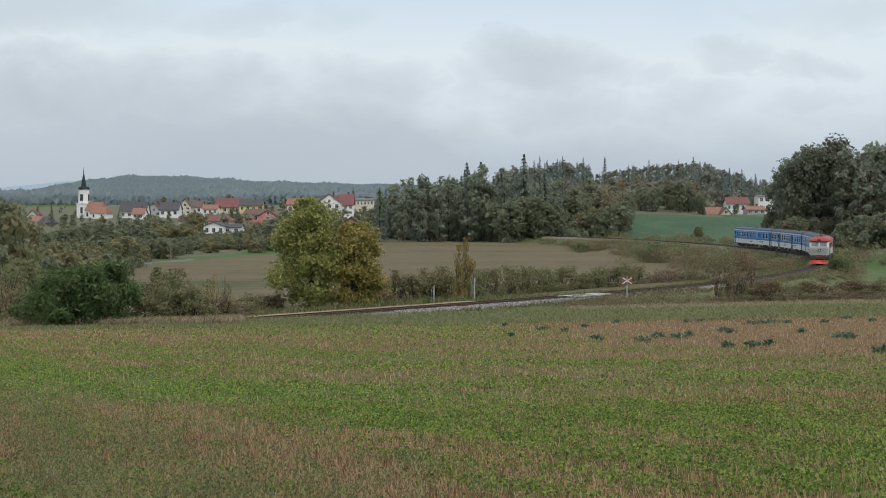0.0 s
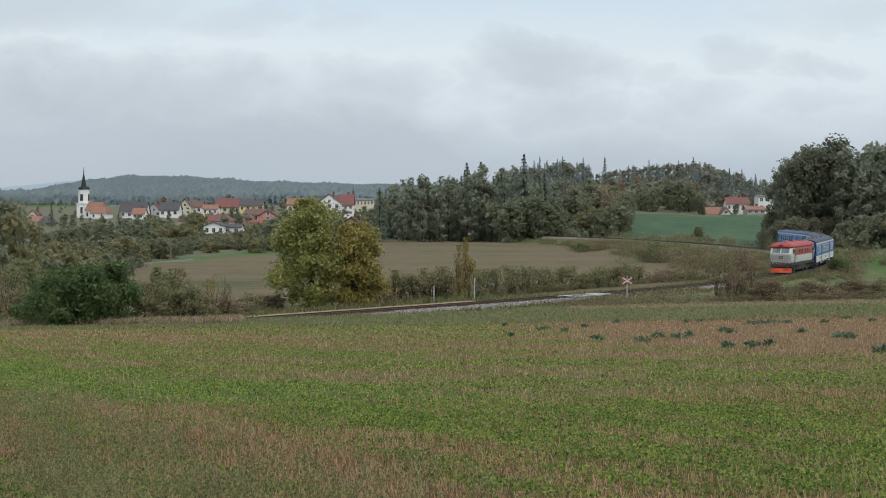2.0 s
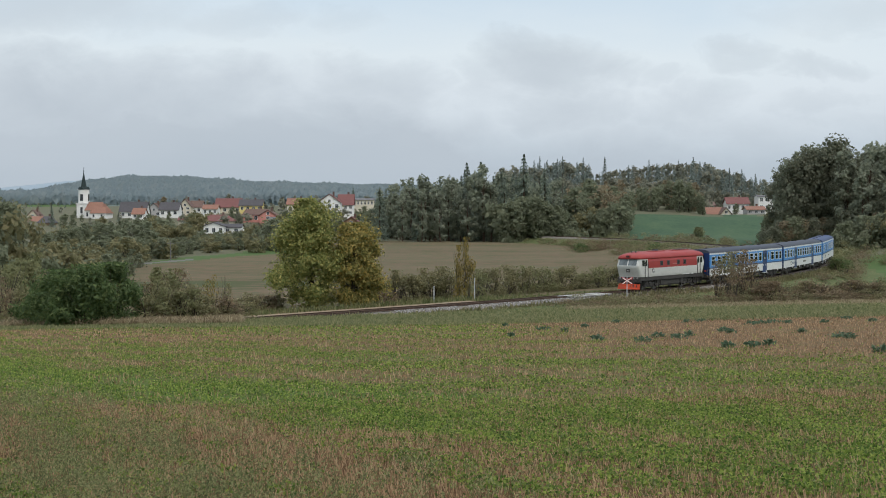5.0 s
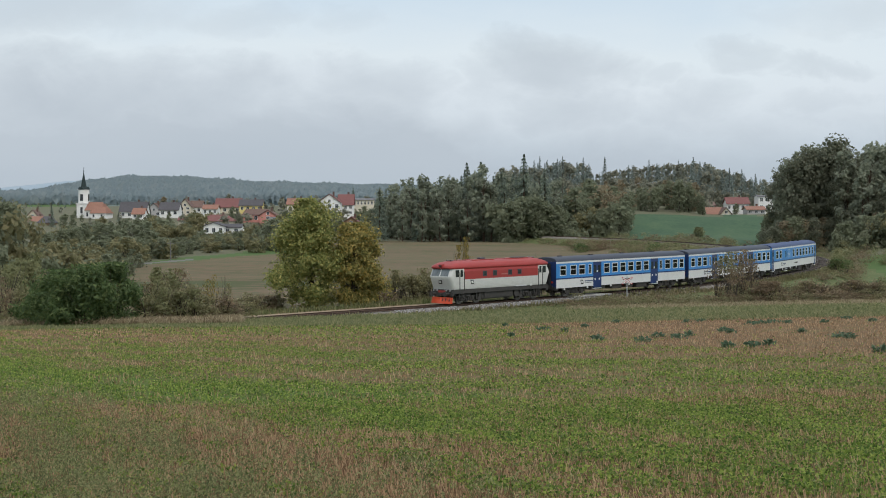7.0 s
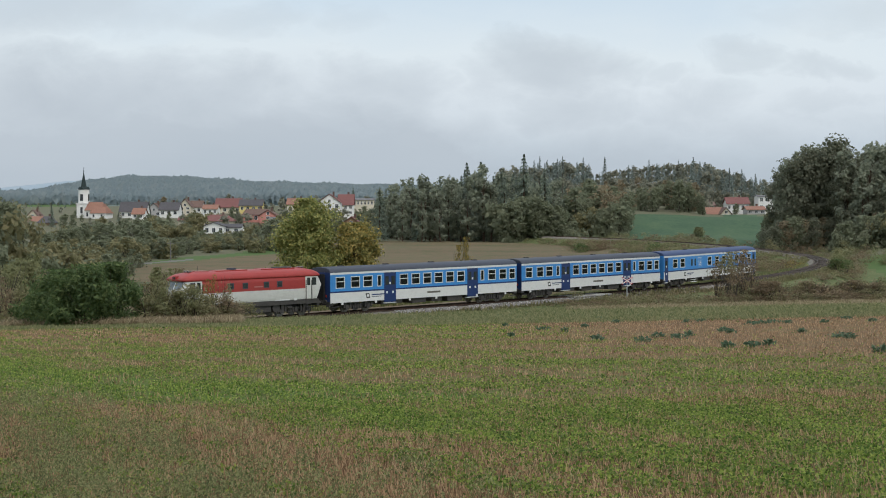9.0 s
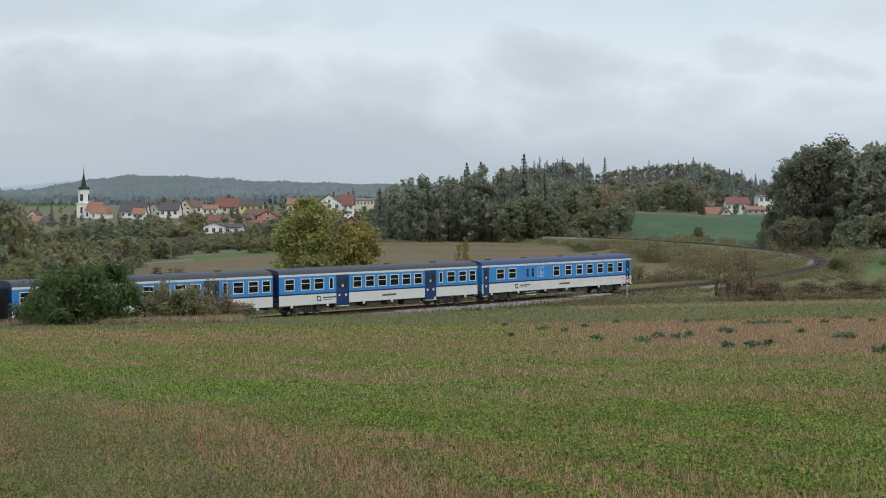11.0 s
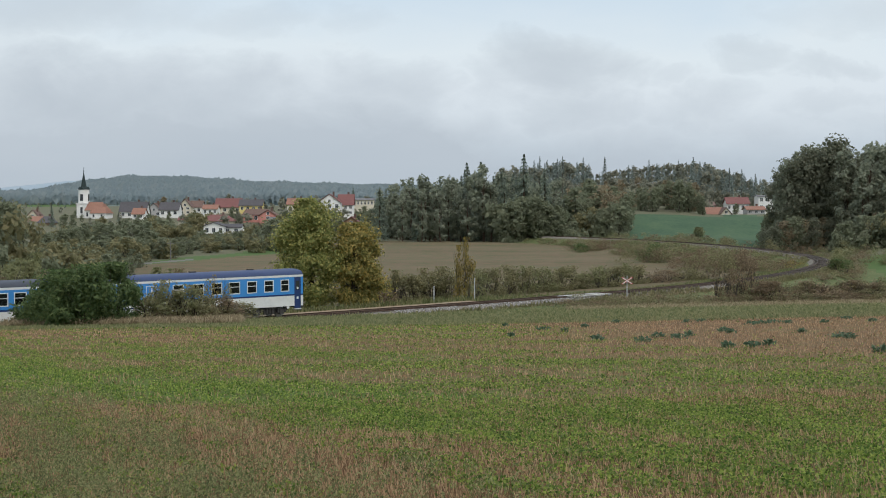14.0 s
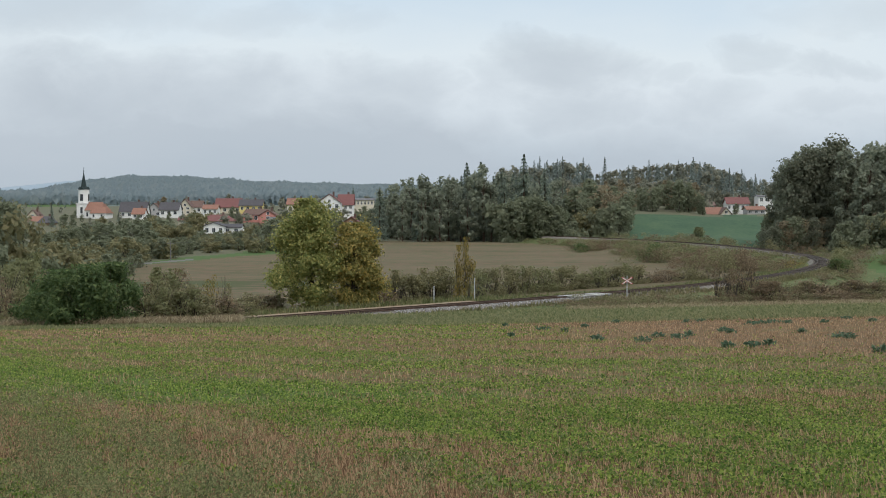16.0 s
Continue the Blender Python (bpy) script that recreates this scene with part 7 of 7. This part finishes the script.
def loose_stones(n):
    """Angular stones on the near shoulder."""
    r = np.random.RandomState(61)
    s = np.where(r.rand(n) < 0.75, r.uniform(17, 46, n), r.uniform(60, 150, n))
    off = -r.uniform(1.4, 2.1, n)
    keep = wave(s, s * 0, 23, 62) + 0.5 * wave(s, s * 0, 6, 63) > -0.35
    s, off = s[keep], off[keep]
    a = np.interp(s, TS, TA)
    c = np.stack([np.interp(s, TS, TX) - off * np.sin(a), np.interp(s, TS, TY) + off * np.cos(a), np.interp(s, TS, TZ) - 0.16 - (-off - 1.5).clip(0) * 0.68], -1)
    v, f = [], []
    tet = np.array([[1, 1, 1], [-1, -1, 1], [-1, 1, -1], [1, -1, -1]]) * 0.045
    n = len(c)
    jitter = r.uniform(0.5, 1.4, (n, 4, 1))
    spin = r.normal(size=(n, 4, 3)) * 0.02
    v = (c[:, None, :] + tet[None] * jitter + spin).reshape(-1, 3)
    k = np.arange(n)[:, None] * 4
    f = np.concatenate([k + np.array([[0, 1, 2]]), k + np.array([[0, 3, 1]]), k + np.array([[0, 2, 3]]), k + np.array([[1, 3, 2]])])
    return v, f


tagged(part("loose_ballast", mesh_of("loose_ballast", *loose_stones(4200), [M_STONE]), None, railway, "loose pale ballast stones"), kind="stuff")


# ---- what moves ----
CAR_MID = (8.14, 28.2, 52.82, 77.38)
CAR_PIVOT = (4.2, 8.6, 8.6, 8.6)


def head_at(t):
    """Where along the line the head of the train is."""
    return 125.557 - 14.3647 * t - 0.037555 * t * t


def car_pose(t, mid, pivot):
    a, _ = on_track(head_at(t) + mid - pivot)
    b, _ = on_track(head_at(t) + mid + pivot)
    d = a - b
    turn = math.atan2(d.y, d.x)
    return Matrix.Translation((a + b) / 2) @ Matrix.Rotation(turn, 4, "Z") @ Matrix.Rotation(-math.atan2(d.z, math.hypot(d.x, d.y)), 4, "Y")


def motions():
    for car, mid, pivot in zip(cars, CAR_MID, CAR_PIVOT):
        walk(car, [(i * 0.2, car_pose(i * 0.2, mid, pivot)) for i in range(81)])
    # wheels roll with the way gone
    for ob, ax, r in AXLES:
        walk(ob, [(i / 30, Matrix.Translation((ax, 0, r)) @ Matrix.Rotation((head_at(0) - head_at(i / 30)) / r, 4, "Y")) for i in range(481)])
    walk(sky_backdrop, [(0, pose(0, 0, 0, 0, 0, 0.35)), (8, pose(0, 0, 0)), (16, pose(0, 0, 0, 0, 0, -0.35))])


motions()
